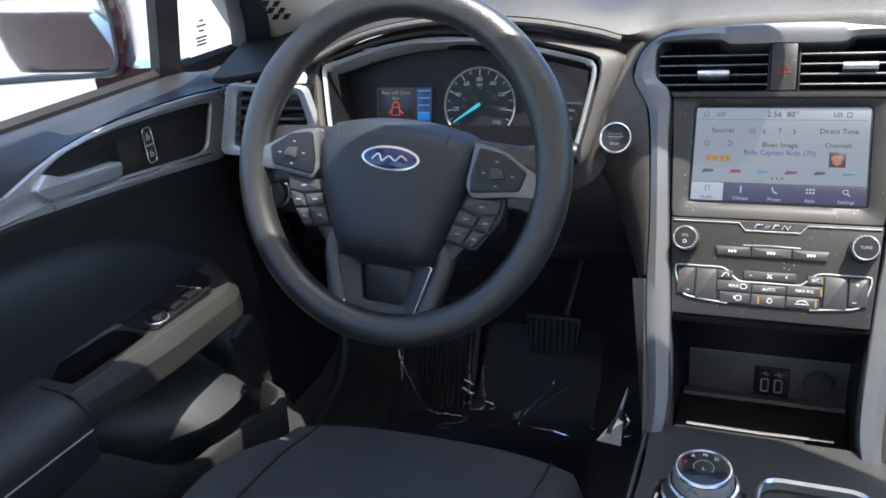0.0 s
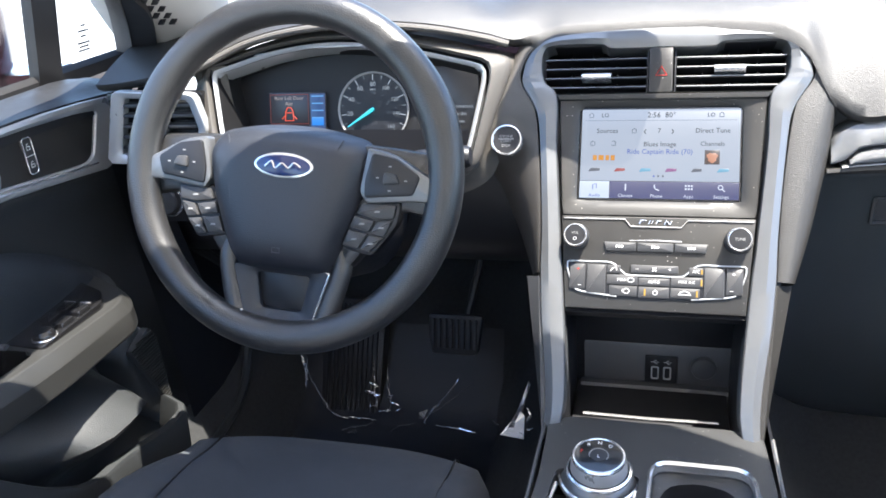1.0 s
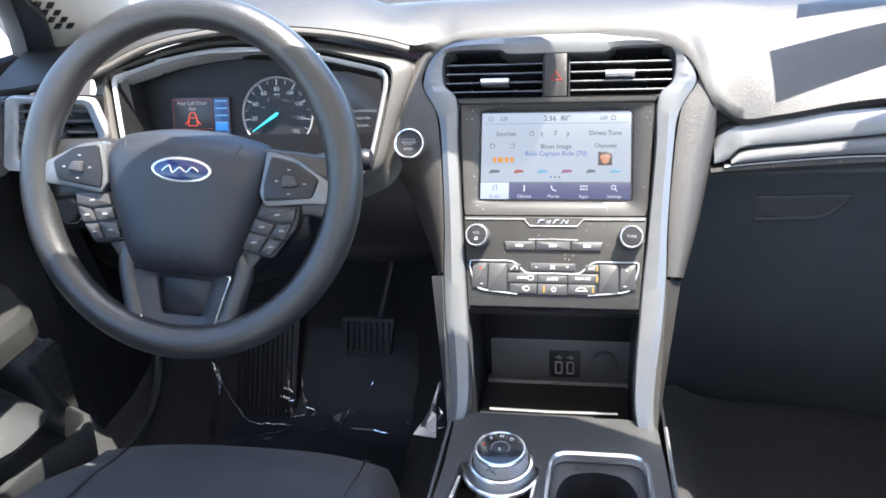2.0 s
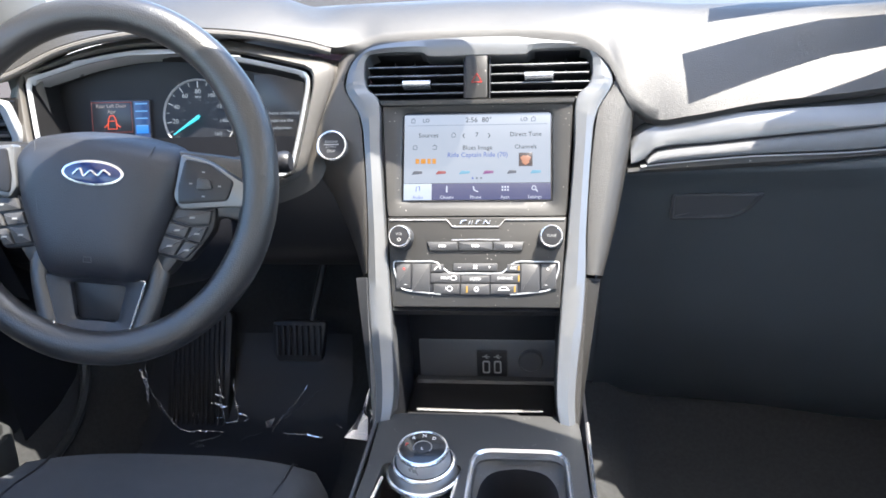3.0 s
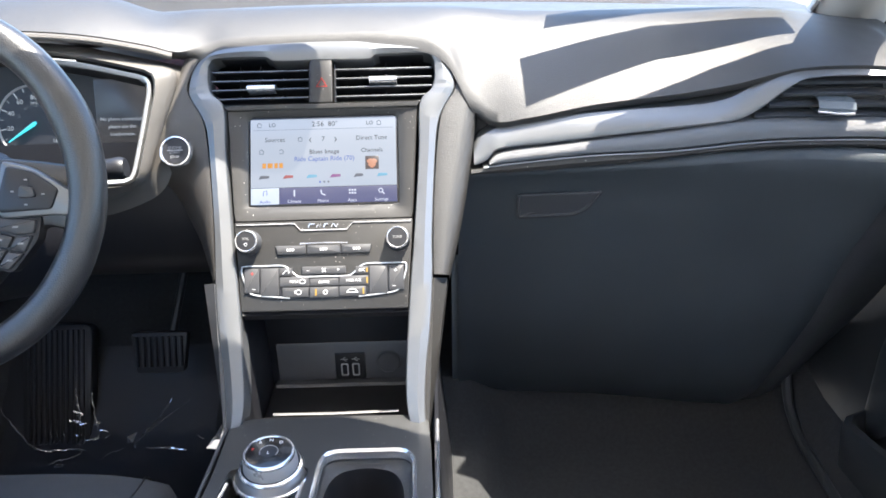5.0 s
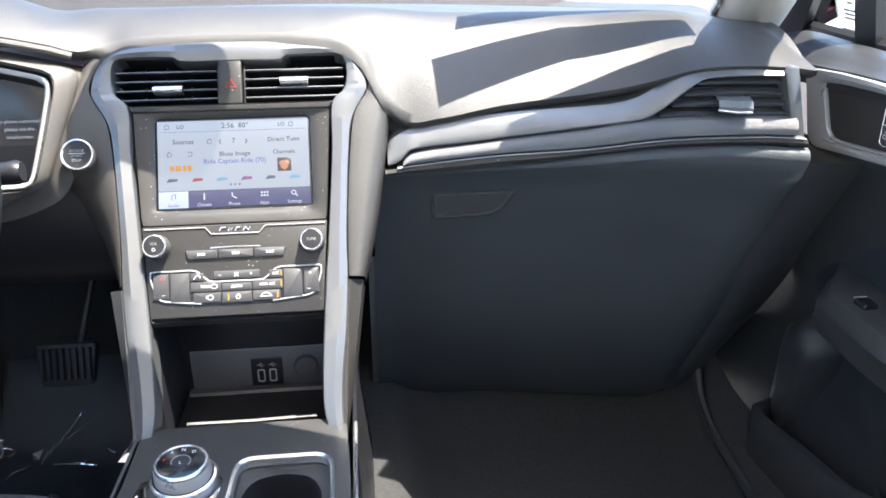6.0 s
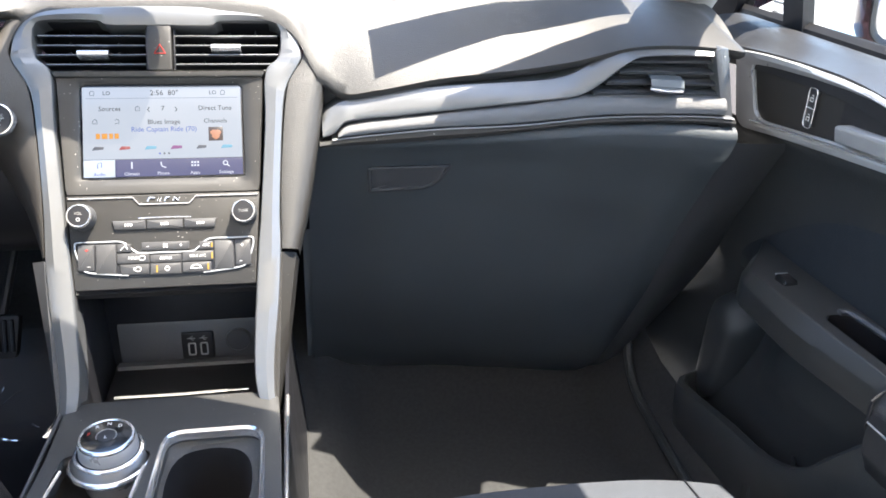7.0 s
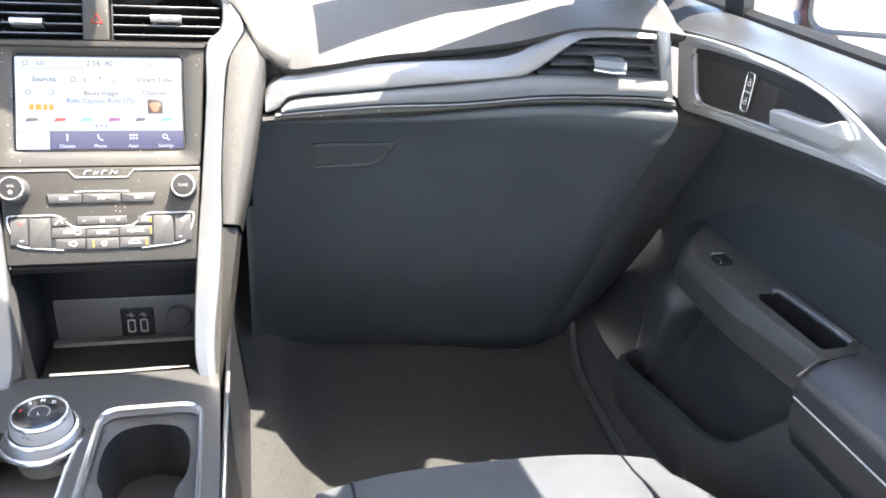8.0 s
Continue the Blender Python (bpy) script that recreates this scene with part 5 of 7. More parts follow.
for s in (-1, 1):
    sp = [(s * 0.086, 0.032), (s * 0.112, 0.028), (s * 0.146, 0.010), (s * 0.160, 0.003), (s * 0.158, -0.016), (s * 0.135, -0.016), (s * 0.088, -0.022), (s * 0.080, -0.010)]
    spoke = part("spoke", plate(rounded([(s * 0.07, 0.036), (s * 0.115, 0.034), (s * 0.162, 0.030), (s * 0.170, 0.0), (s * 0.165, -0.034), (s * 0.12, -0.026), (s * 0.10, -0.05), (s * 0.07, -0.09), (s * 0.05, -0.09)], 0.010), -0.022, -0.004, 0.006), WHEEL_HIDE, wheel, "black spoke", m=WHEEL)
    trim = part("spoke_trim", plate(rounded(sp, (0.004, 0.02, 0.02, 0.004, 0.008, 0.02, 0.005, 0.005)), -0.012, 0.008, 0.003), SILVER, spoke, "satin silver spoke trim", m=WHEEL)
    pad_ = part("switch_pad", plate(rounded([(s * 0.0915, 0.0275), (s * 0.117, 0.0235), (s * 0.141, 0.008), (s * 0.135, -0.0105), (s * 0.0865, -0.0165), (s * 0.0855, 0.0)], 0.004), 0.006, 0.0105, 0.002), SHADE_PLASTIC, trim, "black switch pad", m=WHEEL)
    part("switch_key", plate(rounded([(s * 0.106, 0.010), (s * 0.118, 0.009), (s * 0.122, 0.0), (s * 0.105, -0.002)], 0.003), 0.010, 0.0135, 0.0015), BUTTON, pad_, m=WHEEL)
    for x, y in ((0.099, 0.004), (0.1275, 0.003), (0.112, -0.0075), (0.111, 0.0155)):
        part("switch_mark", plate([(s * (x - 0.0015), y - 0.0007), (s * (x + 0.0015), y - 0.0007), (s * (x + 0.0015), y + 0.0007), (s * (x - 0.0015), y + 0.0007)], 0.0103, 0.0109, 0.0001), GREY_PRINT, pad_, m=WHEEL)
    keys = [[(0.088, -0.031), (0.122, -0.031), (0.120, -0.044), (0.103, -0.046), (0.082, -0.042)],
            [(0.080, -0.044), (0.101, -0.048), (0.096, -0.059), (0.076, -0.056)],
            [(0.104, -0.048), (0.119, -0.046), (0.112, -0.062), (0.098, -0.060)],
            [(0.075, -0.058), (0.095, -0.061), (0.086, -0.077), (0.069, -0.074)],
            [(0.097, -0.062), (0.111, -0.064), (0.098, -0.079), (0.088, -0.077)]]
    bank = part("key_bank", plate(rounded([(s * (x - 0.004), y + 0.010) for x, y in ((0.084, -0.027), (0.126, -0.027), (0.123, -0.05), (0.1, -0.083), (0.066, -0.077))], 0.006), -0.014, 0.0, 0.002), SHADE_PLASTIC, wheel, "bank of small black keys", m=WHEEL)
    for kk in keys:
        kk = [(x - 0.004, y + 0.010) for x, y in kk]
        b = part("wheel_key", plate(rounded([(s * x, y) for x, y in kk], 0.002, 3), -0.002, 0.004, 0.0015), BUTTON, bank, m=WHEEL)
        cx, cy = s * sum(p[0] for p in kk) / len(kk), sum(p[1] for p in kk) / len(kk)
        part("key_mark", plate([(cx - 0.003, cy - 0.0012), (cx + 0.003, cy - 0.0006), (cx + 0.003, cy + 0.0012), (cx - 0.002, cy + 0.0008)], 0.004, 0.0043, 0.0001), GREY_PRINT, b, m=WHEEL)
    leg = [(s * 0.060, -0.066, -0.012), (s * 0.0625, -0.090, -0.009), (s * 0.056, -0.118, -0.008), (s * 0.047, -0.146, -0.008), (s * 0.043, -0.166, -0.007)]
    part("lower_leg", tube(spline(leg, 20), [0.0105 + 0.007 * (k / 19) ** 3 for k in range(20)], 12, flat=0.72), WHEEL_HIDE, wheel, "lower spoke leg", m=WHEEL)
tongue = rounded([(-0.054, -0.094), (0.054, -0.094), (0.0375, -0.150), (0.029, -0.1685), (-0.029, -0.1685), (-0.0375, -0.150)], (0.004, 0.004, 0.02, 0.008, 0.008, 0.02))
gap = rounded([(-0.030, -0.101), (0.030, -0.101), (0.0225, -0.138), (-0.0225, -0.138)], 0.005)
part("lower_infill", collar(tongue, gap, (0, -0.125), 96, -0.001, -0.006, 0.012, 0.0012), AIRBAG, wheel, "black tongue of the lower spoke", m=WHEEL)
part("window_back", plate(gap, -0.016, -0.013, 0.0005), SHADE_PLASTIC, wheel, "dark window in the lower spoke", m=WHEEL)
part("lower_trim", tube([(p.x, p.y, 0.0012) for p in tongue[6:]], 0.0011, 8), CHROME, wheel, "thin bright outline of the lower spoke", m=WHEEL)
part("hub", lathe([(0.055, -0.05), (0.062, -0.03), (0.060, -0.018), (0.0001, -0.016)], 40), SHADE_PLASTIC, wheel, "black hub", m=WHEEL @ Matrix.Translation((0, -0.035, 0)))

column = thing("steering_column", (-0.37, 0.0, 0.95), "black steering column shroud with two control stalks", "steering column")
COL = axes((-0.360, -0.170, 1.012), (1, 0, 0), WU, WN)
part("shroud", loft([[(0.058 * math.cos(a) * w, (0.055 if math.sin(a) > 0 else 0.075) * math.sin(a) * w - 0.045, z) for a in (k * 0.2618 for k in range(24))] for z, w in ((-0.05, 0.85), (-0.055, 1.0), (-0.12, 1.05), (-0.22, 1.05))], closed=True, caps=True), SHADE_PLASTIC, column, "black shroud", m=COL)
st = part("turn_stalk", tube(spline([(-0.05, 0.012, -0.075), (-0.09, 0.012, -0.075), (-0.13, 0.016, -0.07), (-0.165, 0.022, -0.062)], 16), [0.008] * 4 + [0.009] * 4 + [0.0115] * 6 + [0.0105, 0.006], 12), CHARCOAL, column, "grey turn-signal stalk", m=COL)
part("stalk_ring", tube([(-0.118, 0.0145, -0.072), (-0.124, 0.0152, -0.071)], 0.0122, 16), WHITE_PRINT, st, m=COL)
part("wiper_stalk", tube(spline([(0.05, 0.012, -0.085), (0.09, 0.012, -0.087), (0.13, 0.015, -0.088), (0.170, 0.018, -0.088)], 16), [0.008] * 4 + [0.009] * 4 + [0.0115] * 6 + [0.0125, 0.010], 12), SHADE_PLASTIC, column, "black wiper stalk", m=COL)

knob = thing("headlight_switch", (-0.638, 0.04, 0.90), "round headlight switch with a chrome edge on black panel", "switch")
HK = axes((-0.638, 0.024, 0.897), (1, 0, 0), (0, 0.15, 0.988), (0, -0.988, 0.15))
part("switch_plate", plate(rounded([(-0.06, -0.03), (0.06, -0.03), (0.06, 0.03), (-0.06, 0.03)], 0.01), -0.01, 0.001, 0.002), SHADE_PLASTIC, knob, m=HK)
part("switch_ring", lathe([(0.0225, 0), (0.0225, 0.004), (0.020, 0.006), (0.0185, 0.004)], 40), CHROME, knob, "chrome ring", m=HK)
part("switch_knob", lathe([(0.0185, 0), (0.018, 0.012), (0.016, 0.014), (0.0001, 0.0145)], 40), BUTTON, knob, m=HK)

# ---- front doors ----
DYS = (-1.0, -0.6, -0.45, -0.40, -0.35, -0.30, -0.21, -0.10, 0.0, 0.06)
DZT = (1.035, 1.035, 1.036, 1.040, 1.0475, 1.062, 1.0725, 1.070, 1.0625, 1.057)


def side(s, d=0.0):
    """The pose of a door's upright plane, seen from inside: along the car, up, and inwards."""
    return axes((s * (0.672 - d), 0, 0), (0, 1, 0), (0, 0, 1), (-s, 0, 0))


def spread(ob, s):
    """Moves a door or mirror out to the cabin's full width, scaled about the camera's place to look unchanged."""
    near, grow = (Vector((-0.006, -0.864, 1.256)), 1.095) if s < 0 else (Vector((0.160, -0.897, 1.243)), 1.12)
    ob.matrix_basis = Matrix.Translation(near) @ Matrix.Scale(grow, 4) @ Matrix.Translation(-near) @ ob.matrix_basis


def make_door(s, label, name):
    door = thing(name, (s * 0.72, -0.45, 0.45), label, "car door", group="front doors")
    y0 = 0.05 if s < 0 else 0.14
    ys = [y0 - (0.95 + y0) * k / 60 for k in range(61)]
    rows = []
    for y in ys:
        t = table(y, DYS, DZT)
        f = 1 - ease(y / 0.05) * 0.35 if s < 0 else 1.0
        rows.append([(s * 0.780, y, 1.04), (s * 0.775, y, 1.070 * f + 1.055 * (1 - f)), (s * 0.762, y, 1.078 * f + 1.06 * (1 - f)), (s * 0.742, y, 1.0815 * f + 1.06 * (1 - f)), (s * 0.718, y, 1.080 * f + 1.055 * (1 - f)), (s * 0.698, y, max(t + 0.0045, 1.073 * f + 1.05 * (1 - f))),
                     (s * 0.684, y, max(t + 0.003, 1.062 * f + 1.04 * (1 - f))), (s * 0.676, y, t + 0.002), (s * 0.676, y, t - 0.02)])
    part("upper_roll", loft(rows, caps=True), ROLL, door, "soft grained roll below the window", sharp=60)
    part("belt_seal", loft([[(s * 0.780, y, 1.065), (s * 0.784, y, 1.086), (s * 0.777, y, 1.088), (s * 0.770, y, 1.081), (s * 0.770, y, 1.065)] for y in (0.26, 0.05, -0.2, -0.6, -1.0)], caps=True), RUBBER, door, "black window seal")
    outer = [(0.008, 1.060), (-0.02, 1.0635), (-0.06, 1.0675), (-0.12, 1.071), (-0.19, 1.0725), (-0.24, 1.071), (-0.283, 1.066), (-0.318, 1.0575), (-0.36, 1.044), (-0.40, 1.039), (-0.45, 1.036), (-0.60, 1.035), (-0.60, 1.018), (-0.45, 1.019), (-0.36, 1.017), (-0.30, 1.010), (-0.20, 0.9985), (-0.10, 0.986), (-0.036, 0.977), (-0.020, 0.984)]
    inner = [(-0.032, 1.051), (-0.07, 1.056), (-0.145, 1.0615), (-0.205, 1.064), (-0.243, 1.0637), (-0.28, 1.060), (-0.307, 1.051), (-0.315, 1.044), (-0.31, 1.030), (-0.28, 1.020), (-0.218, 1.0133), (-0.16, 1.006), (-0.10, 0.9985), (-0.070, 0.995), (-0.056, 1.001)]
    # brighter copy of the satin silver, painting in the light this trim catches
    trim = part("pull_surround", collar(rounded(outer, 0.006, 3), rounded(inner, 0.006, 3), (-0.18, 1.028), 200, 0.0, -0.002, 0.02, 0.002), BRIGHT, door, "satin silver surround of the inside handle", m=side(s))
    part("inlay", plate(rounded(inner, 0.006, 3), -0.02, -0.006, 0.001), MESHCLOTH, trim, "black woven-pattern inlay", m=side(s))
    # flat plate, coloured dark to paint the shade of the handle recess
    part("handle_cup", plate(rounded([(-0.205, 1.012), (-0.203, 1.0625), (-0.26, 1.0605), (-0.298, 1.052), (-0.312, 1.042), (-0.305, 1.026)], 0.008), -0.006, -0.0045, 0.0005), RUBBER, trim, "flat dark plate painting shade of the handle recess", m=side(s))
    lever = [(-0.217, 1.0165), (-0.212, 1.031), (-0.219, 1.034), (-0.262, 1.037), (-0.292, 1.041), (-0.313, 1.052), (-0.331, 1.040), (-0.3165, 1.025)]
    part("door_handle", plate(rounded(lever, (0.003, 0.004, 0.004, 0.012, 0.008, 0.003, 0.004, 0.004)), -0.012, 0.008, 0.003), BRIGHT, trim, "satin silver inside handle", m=side(s))
    part("lower_line", tube([(p[0], p[1], 0.001) for p in spline([(-0.056, 0.991, 0), (-0.10, 0.996, 0), (-0.20, 1.0085, 0), (-0.30, 1.0185, 0), (-0.36, 1.021, 0), (-0.60, 1.0235, 0)], 32)], 0.0014, 6), CHROME, trim, "bright lower edge", m=side(s))
    LK = side(s) @ Matrix.Translation((-0.012, 0.003, 0))
    lock = part("lock_switch", plate(rounded([(-0.1515, 1.011), (-0.1395, 1.011), (-0.1395, 1.050), (-0.1515, 1.050)], 0.004), -0.006, -0.001, 0.001), BUTTON, trim, "black lock switch in a bright frame", m=LK)
    part("switch_frame", tube([(p.x, p.y, -0.001) for p in rounded([(-0.1525, 1.010), (-0.1385, 1.010), (-0.1385, 1.051), (-0.1525, 1.051)], 0.005)], 0.0008, 6, closed=True), CHROME, lock, m=LK)
    part("switch_split", tube([(-0.1515, 1.0305, -0.001), (-0.1395, 1.0305, -0.001)], 0.0006, 5), WHITE_PRINT, lock, m=LK)
    for z in (1.0205, 1.0405):
        part("lock_mark", join(tube([(-0.148, z - 0.003, -0.0008), (-0.143, z - 0.003, -0.0008), (-0.143, z + 0.0005, -0.0008), (-0.148, z + 0.0005, -0.0008)], 0.0005, 4, closed=True), tube([(-0.147, z + 0.001, -0.0008), (-0.147, z + 0.0035, -0.0008), (-0.144, z + 0.0035, -0.0008)], 0.0004, 4)), WHITE_PRINT, lock, m=LK)
    # main skin: hollow below the armrest, swelling out again towards the pocket
    rows = []
    for k in range(57):
        f = k / 56
        low = 0.985 + 0.03 * ease((1.12 * f - 0.12) / 0.35)
        front = lambda z: table(z, (0.487, 0.558, 0.684, 0.74, 0.806, 0.872, 0.92, 0.967), (0.151, 0.225, 0.255, 0.225, 0.16, 0.11, 0.10, 0.09))
        # driver's side swells further, shaped so that the sun lands on it
        bulge = (0.135 if s < 0 else 0.03) * ease((f - 0.285) / 0.06) * (1 - ease((f - 0.38) / 0.16))
        rows.append([(s * (x - bulge * math.exp(-((z - 0.735) / 0.052) ** 2)), front(z) - (front(z) + 1.0) * f, z) for x, z in ((0.676, low), (0.674, low - 0.006), (0.682, low - 0.016), (0.688, 0.94), (0.690, 0.90), (0.693, 0.86), (0.699, 0.82), (0.706, 0.79), (0.712, 0.76), (0.714, 0.735), (0.711, 0.71), (0.704, 0.685), (0.695, 0.66), (0.687, 0.635), (0.683, 0.60), (0.682, 0.55), (0.680, 0.50), (0.680, 0.44), (0.678, 0.37))])
    part("skin", loft(rows), DOORSKIN, door, "dark moulded lower door panel", sharp=60)
    pad_o = rounded([(-0.045, 0.80), (-0.062, 0.842), (-0.125, 0.899), (-0.19, 0.938), (-0.26, 0.964), (-0.34, 0.980), (-0.42, 0.985), (-0.95, 0.988), (-0.95, 0.80)], (0.02, 0.03, 0.04, 0.05, 0.05, 0.05, 0.06, 0.01, 0.01))
    part("padded_insert", dome(pad_o, (-0.42, 0.885), -0.03, 0.017 if s < 0 else -0.011, n=140, steps=9, power=4), DOORCLOTH, door, "dark padded vinyl insert", m=side(s), sharp=70)
    # armrest: a bevelled beam with a sunken grab recess, and a soft cushion behind it
    X0 = 0.586 if s < 0 else 0.616
    tz = lambda x, y: 0.858 + 0.012 * (-y - 0.15) / 0.25 + 0.06 * (abs(x) - X0)
    tip = 0.016 if s < 0 else 0.0
    top = [(X0 + 0.022, -0.170 + tip), (X0 + 0.040, -0.150 + tip), (0.690, -0.105), (0.690, -0.4125), (X0 + 0.016, -0.4125), (X0 + 0.014, -0.30), (X0 + 0.013, -0.19 + tip)]
    top = rounded([(s * x, y) for x, y in top], (0.012, 0.02, 0.004, 0.002, 0.002, 0.02, 0.014))
    hw = 0.070 if s < 0 else 0.054
    hole = rounded([(s * (X0 + 0.026), -0.292), (s * (X0 + hw - 0.004), -0.296), (s * (X0 + hw), -0.399), (s * (X0 + 0.026), -0.399)], (0.012, 0.008, 0.006, 0.006))
    hard = ARMPLASTIC
    arm = part("armrest", sheet(top, [hole], tz, 0.004), hard, door, "hard black armrest with a grab recess", sharp=30)
    rows = []
    for p in top:
        out = Vector((p[0], p[1])) - Vector((s * 0.690, -0.29))
        e = out.normalized() if abs(p[0]) < 0.685 else Vector((0, 0))
        e = Vector((e.x, e.y * 0.7)) if p[1] > -0.40 else Vector((e.x, 0))
        z = tz(*p)
        rows.append([(p[0] + e.x * d, p[1] + e.y * d, z - h) for d, h in ((0.0, 0.0), (0.002, 0.0008), (0.0125, 0.0125), (0.0140, 0.0150), (0.0150, 0.0380), (0.0135, 0.0405), (-0.010, 0.0500), (-0.050, 0.0600))])
    part("armrest_side", loft([[r[k] for r in rows] for k in range(8)], closed=True), hard, arm, "bevelled side of the armrest", sharp=22)
    bm = loft([[(p.x, p.y, tz(p.x, p.y) + 0.0005) for p in hole], [(p.x * 0.998, p.y, tz(p.x, p.y) - 0.035) for p in hole]], closed=True)
    bm.verts.ensure_lookup_table()
    bm.faces.new(bm.verts[-len(hole):])
    part("grab_recess", bm, GLOSSBLACK, arm, "dark grab recess")
    lip = [(X0 + hw - 0.010, -0.293), (X0 + hw, -0.30), (X0 + hw + 0.003, -0.35), (X0 + hw + 0.004, -0.398)]
    part("recess_lip", tube(spline([(s * x, y, tz(x, y) + 0.002) for x, y in lip], 18), 0.0048, 8, flat=0.7), CHARCOAL, arm, "raised lip of the recess")
    part("recess_line", tube([(s * (X0 + 0.034), -0.30, 0.838), (s * (X0 + 0.039), -0.395, 0.842)], 0.0009, 5), GREY_PRINT, arm)
    part("joint", tube([(s * (X0 + 0.05), -0.4128, 0.876), (s * (X0 + 0.012), -0.4128, 0.871), (s * (X0 - 0.002), -0.4128, 0.856), (s * (X0 - 0.001), -0.4128, 0.828)], 0.0016, 6), RUBBER, arm, "dark joint before the cushion")
    rows = []
    for k in range(22):
        y = -0.4135 - 0.55 * k / 21
        e = 1 - (0.3 if k == 0 else 0.0)
        z = 0.868 + 0.006 * min(1, k / 6)
        rows.append([(s * x, y, z + dz) for x, dz in ((0.70, 0.012), (X0 + 0.062, 0.010 * e), (X0 + 0.027, 0.006 * e), (X0 + 0.010, -0.003), (X0 + 0.001, -0.014), (X0 - 0.002, -0.030), (X0 - 0.001, -0.034), (X0 + 0.001, -0.062), (X0 + 0.012, -0.086), (0.70, -0.10))])
    part("arm_cushion", loft(rows, caps=True), ROLL, arm, "stitched soft armrest cushion", sharp=60)
    part("stitching", tube([(s * (X0 - 0.0025), -0.415 - 0.54 * k / 30, 0.836 + 0.006 * min(1, k / 9)) for k in range(31)], 0.0010, 5), GREY_PRINT, arm, "pale seam stitching")
    if s < 0:
        part("switch_panel", plate(rounded([(s * (X0 + 0.021), -0.286), (s * 0.676, -0.286), (s * 0.676, -0.140), (s * (X0 + 0.040), -0.162), (s * (X0 + 0.023), -0.185)], 0.008), 0.850, 0.8695, 0.001), GLOSSBLACK, arm, "glossy black switch panel")
        for x, y in ((X0 + 0.032, -0.212), (X0 + 0.052, -0.207), (X0 + 0.033, -0.238), (X0 + 0.053, -0.234)):
            part("window_switch", plate(rounded([(s * (x - 0.0075), y - 0.010), (s * (x + 0.0075), y - 0.010), (s * (x + 0.0075), y + 0.010), (s * (x - 0.0075), y + 0.010)], 0.003), 0.866, 0.8755, 0.003), GLOSSBLACK, arm, "window switch with a bright edge")
        part("mirror_knob", lathe([(0.012, 0), (0.012, 0.004), (0.0105, 0.008), (0.0085, 0.0105), (0.0001, 0.011)], 28), GLOSSBLACK, arm, "round mirror control", m=Matrix.Translation((s * (X0 + 0.034), -0.267, 0.868)))
        part("knob_ring", tube([(s * (X0 + 0.034) + 0.0125 * math.cos(k * 0.314), -0.267 + 0.0125 * math.sin(k * 0.314), 0.8705) for k in range(20)], 0.0009, 5, closed=True), CHROME, arm, "bright ring")
        for x in (X0 + 0.032, X0 + 0.052):
            part("switch_edge", tube([(s * (x - 0.007), -0.2005, 0.8750), (s * (x + 0.007), -0.2005, 0.8750)], 0.0012, 5), CHROME, arm, "bright switch edge")
    else:
        part("window_switch", plate(rounded([(s * 0.643, -0.226), (s * 0.659, -0.226), (s * 0.659, -0.206), (s * 0.643, -0.206)], 0.003), 0.858, 0.869, 0.003), GLOSSBLACK, arm, "glossy window switch")
        part("switch_edge", tube([(s * 0.644, -0.2055, 0.8675), (s * 0.658, -0.2055, 0.8675)], 0.0010, 5), BRIGHT, arm, "bright switch edge")
    # map pocket: a wall with a rolled lip that climbs to the armrest's joint
    rows = []
    for k in range(41):
        t = k / 40
        y = (-0.096 if s < 0 else -0.048) - 0.56 * t
        z = table(y, (-0.605, -0.45, -0.40, -0.345, -0.295, -0.24, -0.16, -0.10), (0.832, 0.832, 0.795, 0.738, 0.702, 0.695, 0.677, 0.678)) if s < 0 else table(y, (-0.605, -0.50, -0.405, -0.375, -0.325, -0.27, -0.19, -0.05), (0.812, 0.812, 0.806, 0.772, 0.708, 0.676, 0.662, 0.640))
        x = (0.582 if s < 0 else 0.628) + 0.008 * ease(t / 0.5) + 0.040 * (1 - ease(t / 0.05)) ** 2
        rows.append([(s * (x + 0.030), y, z - 0.05), (s * (x + 0.016), y, z - 0.004), (s * (x + 0.011), y, z), (s * (x + 0.002), y, z - 0.001), (s * x, y, z - 0.006), (s * (x + 0.004), y, z - 0.05), (s * (x + 0.014), y, z - 0.12), (s * (x + 0.030), y, 0.45)])
    part("map_pocket", loft(rows, caps=True), DOORSKIN, door, "door pocket with a rolled lip", sharp=40)
    part("pocket_divider", loft([[(s * (0.690 - 0.052 * u), -0.245 - 0.035 * math.sin(math.pi * u) - d, z) for u in [q / 12 for q in range(13)]] for d, z in ((0.0, 0.560), (0.0, 0.652), (0.004, 0.657), (0.009, 0.654), (0.012, 0.560))]), DOORSKIN, door, "rounded bottle divider in the pocket", sharp=50)
    # speaker pod
    pod = rounded([(-0.118, 0.752), (-0.086, 0.778), (-0.044, 0.770), (-0.036, 0.60), (-0.060, 0.585), (-0.100, 0.640)], (0.02, 0.02, 0.02, 0.02, 0.02, 0.04))
    part("speaker_pod", dome(pod, (-0.07, 0.68), -0.045, 0.004, n=64, steps=6, power=6), DOORSKIN, door, "moulded speaker pod", m=side(s, 0.0), sharp=70)
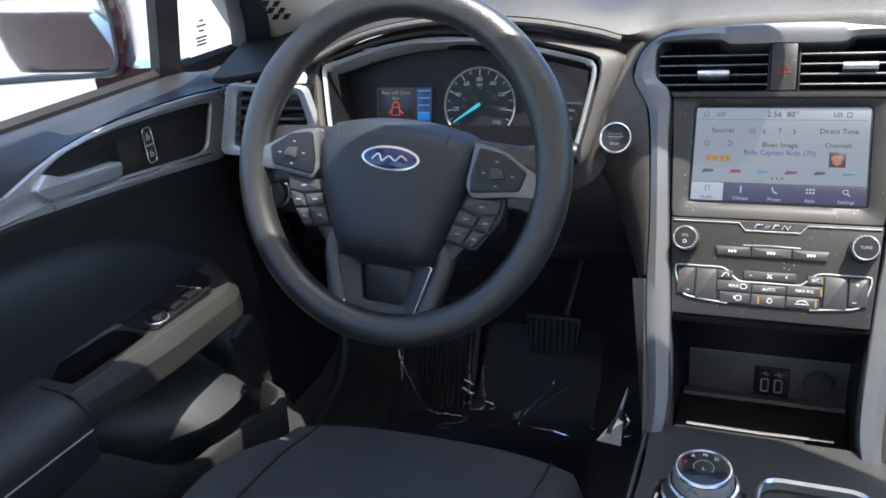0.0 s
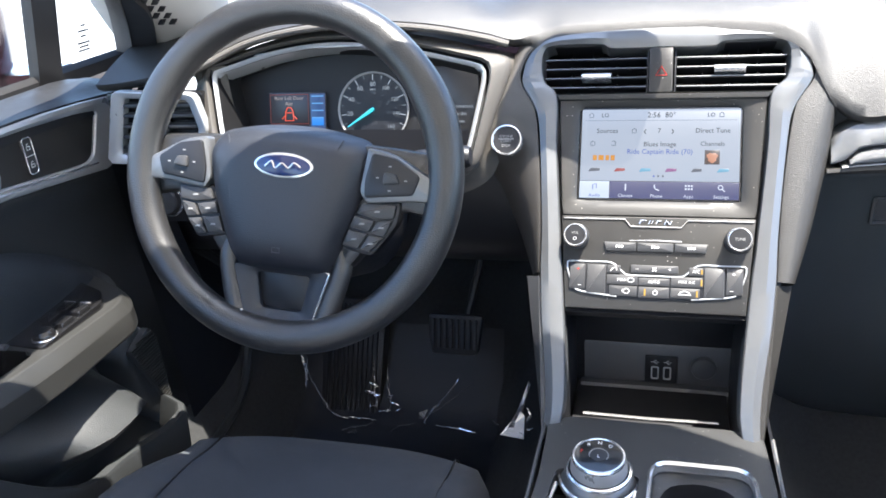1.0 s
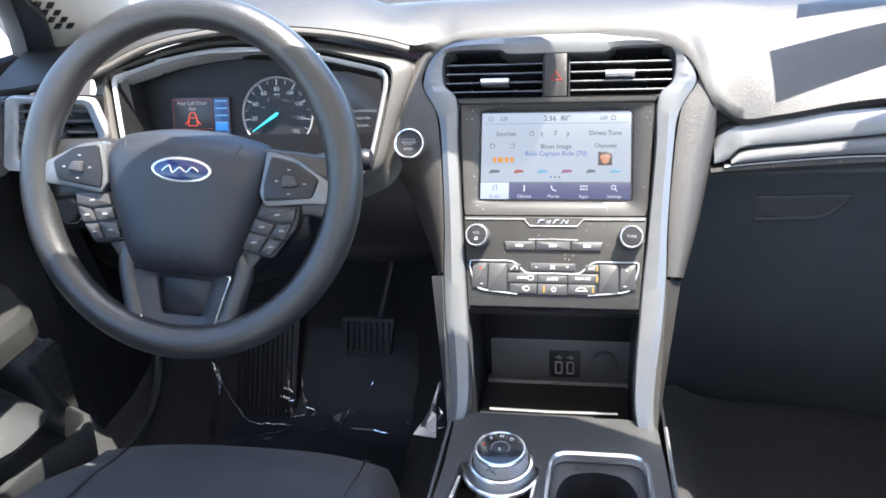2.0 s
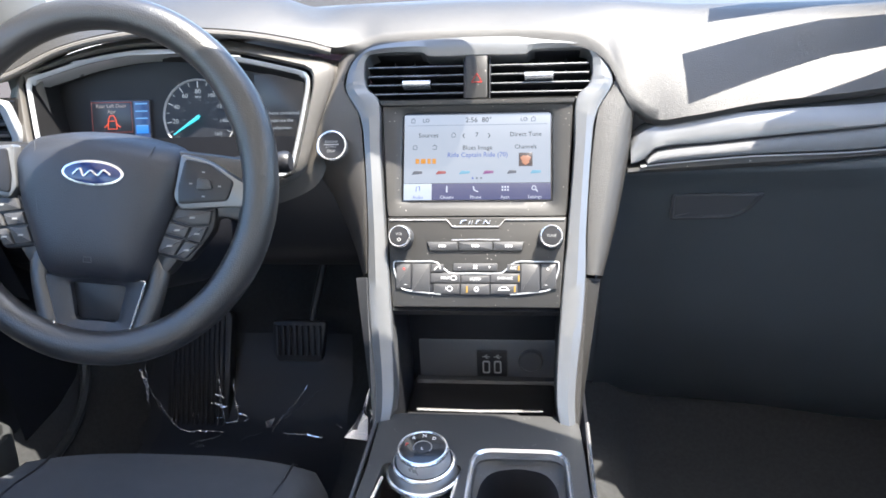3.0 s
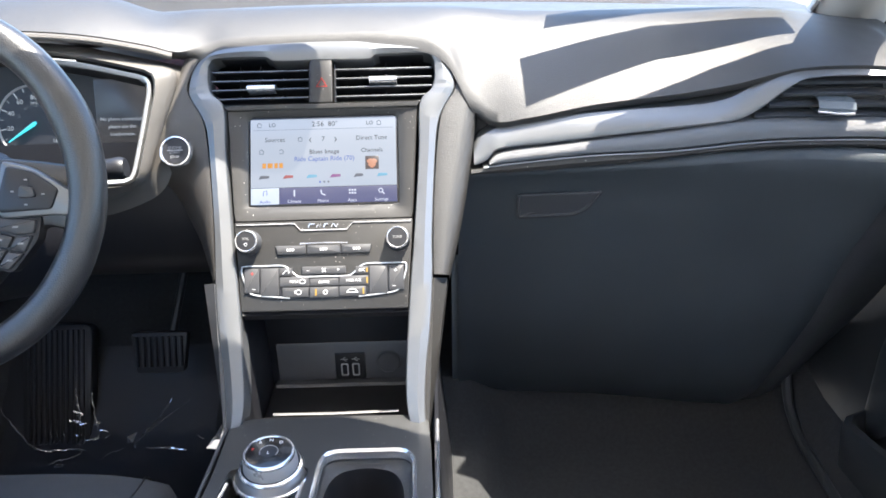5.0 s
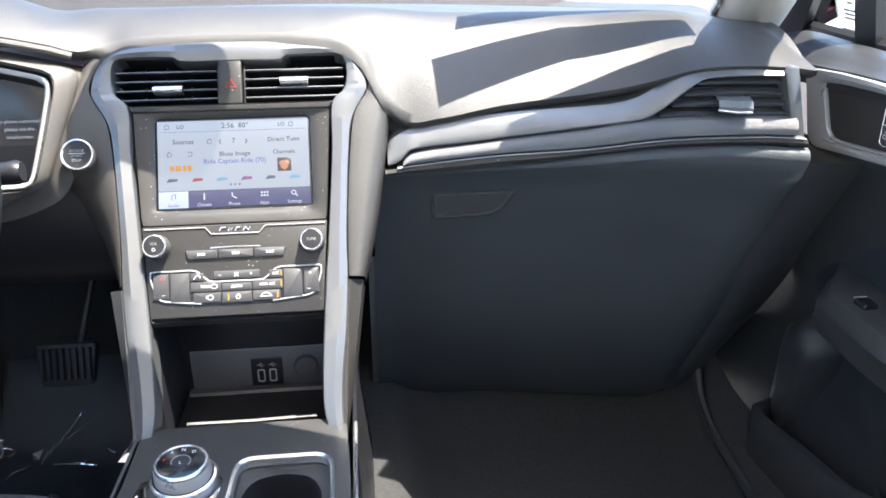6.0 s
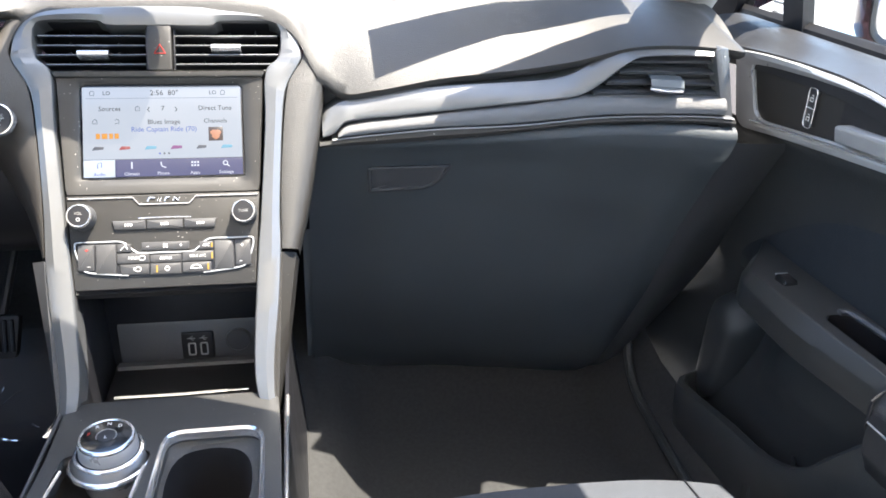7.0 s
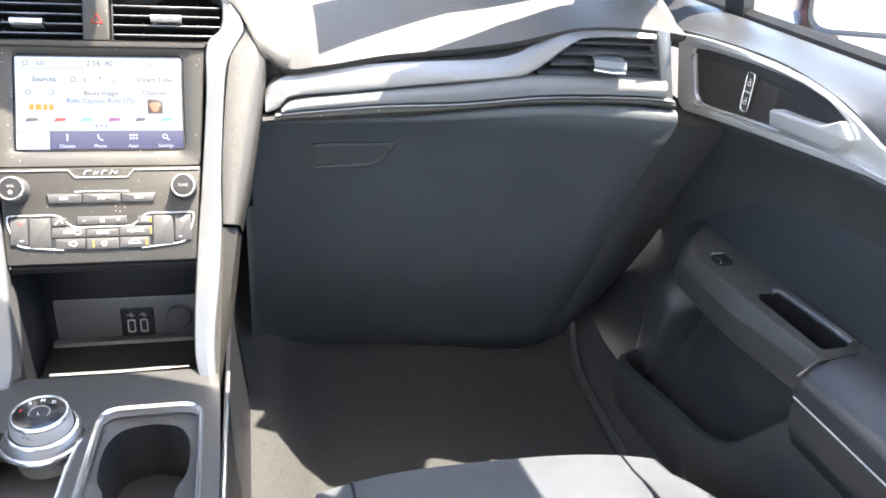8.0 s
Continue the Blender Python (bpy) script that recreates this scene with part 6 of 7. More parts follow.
    if s < 0:
        gr = part("speaker_grille", plate(rounded([(-0.101, 0.741), (-0.055, 0.757), (-0.043, 0.735), (-0.046, 0.628), (-0.052, 0.628)], 0.006), 0.0, 0.009, 0.002), CHARCOAL, door, "ribbed grey speaker grille", m=side(s))
        for k in range(25):
            z = 0.634 + 0.0047 * k
            a = -0.051 - (z - 0.630) * 0.445 + max(0.0, z - 0.742) * 3.2
            b = -0.0445 - 0.028 * max(0.0, z - 0.735) / 0.02 * 0.4
            if b - a > 0.004:
                part("rib", block(a, b, z, z + 0.0026, 0.008, 0.0115, 0.0006, 1), ARMPLASTIC, gr, m=side(s))
    # window frame
    fw = 0.0 if s < 0 else 0.035
    bar = part("window_divider", loft([[(s * (0.785 - 0.22 * (z - 1.08)), y - 0.02 * (z - 1.08), z) for y in (-0.004 + fw, 0.036 + fw)] + [(s * (0.768 - 0.22 * (z - 1.08)), y - 0.02 * (z - 1.08), z) for y in (0.038 + fw, 0.02 + fw, -0.006 + fw)] for z in (1.06, 1.2, 1.34)], closed=True, caps=True), RUBBER, door, "black window divider bar")
    wide = 0.022 if s < 0 else 0.0
    part("sail_trim", loft([[(s * (0.780 - 0.22 * (z - 1.07)), 0.20 - 0.75 * (z - 1.07), z), (s * (0.765 - 0.22 * (z - 1.07)), 0.195 - 0.75 * (z - 1.07), z), (s * (0.752 - wide - 0.22 * (z - 1.07)), 0.225 - 0.75 * (z - 1.07), z), (s * (0.735 - 2 * wide - 0.22 * (z - 1.07)), 0.27 - 0.75 * (z - 1.07), z), (s * (0.775 - 0.22 * (z - 1.07)), 0.30 - 0.75 * (z - 1.07), z)] for z in (1.05, 1.09, 1.15, 1.22, 1.32)], closed=True, caps=True), SHADE_PLASTIC, door, "black trim at the window's front corner")
    for a, b in (((-0.95, -0.004 + fw), "window_pane"), ((0.034 + fw, 0.24), "quarter_pane")):
        pane = part(b, loft([[(s * (0.777 - 0.22 * (z - 1.08)), y - (0.6 * (z - 1.08) if y > 0.1 else 0), z) for y in (a[0], a[1])] for z in (1.085, 1.30 if b == "window_pane" else 1.22)]), GLASS, door, "clear window glass")
        pane.visible_shadow = False
    q = pane
    for k, (w, z) in enumerate(((0.010, 1.135), (0.022, 1.128), (0.012, 1.121), (0.026, 1.112), (0.020, 1.107), (0.024, 1.102))):
        yy = 0.095
        m = axes((s * (0.7755 - 0.22 * (z - 1.08)), yy, z), (0, -s, 0), (0, 0, 1), (-s, 0, 0))
        part("etched_bar", plate([(-w / 2, -0.0013), (w / 2, -0.0013), (w / 2, 0.0013), (-w / 2, 0.0013)], 0, 0.0004, 0.0001), GREY_PRINT, q, "small etched marking", m=m)
    # outer body side
    part("outer_skin", loft([[(s * x, y, z) for x, z in (((0.785, 1.074), (0.83, 1.05), (0.88, 0.9), (0.90, 0.7), (0.88, 0.45), (0.86, 0.3)) if s < 0 else ((0.784, 1.070), (0.80, 1.06), (0.83, 0.95), (0.84, 0.75), (0.825, 0.55), (0.81, 0.45)))] for y in (0.45, 0.2, 0.0, -0.4, -0.9)]), MAROON, door, "dark maroon outer skin")
    if s < 0:
        door.location.z -= 0.014
    spread(door, s)
    return door


make_door(-1, "closed driver door with black panel, silver handle surround and window switches", "driver_door")
make_door(1, "closed passenger door with charcoal panel, silver handle surround and padded armrest", "passenger_door")

# ---- seats ----
def make_seat(name, cx, y0, label, wide=0.225):
    seat = thing(name, (cx, y0 - 0.25, 0.42), label, "car seat", group="front seats")
    rows = []
    n = 34
    for k in range(15):
        t = k / 14
        y = y0 - 0.50 * t
        row = []
        for j in range(n + 1):
            u = -1 + 2 * j / n
            w = wide + 0.02 * ease(t * 3)
            x = cx + u * w
            bow = 0.035 * abs(u) ** 3.0
            front = (1 - ease(t * 4)) ** 2
            z = 0.628 - 0.03 * front * 0.5 - 0.02 * t
            bol = 0.045 * ease((abs(u) - 0.58) / 0.25) * ease(t * 2.5)
            edge = 0.10 * ease((abs(u) - 0.88) / 0.12) ** 2
            row.append((x, y - bow * (1 - t), z + bol - edge))
        rows.append(row)
    skirt = [[(p[0] * 1.0, p[1] + d, p[2] - e) for p in rows[0]] for d, e in ((-0.03, 0.20), (0.004, 0.12), (0.016, 0.06), (0.018, 0.035), (0.012, 0.012))]
    cushion = part("cushion", loft(skirt + rows), CLOTH, seat, "dark cloth seat cushion", sharp=70)
    for u in (-0.70, 0.70):
        path = [(cx + u * 0.228, p[1] + 0.0005, p[2] + 0.0004) for p in [r[int(round((u + 1) / 2 * n))] for r in (skirt[1:] + rows)]]
        part("seam", tube(path, 0.0014, 5), SHADE_PLASTIC, cushion)
    part("seat_base", block(cx - 0.21, cx + 0.21, y0 - 0.50, y0 - 0.05, 0.42, 0.55, 0.02), SHADE_PLASTIC, seat, "black seat base")
    return seat


make_seat("driver_seat", -0.388, -0.095, "dark cloth driver seat with a rounded front edge", 0.212)
make_seat("passenger_seat", 0.415, -0.215, "dark grey cloth passenger seat half in the sun")

# ---- floor, footwells and the cabin shell ----
floor = thing("floor", (0, -0.5, 0.40), "dark carpeted cabin floor rising to the toe board", "floor", kind="structure")
rows = []
for k in range(30):
    y = 0.60 - 1.9 * k / 29
    z = 0.395 + (0.42 * ease((y - 0.16) / 0.42))
    row = []
    for j in range(41):
        x = -0.72 + 1.44 * j / 40
        tun = ease((0.25 - abs(x)) / 0.085)
        row.append((x, y, z + 0.10 * tun + 0.13 * ease((abs(x) - 0.64) / 0.07)))
    rows.append(row)
part("carpet", loft(rows), CARPET, floor, "dark speckled carpet", sharp=70)
for s in (-1, 1):
    # driver's panel reaches forward, its black standing in for shade on the door
    w = 0.04 if s < 0 else 0.0
    kick = loft([[(s * (0.66 + w), y, 0.36), (s * (0.67 + w), y, 0.6), (s * (0.69 + w), y, 0.8), (s * (0.70 + w), y, 0.98)] for y in ((0.5, 0.2, 0.05) if s < 0 else (0.5, 0.35, 0.26))])
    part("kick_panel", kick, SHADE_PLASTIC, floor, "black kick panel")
    part("sill_seal", tube(spline([(s * 0.688, 0.03, 0.93), (s * 0.690, 0.103, 0.806), (s * 0.690, 0.217, 0.684), (s * 0.687, 0.212, 0.558), (s * 0.68, 0.151, 0.487), (s * 0.675, 0.0, 0.47), (s * 0.67, -0.5, 0.46)], 60), 0.008, 8), DOORSKIN, floor, "rubber door seal")

# black sheet added over the carpet to darken the driver's footwell
mat_ = thing("floor_mat", (-0.38, 0.08, 0.40), "black floor mat added under the driver's pedals to darken the footwell", "floor mat")
grid_rows = []
for k in range(37):
    y = 0.33 - 0.75 * k / 36
    base = 0.395 + 0.42 * ease((y - 0.16) / 0.42)
    grid_rows.append([(-0.62 + 0.46 * j / 24, y, base + 0.05 * ease((0.24 - abs(-0.62 + 0.46 * j / 24)) / 0.10) + (0.006 if 0 < j < 24 and 0 < k < 36 else 0.0005)) for j in range(25)])
part("mat", loft(grid_rows), RUBBER, mat_, "black rubber mat")

rest_ = thing("foot_rest", (-0.515, 0.23, 0.42), "ribbed black foot rest under clear plastic", "foot rest")
FR = axes((-0.515, 0.265, 0.50), (1, 0, 0), Vector((0, 0.45, 0.89)).normalized(), Vector((0, -0.89, 0.45)).normalized())
body = part("rest_plate", plate(rounded([(-0.055, -0.12), (0.055, -0.12), (0.06, 0.11), (-0.06, 0.11)], 0.02), -0.02, 0.004, 0.004), RUBBER, rest_, m=FR)
for k in range(11):
    x = -0.045 + 0.009 * k
    part("rib", block(x - 0.0022, x + 0.0022, -0.105, 0.10, 0.002, 0.008, 0.001, 1), RUBBER, body, m=FR)
pedal = thing("brake_pedal", (-0.30, 0.19, 0.61), "ribbed black brake pedal on a steel arm", "pedal")
BP = axes((-0.301, 0.19, 0.611), (1, 0, 0), Vector((0, 0.35, 0.94)).normalized(), Vector((0, -0.94, 0.35)).normalized())
pp = part("pedal_pad", plate(rounded([(-0.038, -0.032), (0.036, -0.032), (0.045, 0.032), (-0.044, 0.032)], 0.008), -0.012, 0.003, 0.003), RUBBER, pedal, "rubber pad", m=BP)
for k in range(8):
    x = -0.034 + 0.0097 * k
    part("rib", block(x - 0.0026, x + 0.0026, -0.022, 0.026, 0.001, 0.008, 0.0015, 1), RUBBER, pp, m=BP)
part("pedal_arm", tube([(-0.285, 0.21, 0.63), (-0.26, 0.26, 0.74), (-0.25, 0.32, 0.84)], 0.0065, 8), RUBBER, pedal, "arm")

# crumpled clear film over the driver's mat
film = thing("plastic_film", (-0.34, 0.10, 0.44), "crumpled clear plastic film lying over the driver footwell", "plastic film")


def film_z(y):
    return 0.403 + 0.42 * ease((y - 0.16) / 0.42)


rows = []
for k in range(15):
    t = k / 14
    row = []
    for j in range(23):
        p = Vector((j * 0.71, k * 0.83, 0.3))
        x = -0.58 + 0.40 * j / 22 + 0.012 * noise.noise(p * 1.9)
        y = 0.225 - 0.28 * t + 0.012 * noise.noise(p * 1.7 + Vector((9, 0, 0)))
        row.append((x, y, film_z(y) + 0.010 * abs(noise.noise(p))))
    rows.append(row)
sheet_ = part("film", loft(rows), FILM, film, "thin wrinkled film", sharp=4)
sheet_.visible_shadow = False
# folds of the film, coloured white to paint the glints on them
rng = random.Random(5)


def crease(pts, r, n=24, shake=0.0015):
    run = [p + Vector((rng.uniform(-shake, shake), 0, rng.uniform(-shake, shake))) for p in spline(pts, n)]
    part("crease", tube(run, [1.05 * r * (0.25 + 0.75 * math.sin(math.pi * (k + 0.5) / n)) * rng.uniform(0.6, 1.2) for k in range(n)], 5), FILM_GLINT, film, "fold of the film with its glint painted white")


def flap(pts):
    bm = bmesh.new()
    bm.faces.new([bm.verts.new((x, y + rng.uniform(-0.008, 0.004), z)) for x, y, z in pts])
    bmesh.ops.triangulate(bm, faces=bm.faces[:])
    bmesh.ops.solidify(bm, geom=bm.faces[:], thickness=0.0006)
    part("fold", bm, FILM_GLINT, film, "folded flap of the film with its highlight painted white", sharp=5)


crease([(-0.525, 0.12, 0.612), (-0.535, 0.131, 0.573), (-0.538, 0.142, 0.541), (-0.525, 0.153, 0.485), (-0.512, 0.164, 0.453), (-0.481, 0.175, 0.443), (-0.453, 0.185, 0.434)], 0.0014, 40)
crease([(-0.537, 0.12, 0.598), (-0.538, 0.13, 0.564), (-0.547, 0.14, 0.522)], 0.0026, 24)
crease([(-0.443, 0.185, 0.554), (-0.445, 0.185, 0.505), (-0.449, 0.185, 0.448)], 0.0016, 24)
crease([(-0.419, 0.185, 0.546), (-0.422, 0.185, 0.494), (-0.423, 0.185, 0.463), (-0.434, 0.185, 0.451)], 0.0015, 24)
crease([(-0.455, 0.185, 0.51), (-0.44, 0.185, 0.504)], 0.0024, 8)
crease([(-0.465, 0.185, 0.494), (-0.447, 0.185, 0.489)], 0.0026, 8)
crease([(-0.45, 0.185, 0.484), (-0.437, 0.185, 0.488)], 0.0018, 8)
crease([(-0.424, 0.185, 0.484), (-0.416, 0.185, 0.49)], 0.002, 8)
crease([(-0.46, 0.185, 0.463), (-0.446, 0.185, 0.466)], 0.0014, 8)
crease([(-0.419, 0.185, 0.474), (-0.406, 0.185, 0.467)], 0.0018, 8)
crease([(-0.445, 0.185, 0.453), (-0.424, 0.185, 0.458)], 0.001, 8)
crease([(-0.414, 0.185, 0.458), (-0.403, 0.185, 0.465)], 0.0012, 8)
crease([(-0.499, 0.185, 0.474), (-0.5, 0.185, 0.455)], 0.0008, 8, 0.0005)
crease([(-0.49, 0.185, 0.474), (-0.491, 0.185, 0.455)], 0.0008, 8, 0.0005)
crease([(-0.479, 0.185, 0.474), (-0.48, 0.185, 0.455)], 0.0008, 8, 0.0005)
crease([(-0.315, 0.241, 0.495), (-0.332, 0.217, 0.475), (-0.352, 0.193, 0.458), (-0.358, 0.169, 0.459), (-0.351, 0.145, 0.466)], 0.0016, 30)
crease([(-0.288, 0.241, 0.489), (-0.312, 0.193, 0.489), (-0.343, 0.145, 0.484)], 0.0007, 24)
crease([(-0.37, 0.15, 0.462), (-0.406, 0.165, 0.44), (-0.427, 0.18, 0.416)], 0.0008, 24)
crease([(-0.453, 0.185, 0.434), (-0.476, 0.185, 0.42), (-0.507, 0.185, 0.412), (-0.533, 0.185, 0.391)], 0.0009, 24)
flap([(-0.5, 0.185, 0.414), (-0.488, 0.185, 0.409), (-0.511, 0.185, 0.385), (-0.523, 0.185, 0.385)])
flap([(-0.36, 0.15, 0.487), (-0.345, 0.15, 0.492), (-0.352, 0.15, 0.478), (-0.362, 0.15, 0.474)])
flap([(-0.172, 0.104, 0.591), (-0.167, 0.096, 0.592), (-0.181, 0.087, 0.556), (-0.187, 0.079, 0.553)])
flap([(-0.174, 0.094, 0.577), (-0.178, 0.082, 0.55), (-0.181, 0.071, 0.535), (-0.196, 0.059, 0.544)])
flap([(-0.183, 0.079, 0.557), (-0.174, 0.071, 0.553), (-0.174, 0.062, 0.525), (-0.207, 0.054, 0.532)])
crease([(-0.171, 0.079, 0.564), (-0.165, 0.074, 0.555), (-0.17, 0.069, 0.547)], 0.002, 10)
crease([(-0.201, 0.059, 0.54), (-0.192, 0.059, 0.544)], 0.0009, 8)
crease([(-0.183, 0.059, 0.536), (-0.172, 0.059, 0.532)], 0.0009, 8)
crease([(-0.21, 0.059, 0.545), (-0.217, 0.059, 0.55)], 0.0009, 8)
crease([(-0.169, 0.059, 0.54), (-0.16, 0.059, 0.545)], 0.0009, 8)
crease([(-0.332, 0.14, 0.47), (-0.294, 0.13, 0.476), (-0.262, 0.12, 0.479)], 0.002, 20, 0.001)

# roof, pillars, glass
shell = thing("cabin_shell", (0, -0.6, 1.4), "pale cloth roof lining and pillars of the cabin", "car body", kind="structure")
ROOF_Y, ROOF_Z = -0.14, 1.385


def header(x):
    """Front edge of the roof, unseen: bowed across the car, its corners set to shape the sunlight."""
    return ROOF_Y - 0.87 * x * x + (0.2 * ease((x - 0.46) / 0.06) if x > 0 else 0.3 * ease((-x - 0.500) / 0.035)), ROOF_Z - 0.09 * x * x


rows = []
for k in range(11):
    t = k / 10
    row = []
    for j in range(67):
        x = -0.66 + 1.32 * j / 66
        y, z = header(x)
        row.append((x, y * (1 - t) - 1.95 * t, z + 0.045 * math.sin(math.pi * min(1, t * 0.9)) - 0.1 * t * t))
    rows.append(row)
bm = loft(rows)
bmesh.ops.solidify(bm, geom=bm.faces[:], thickness=0.03)
part("roof_lining", bm, STONE, shell, "pale cloth roof lining")
for s in (-1, 1):
    hy, hz = header(0.6)
    # driver's pillar is moved inward and thickened to widen the shade it casts
    q = 0.03 if s < 0 else 0.0
    path = spline([(s * 0.735, 0.36, 1.03), (s * 0.715, 0.24, 1.115), (s * 0.675 + q, 0.10, 1.20), (s * 0.635 + q, -0.02, 1.28), (s * 0.60 + 0.8 * q, -0.25, 1.36)], 24)
    pil = part("a_pillar", tube(path, [0.052 - 0.012 * k / 23 + (0.045 * ease(k / 9) * (1 - ease((k - 18) / 6)) if s < 0 else 0.0) for k in range(24)], 14), STONE, shell, "pale cloth-covered windscreen pillar")
    for r in range(3 if s > 0 else 4):
        for c in range(2):
            if s > 0:
                at, u, v = Vector((0.672 - 0.006 * r, 0.28 - 0.028 * r - 0.008 * c, 1.085 + 0.020 * r + 0.012 * c)), Vector((0, 0.8, -0.6)), Vector((0.5, 0.5, 0.7))
            else:
                u, v = Vector((0.0080, 0.0125, -0.002)), Vector((-0.0040, 0.0157, -0.0103))
                at = Vector((-0.6035, 0.012, 1.157)) + v * r + u * c
            u.normalize()
            w = u.cross(v).normalized()
            w = w if w.y < 0 else -w
            q_ = 1.0 if s > 0 else 0.62
            part("pillar_slot", block(-0.006 * q_ * 1.1, 0.006 * q_ * 1.1, -0.010 * q_, 0.010 * q_, -0.004, 0.001, 0.001), GREY_PRINT if s > 0 else RUBBER, pil, m=axes(at, u, w.cross(u), w))
    if s < 0:   # pale edge and black gap between the quarter glass and the pillar's cover
        left = spline([(-0.620, -0.037, 1.173), (-0.637, -0.015, 1.163), (-0.660, 0.018, 1.146), (-0.707, 0.081, 1.116), (-0.782, 0.179, 1.070)], 14)
        mid = spline([(-0.611, -0.023, 1.171), (-0.620, -0.010, 1.1615), (-0.636, 0.014, 1.1455), (-0.663, 0.054, 1.119), (-0.704, 0.108, 1.082)], 14)
        inner = spline([(-0.595, -0.022, 1.170), (-0.6025, -0.005, 1.158), (-0.607, 0.0195, 1.142), (-0.626, 0.054, 1.119), (-0.667, 0.110, 1.081)], 14)
        back = Vector((0.0, 0.012, 0.018))
        part("pillar_edge", loft([[a + back, a, a.lerp(b, 0.5) - back * 0.1, b, b + back] for a, b in zip(left, mid)], caps=True), PERFORATED, shell, "grey edge beside the quarter glass")
        part("pillar_gap", loft([[a + back, a + back * 0.1, b + back * 0.05, b + back] for a, b in zip(mid, inner)], caps=True), RUBBER, shell, "black gap beside the pillar cover")
    rows = [[(s * x, y, z) for x, z in ((0.74, 0.45), (0.77, 1.08), (0.62, 1.36), (0.60, 1.36), (0.73, 1.08), (0.70, 0.45))] for y in (-0.98, -1.10)]
    part("b_pillar", loft(rows, closed=True, caps=True), STONE, shell, "door pillar")
    part("roof_rail", tube([(s * (0.635 if s > 0 else 0.652), -0.23, 1.355), (s * 0.645, -0.5, hz + 0.02), (s * 0.64, -1.0, hz + 0.02), (s * 0.60, -1.9, hz - 0.05)], 0.036, 8), STONE, shell, "roof rail")
    if s > 0:   # on the driver's side the rear door stands open
        part("rear_side", loft([[(s * 0.74, y, 0.4), (s * 0.80, y, 0.8), (s * 0.78, y, 1.09)] for y in (-1.1, -2.0)]), MAROON, shell, "rear body side")
part("rear_seat", loft([[(x, y, z) for x in (-0.70, 0.70)] for y, z in ((-1.25, 0.60), (-1.7, 0.62), (-1.95, 1.15), (-2.3, 1.14))]), CLOTH, shell, "rear bench")
ws = part("windscreen", loft([[(x, 0.50 - 0.45 * x * x, 1.085), (x, 0.27 - 0.37 * x * x, 1.24 - 0.05 * x * x), (x, header(x)[0], header(x)[1] + 0.01)] for x in [-0.68 + 1.36 * k / 16 for k in range(17)]]), GLASS, shell, "clear windscreen")
ws.visible_shadow = False
part("cowl", loft([[(x, 0.48 - 0.42 * x * x, 1.07), (x, 0.56 - 0.3 * x * x, 1.07), (x, 0.62, 0.98)] for x in [-0.7 + 1.4 * k / 12 for k in range(13)]]), SHADE_PLASTIC, shell, "black cowl")
part("bonnet", loft([[(x, y, z - 0.12 * x * x) for x in [-0.8 + 1.6 * k / 12 for k in range(13)]] for y, z in ((0.56, 1.04), (0.9, 1.01), (1.4, 0.92), (1.7, 0.8), (1.75, 0.5))]), MAROON, shell, "dark maroon bonnet")

# unseen rear-view mirror, and strips on the windscreen's passenger side, added above the view to cast shadows
rvm = thing("rear_view_mirror", (-0.04, 0.03, 1.28), "black rear-view mirror, unseen, sized to shade the left vent", "mirror")
RV = axes((-0.014, 0.036, 1.275), (1, 0, 0), (0, 0.5, 0.866), (0, -0.866, 0.5))
ro = rounded([(-0.083, -0.03), (0.083, -0.03), (0.083, 0.032), (-0.083, 0.032)], 0.02)
part("mirror_body", loft([[(p.x * w, p.y * w, z) for p in ro] for z, w in ((0.035, 0.97), (0.03, 1.0), (-0.015, 0.95), (-0.03, 0.7))], closed=True, caps=True), SHADE_PLASTIC, rvm, "black housing", m=RV)
part("mirror_stem", tube([(-0.036, 0.04, 1.285), (-0.036, 0.05, 1.30), (-0.036, 0.055, 1.31)], 0.012, 8), SHADE_PLASTIC, rvm)


def on_screen(x, y, z):
    """The place on the windscreen from which the sun's ray reaches the given place."""
    d = 0.0
    for _ in range(400):
        p = Vector((x, y, z)) + SUN * d
        hy, hz = header(p.x)
        by = 0.50 - 0.45 * p.x * p.x
        f = (by - p.y) / (by - hy)
        if p.z >= 1.085 + (hz - 1.085) * f:
            return p - SUN * 0.012
        d += 0.002
    return p


# added strips, laid out from the dash shadows they have to cast
for corners in (((0.235, 0.085, 1.061), (0.24, 0.044, 1.013), (0.40, 0.068, 1.068), (0.56, 0.068, 1.095), (0.56, 0.115, 1.105), (0.40, 0.115, 1.095)),
                ((0.276, 0.144, 1.110), (0.270, 0.118, 1.098), (0.42, 0.145, 1.104), (0.60, 0.16, 1.105), (0.60, 0.22, 1.105), (0.42, 0.19, 1.108)),
                ((0.33, 0.030, 1.016), (0.30, -0.02, 1.0), (0.58, -0.10, 1.07), (0.58, 0.05, 1.09), (0.46, 0.046, 1.06))):
    pts = [on_screen(*c) for c in corners]
    bm = bmesh.new()
    bm.faces.new([bm.verts.new(p) for p in pts])
    bmesh.ops.solidify(bm, geom=bm.faces[:], thickness=0.001)
    strip_ob = part("shadow_strip", bm, WHITE_PRINT)
    tagged(strip_ob, "unseen white strip added inside the windscreen to cast a dash shadow", "paper strip", "windscreen strips")

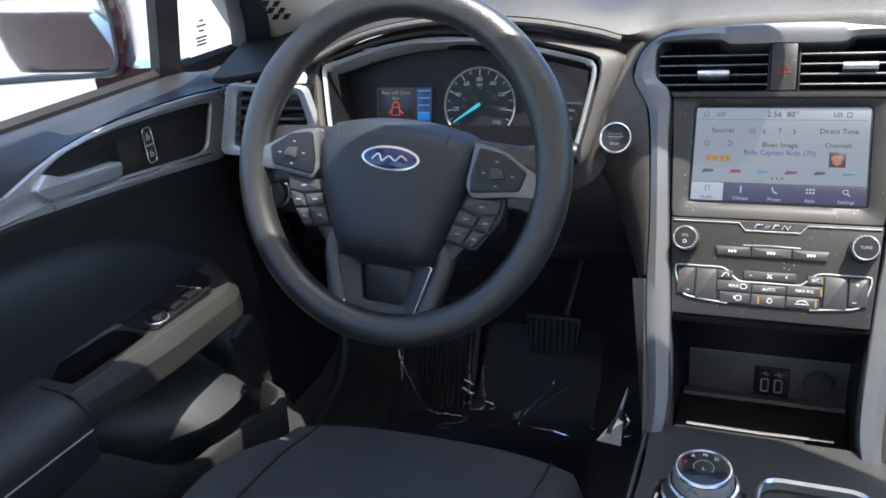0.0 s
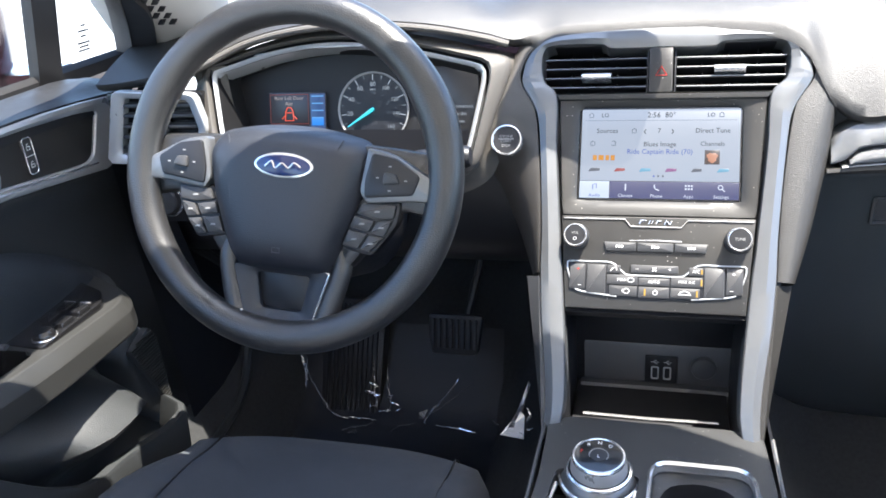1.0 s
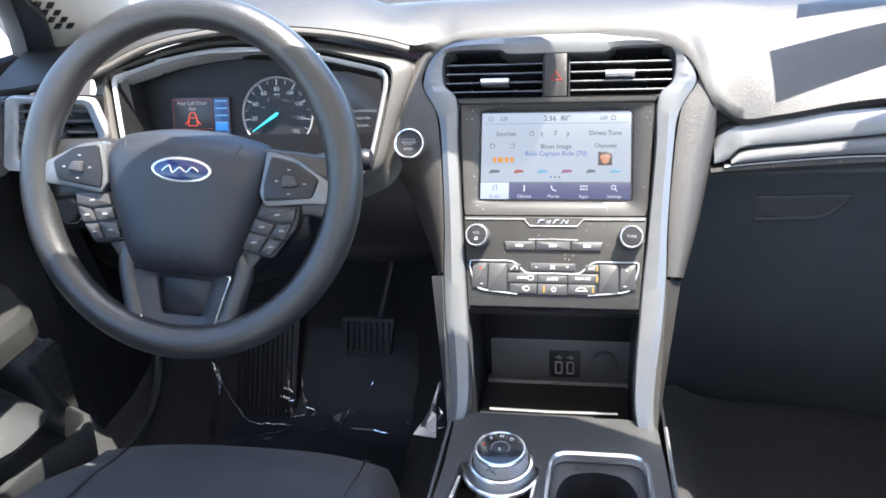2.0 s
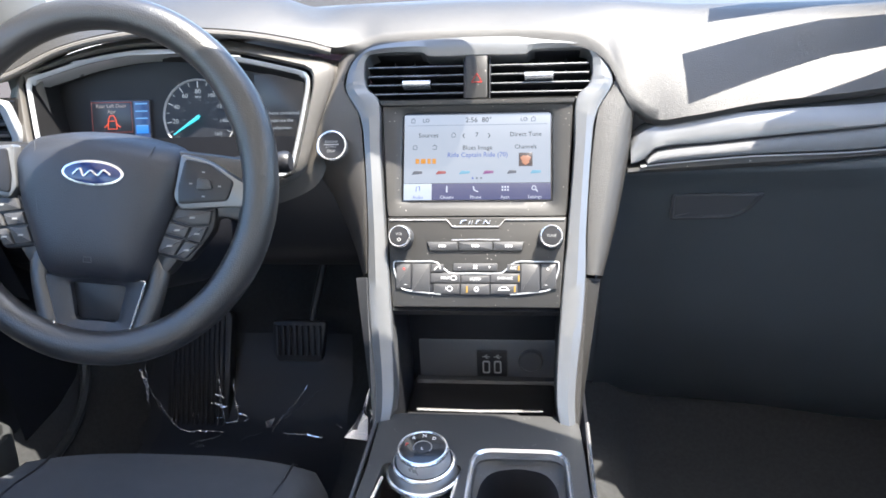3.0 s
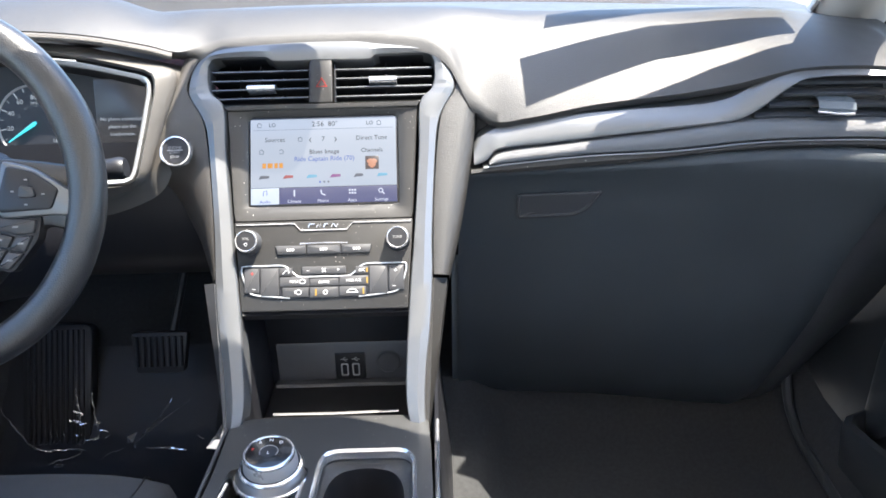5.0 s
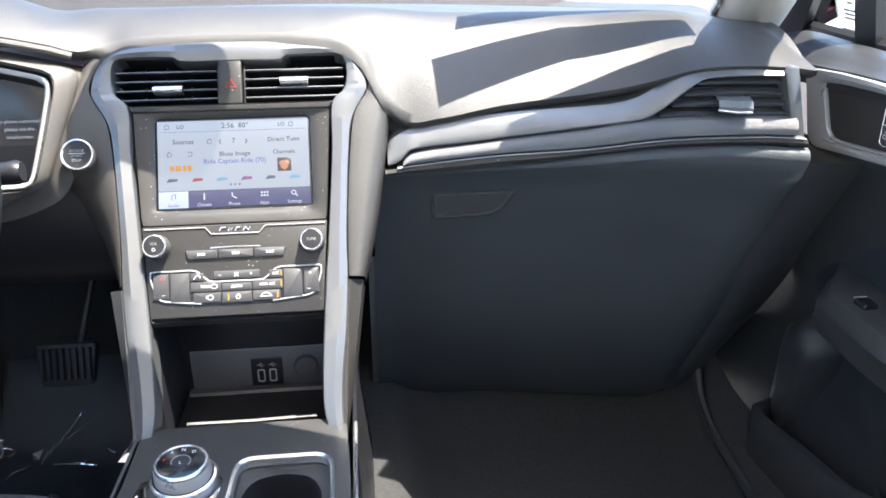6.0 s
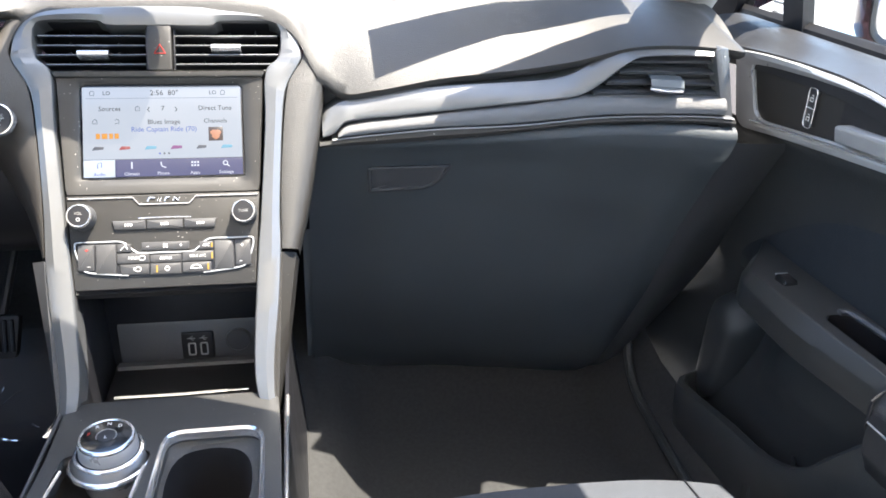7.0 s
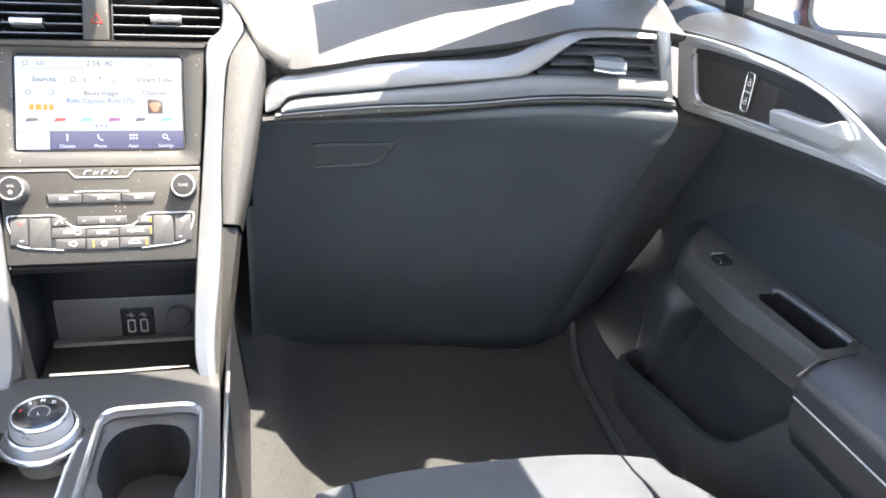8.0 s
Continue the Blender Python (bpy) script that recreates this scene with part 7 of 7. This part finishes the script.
# ---- door mirrors ----
def make_mirror(s):
    mir_ = thing("door_mirror", (s * 0.88, 0.05, 1.08), "dark maroon door mirror with a black-edged glass", "door mirror", group="door mirrors")
    nn = Vector((-s * 0.245, -0.95, -0.03)).normalized()
    xx = Vector((0, 0, 1)).cross(nn).normalized() * -1
    xx = xx if xx.x > 0 else -xx
    MM = axes((s * 0.955, -0.02, 1.132), xx, nn.cross(xx), nn)
    o = rounded([(-0.115, -0.068), (0.115, -0.068), (0.125, 0.03), (0.10, 0.085), (-0.10, 0.085), (-0.125, 0.03)], 0.03, 6)
    rows = []
    for z, w in ((0.004, 1.0), (0.0, 1.04), (-0.02, 1.07), (-0.06, 0.98), (-0.09, 0.75), (-0.10, 0.4)):
        rows.append([(p.x * w, p.y * w, z) for p in o])
    part("housing", loft(rows, closed=True, caps=False), MAROON, mir_, "maroon painted housing", m=MM)
    part("mirror_rim", collar([(p.x, p.y) for p in o], [(p.x * 0.93, p.y * 0.91) for p in o], (0, 0), 80, 0.006, 0.003, 0.012), SHADE_PLASTIC, mir_, "black rim", m=MM)
    part("mirror_glass", plate([(p.x * 0.93, p.y * 0.91) for p in o], -0.004, 0.001, 0.0004), MIRROR, mir_, "mirror glass", m=MM)
    part("mirror_foot", loft([[(s * 0.80, y, z) for y, z in ((0.03, 1.04), (0.10, 1.04), (0.10, 1.07), (0.03, 1.07))], [(s * 0.90, y, z) for y, z in ((0.01, 1.04), (0.08, 1.04), (0.08, 1.07), (0.01, 1.07))]], closed=True, caps=True), MAROON, mir_)
    if s > 0:
        g = MM @ Matrix.Translation((-0.03, -0.030, 0.0014))
        lettering("OBJECTS IN MIRROR ARE", 0.008, GREY_PRINT, mir_, g @ Matrix.Translation((0.02, 0.012, 0)))
        lettering("CLOSER THAN THEY APPEAR", 0.008, GREY_PRINT, mir_, g @ Matrix.Translation((0.02, 0, 0)))
    return mir_


for s in (-1, 1):
    spread(make_mirror(s), s)

# ---- rear door standing open, seen in the driver's mirror ----
rear = thing("rear_door", (-0.9, -1.3, 0.6), "open dark maroon rear door seen in the mirror", "car door")
RD = axes((-0.83, -1.06, 0), Vector((-0.88, -0.47, 0)), (0, 0, 1), Vector((-0.47, 0.88, 0)))
part("door_skin", loft([[(x, z, 0.05 * math.sin(2.4 * (z - 0.35)) + 0.02) for z in (0.06, 0.2, 0.35, 0.5, 0.68, 0.72, 0.85, 0.98, 1.03)] for x in (-0.35, 0.0, 0.3, 0.7, 0.95, 1.45)]), MAROON, rear, "maroon door skin", m=RD)

# ---- outside ----
ground = part("ground", loft([[(x, y, 0.0) for x in (-600, -30, -6, 6, 30, 600)] for y in (-600, -30, -6, 6, 30, 600)]), CONCRETE)
tagged(ground, "sunlit pale concrete lot reaching the horizon", "ground", kind="structure")
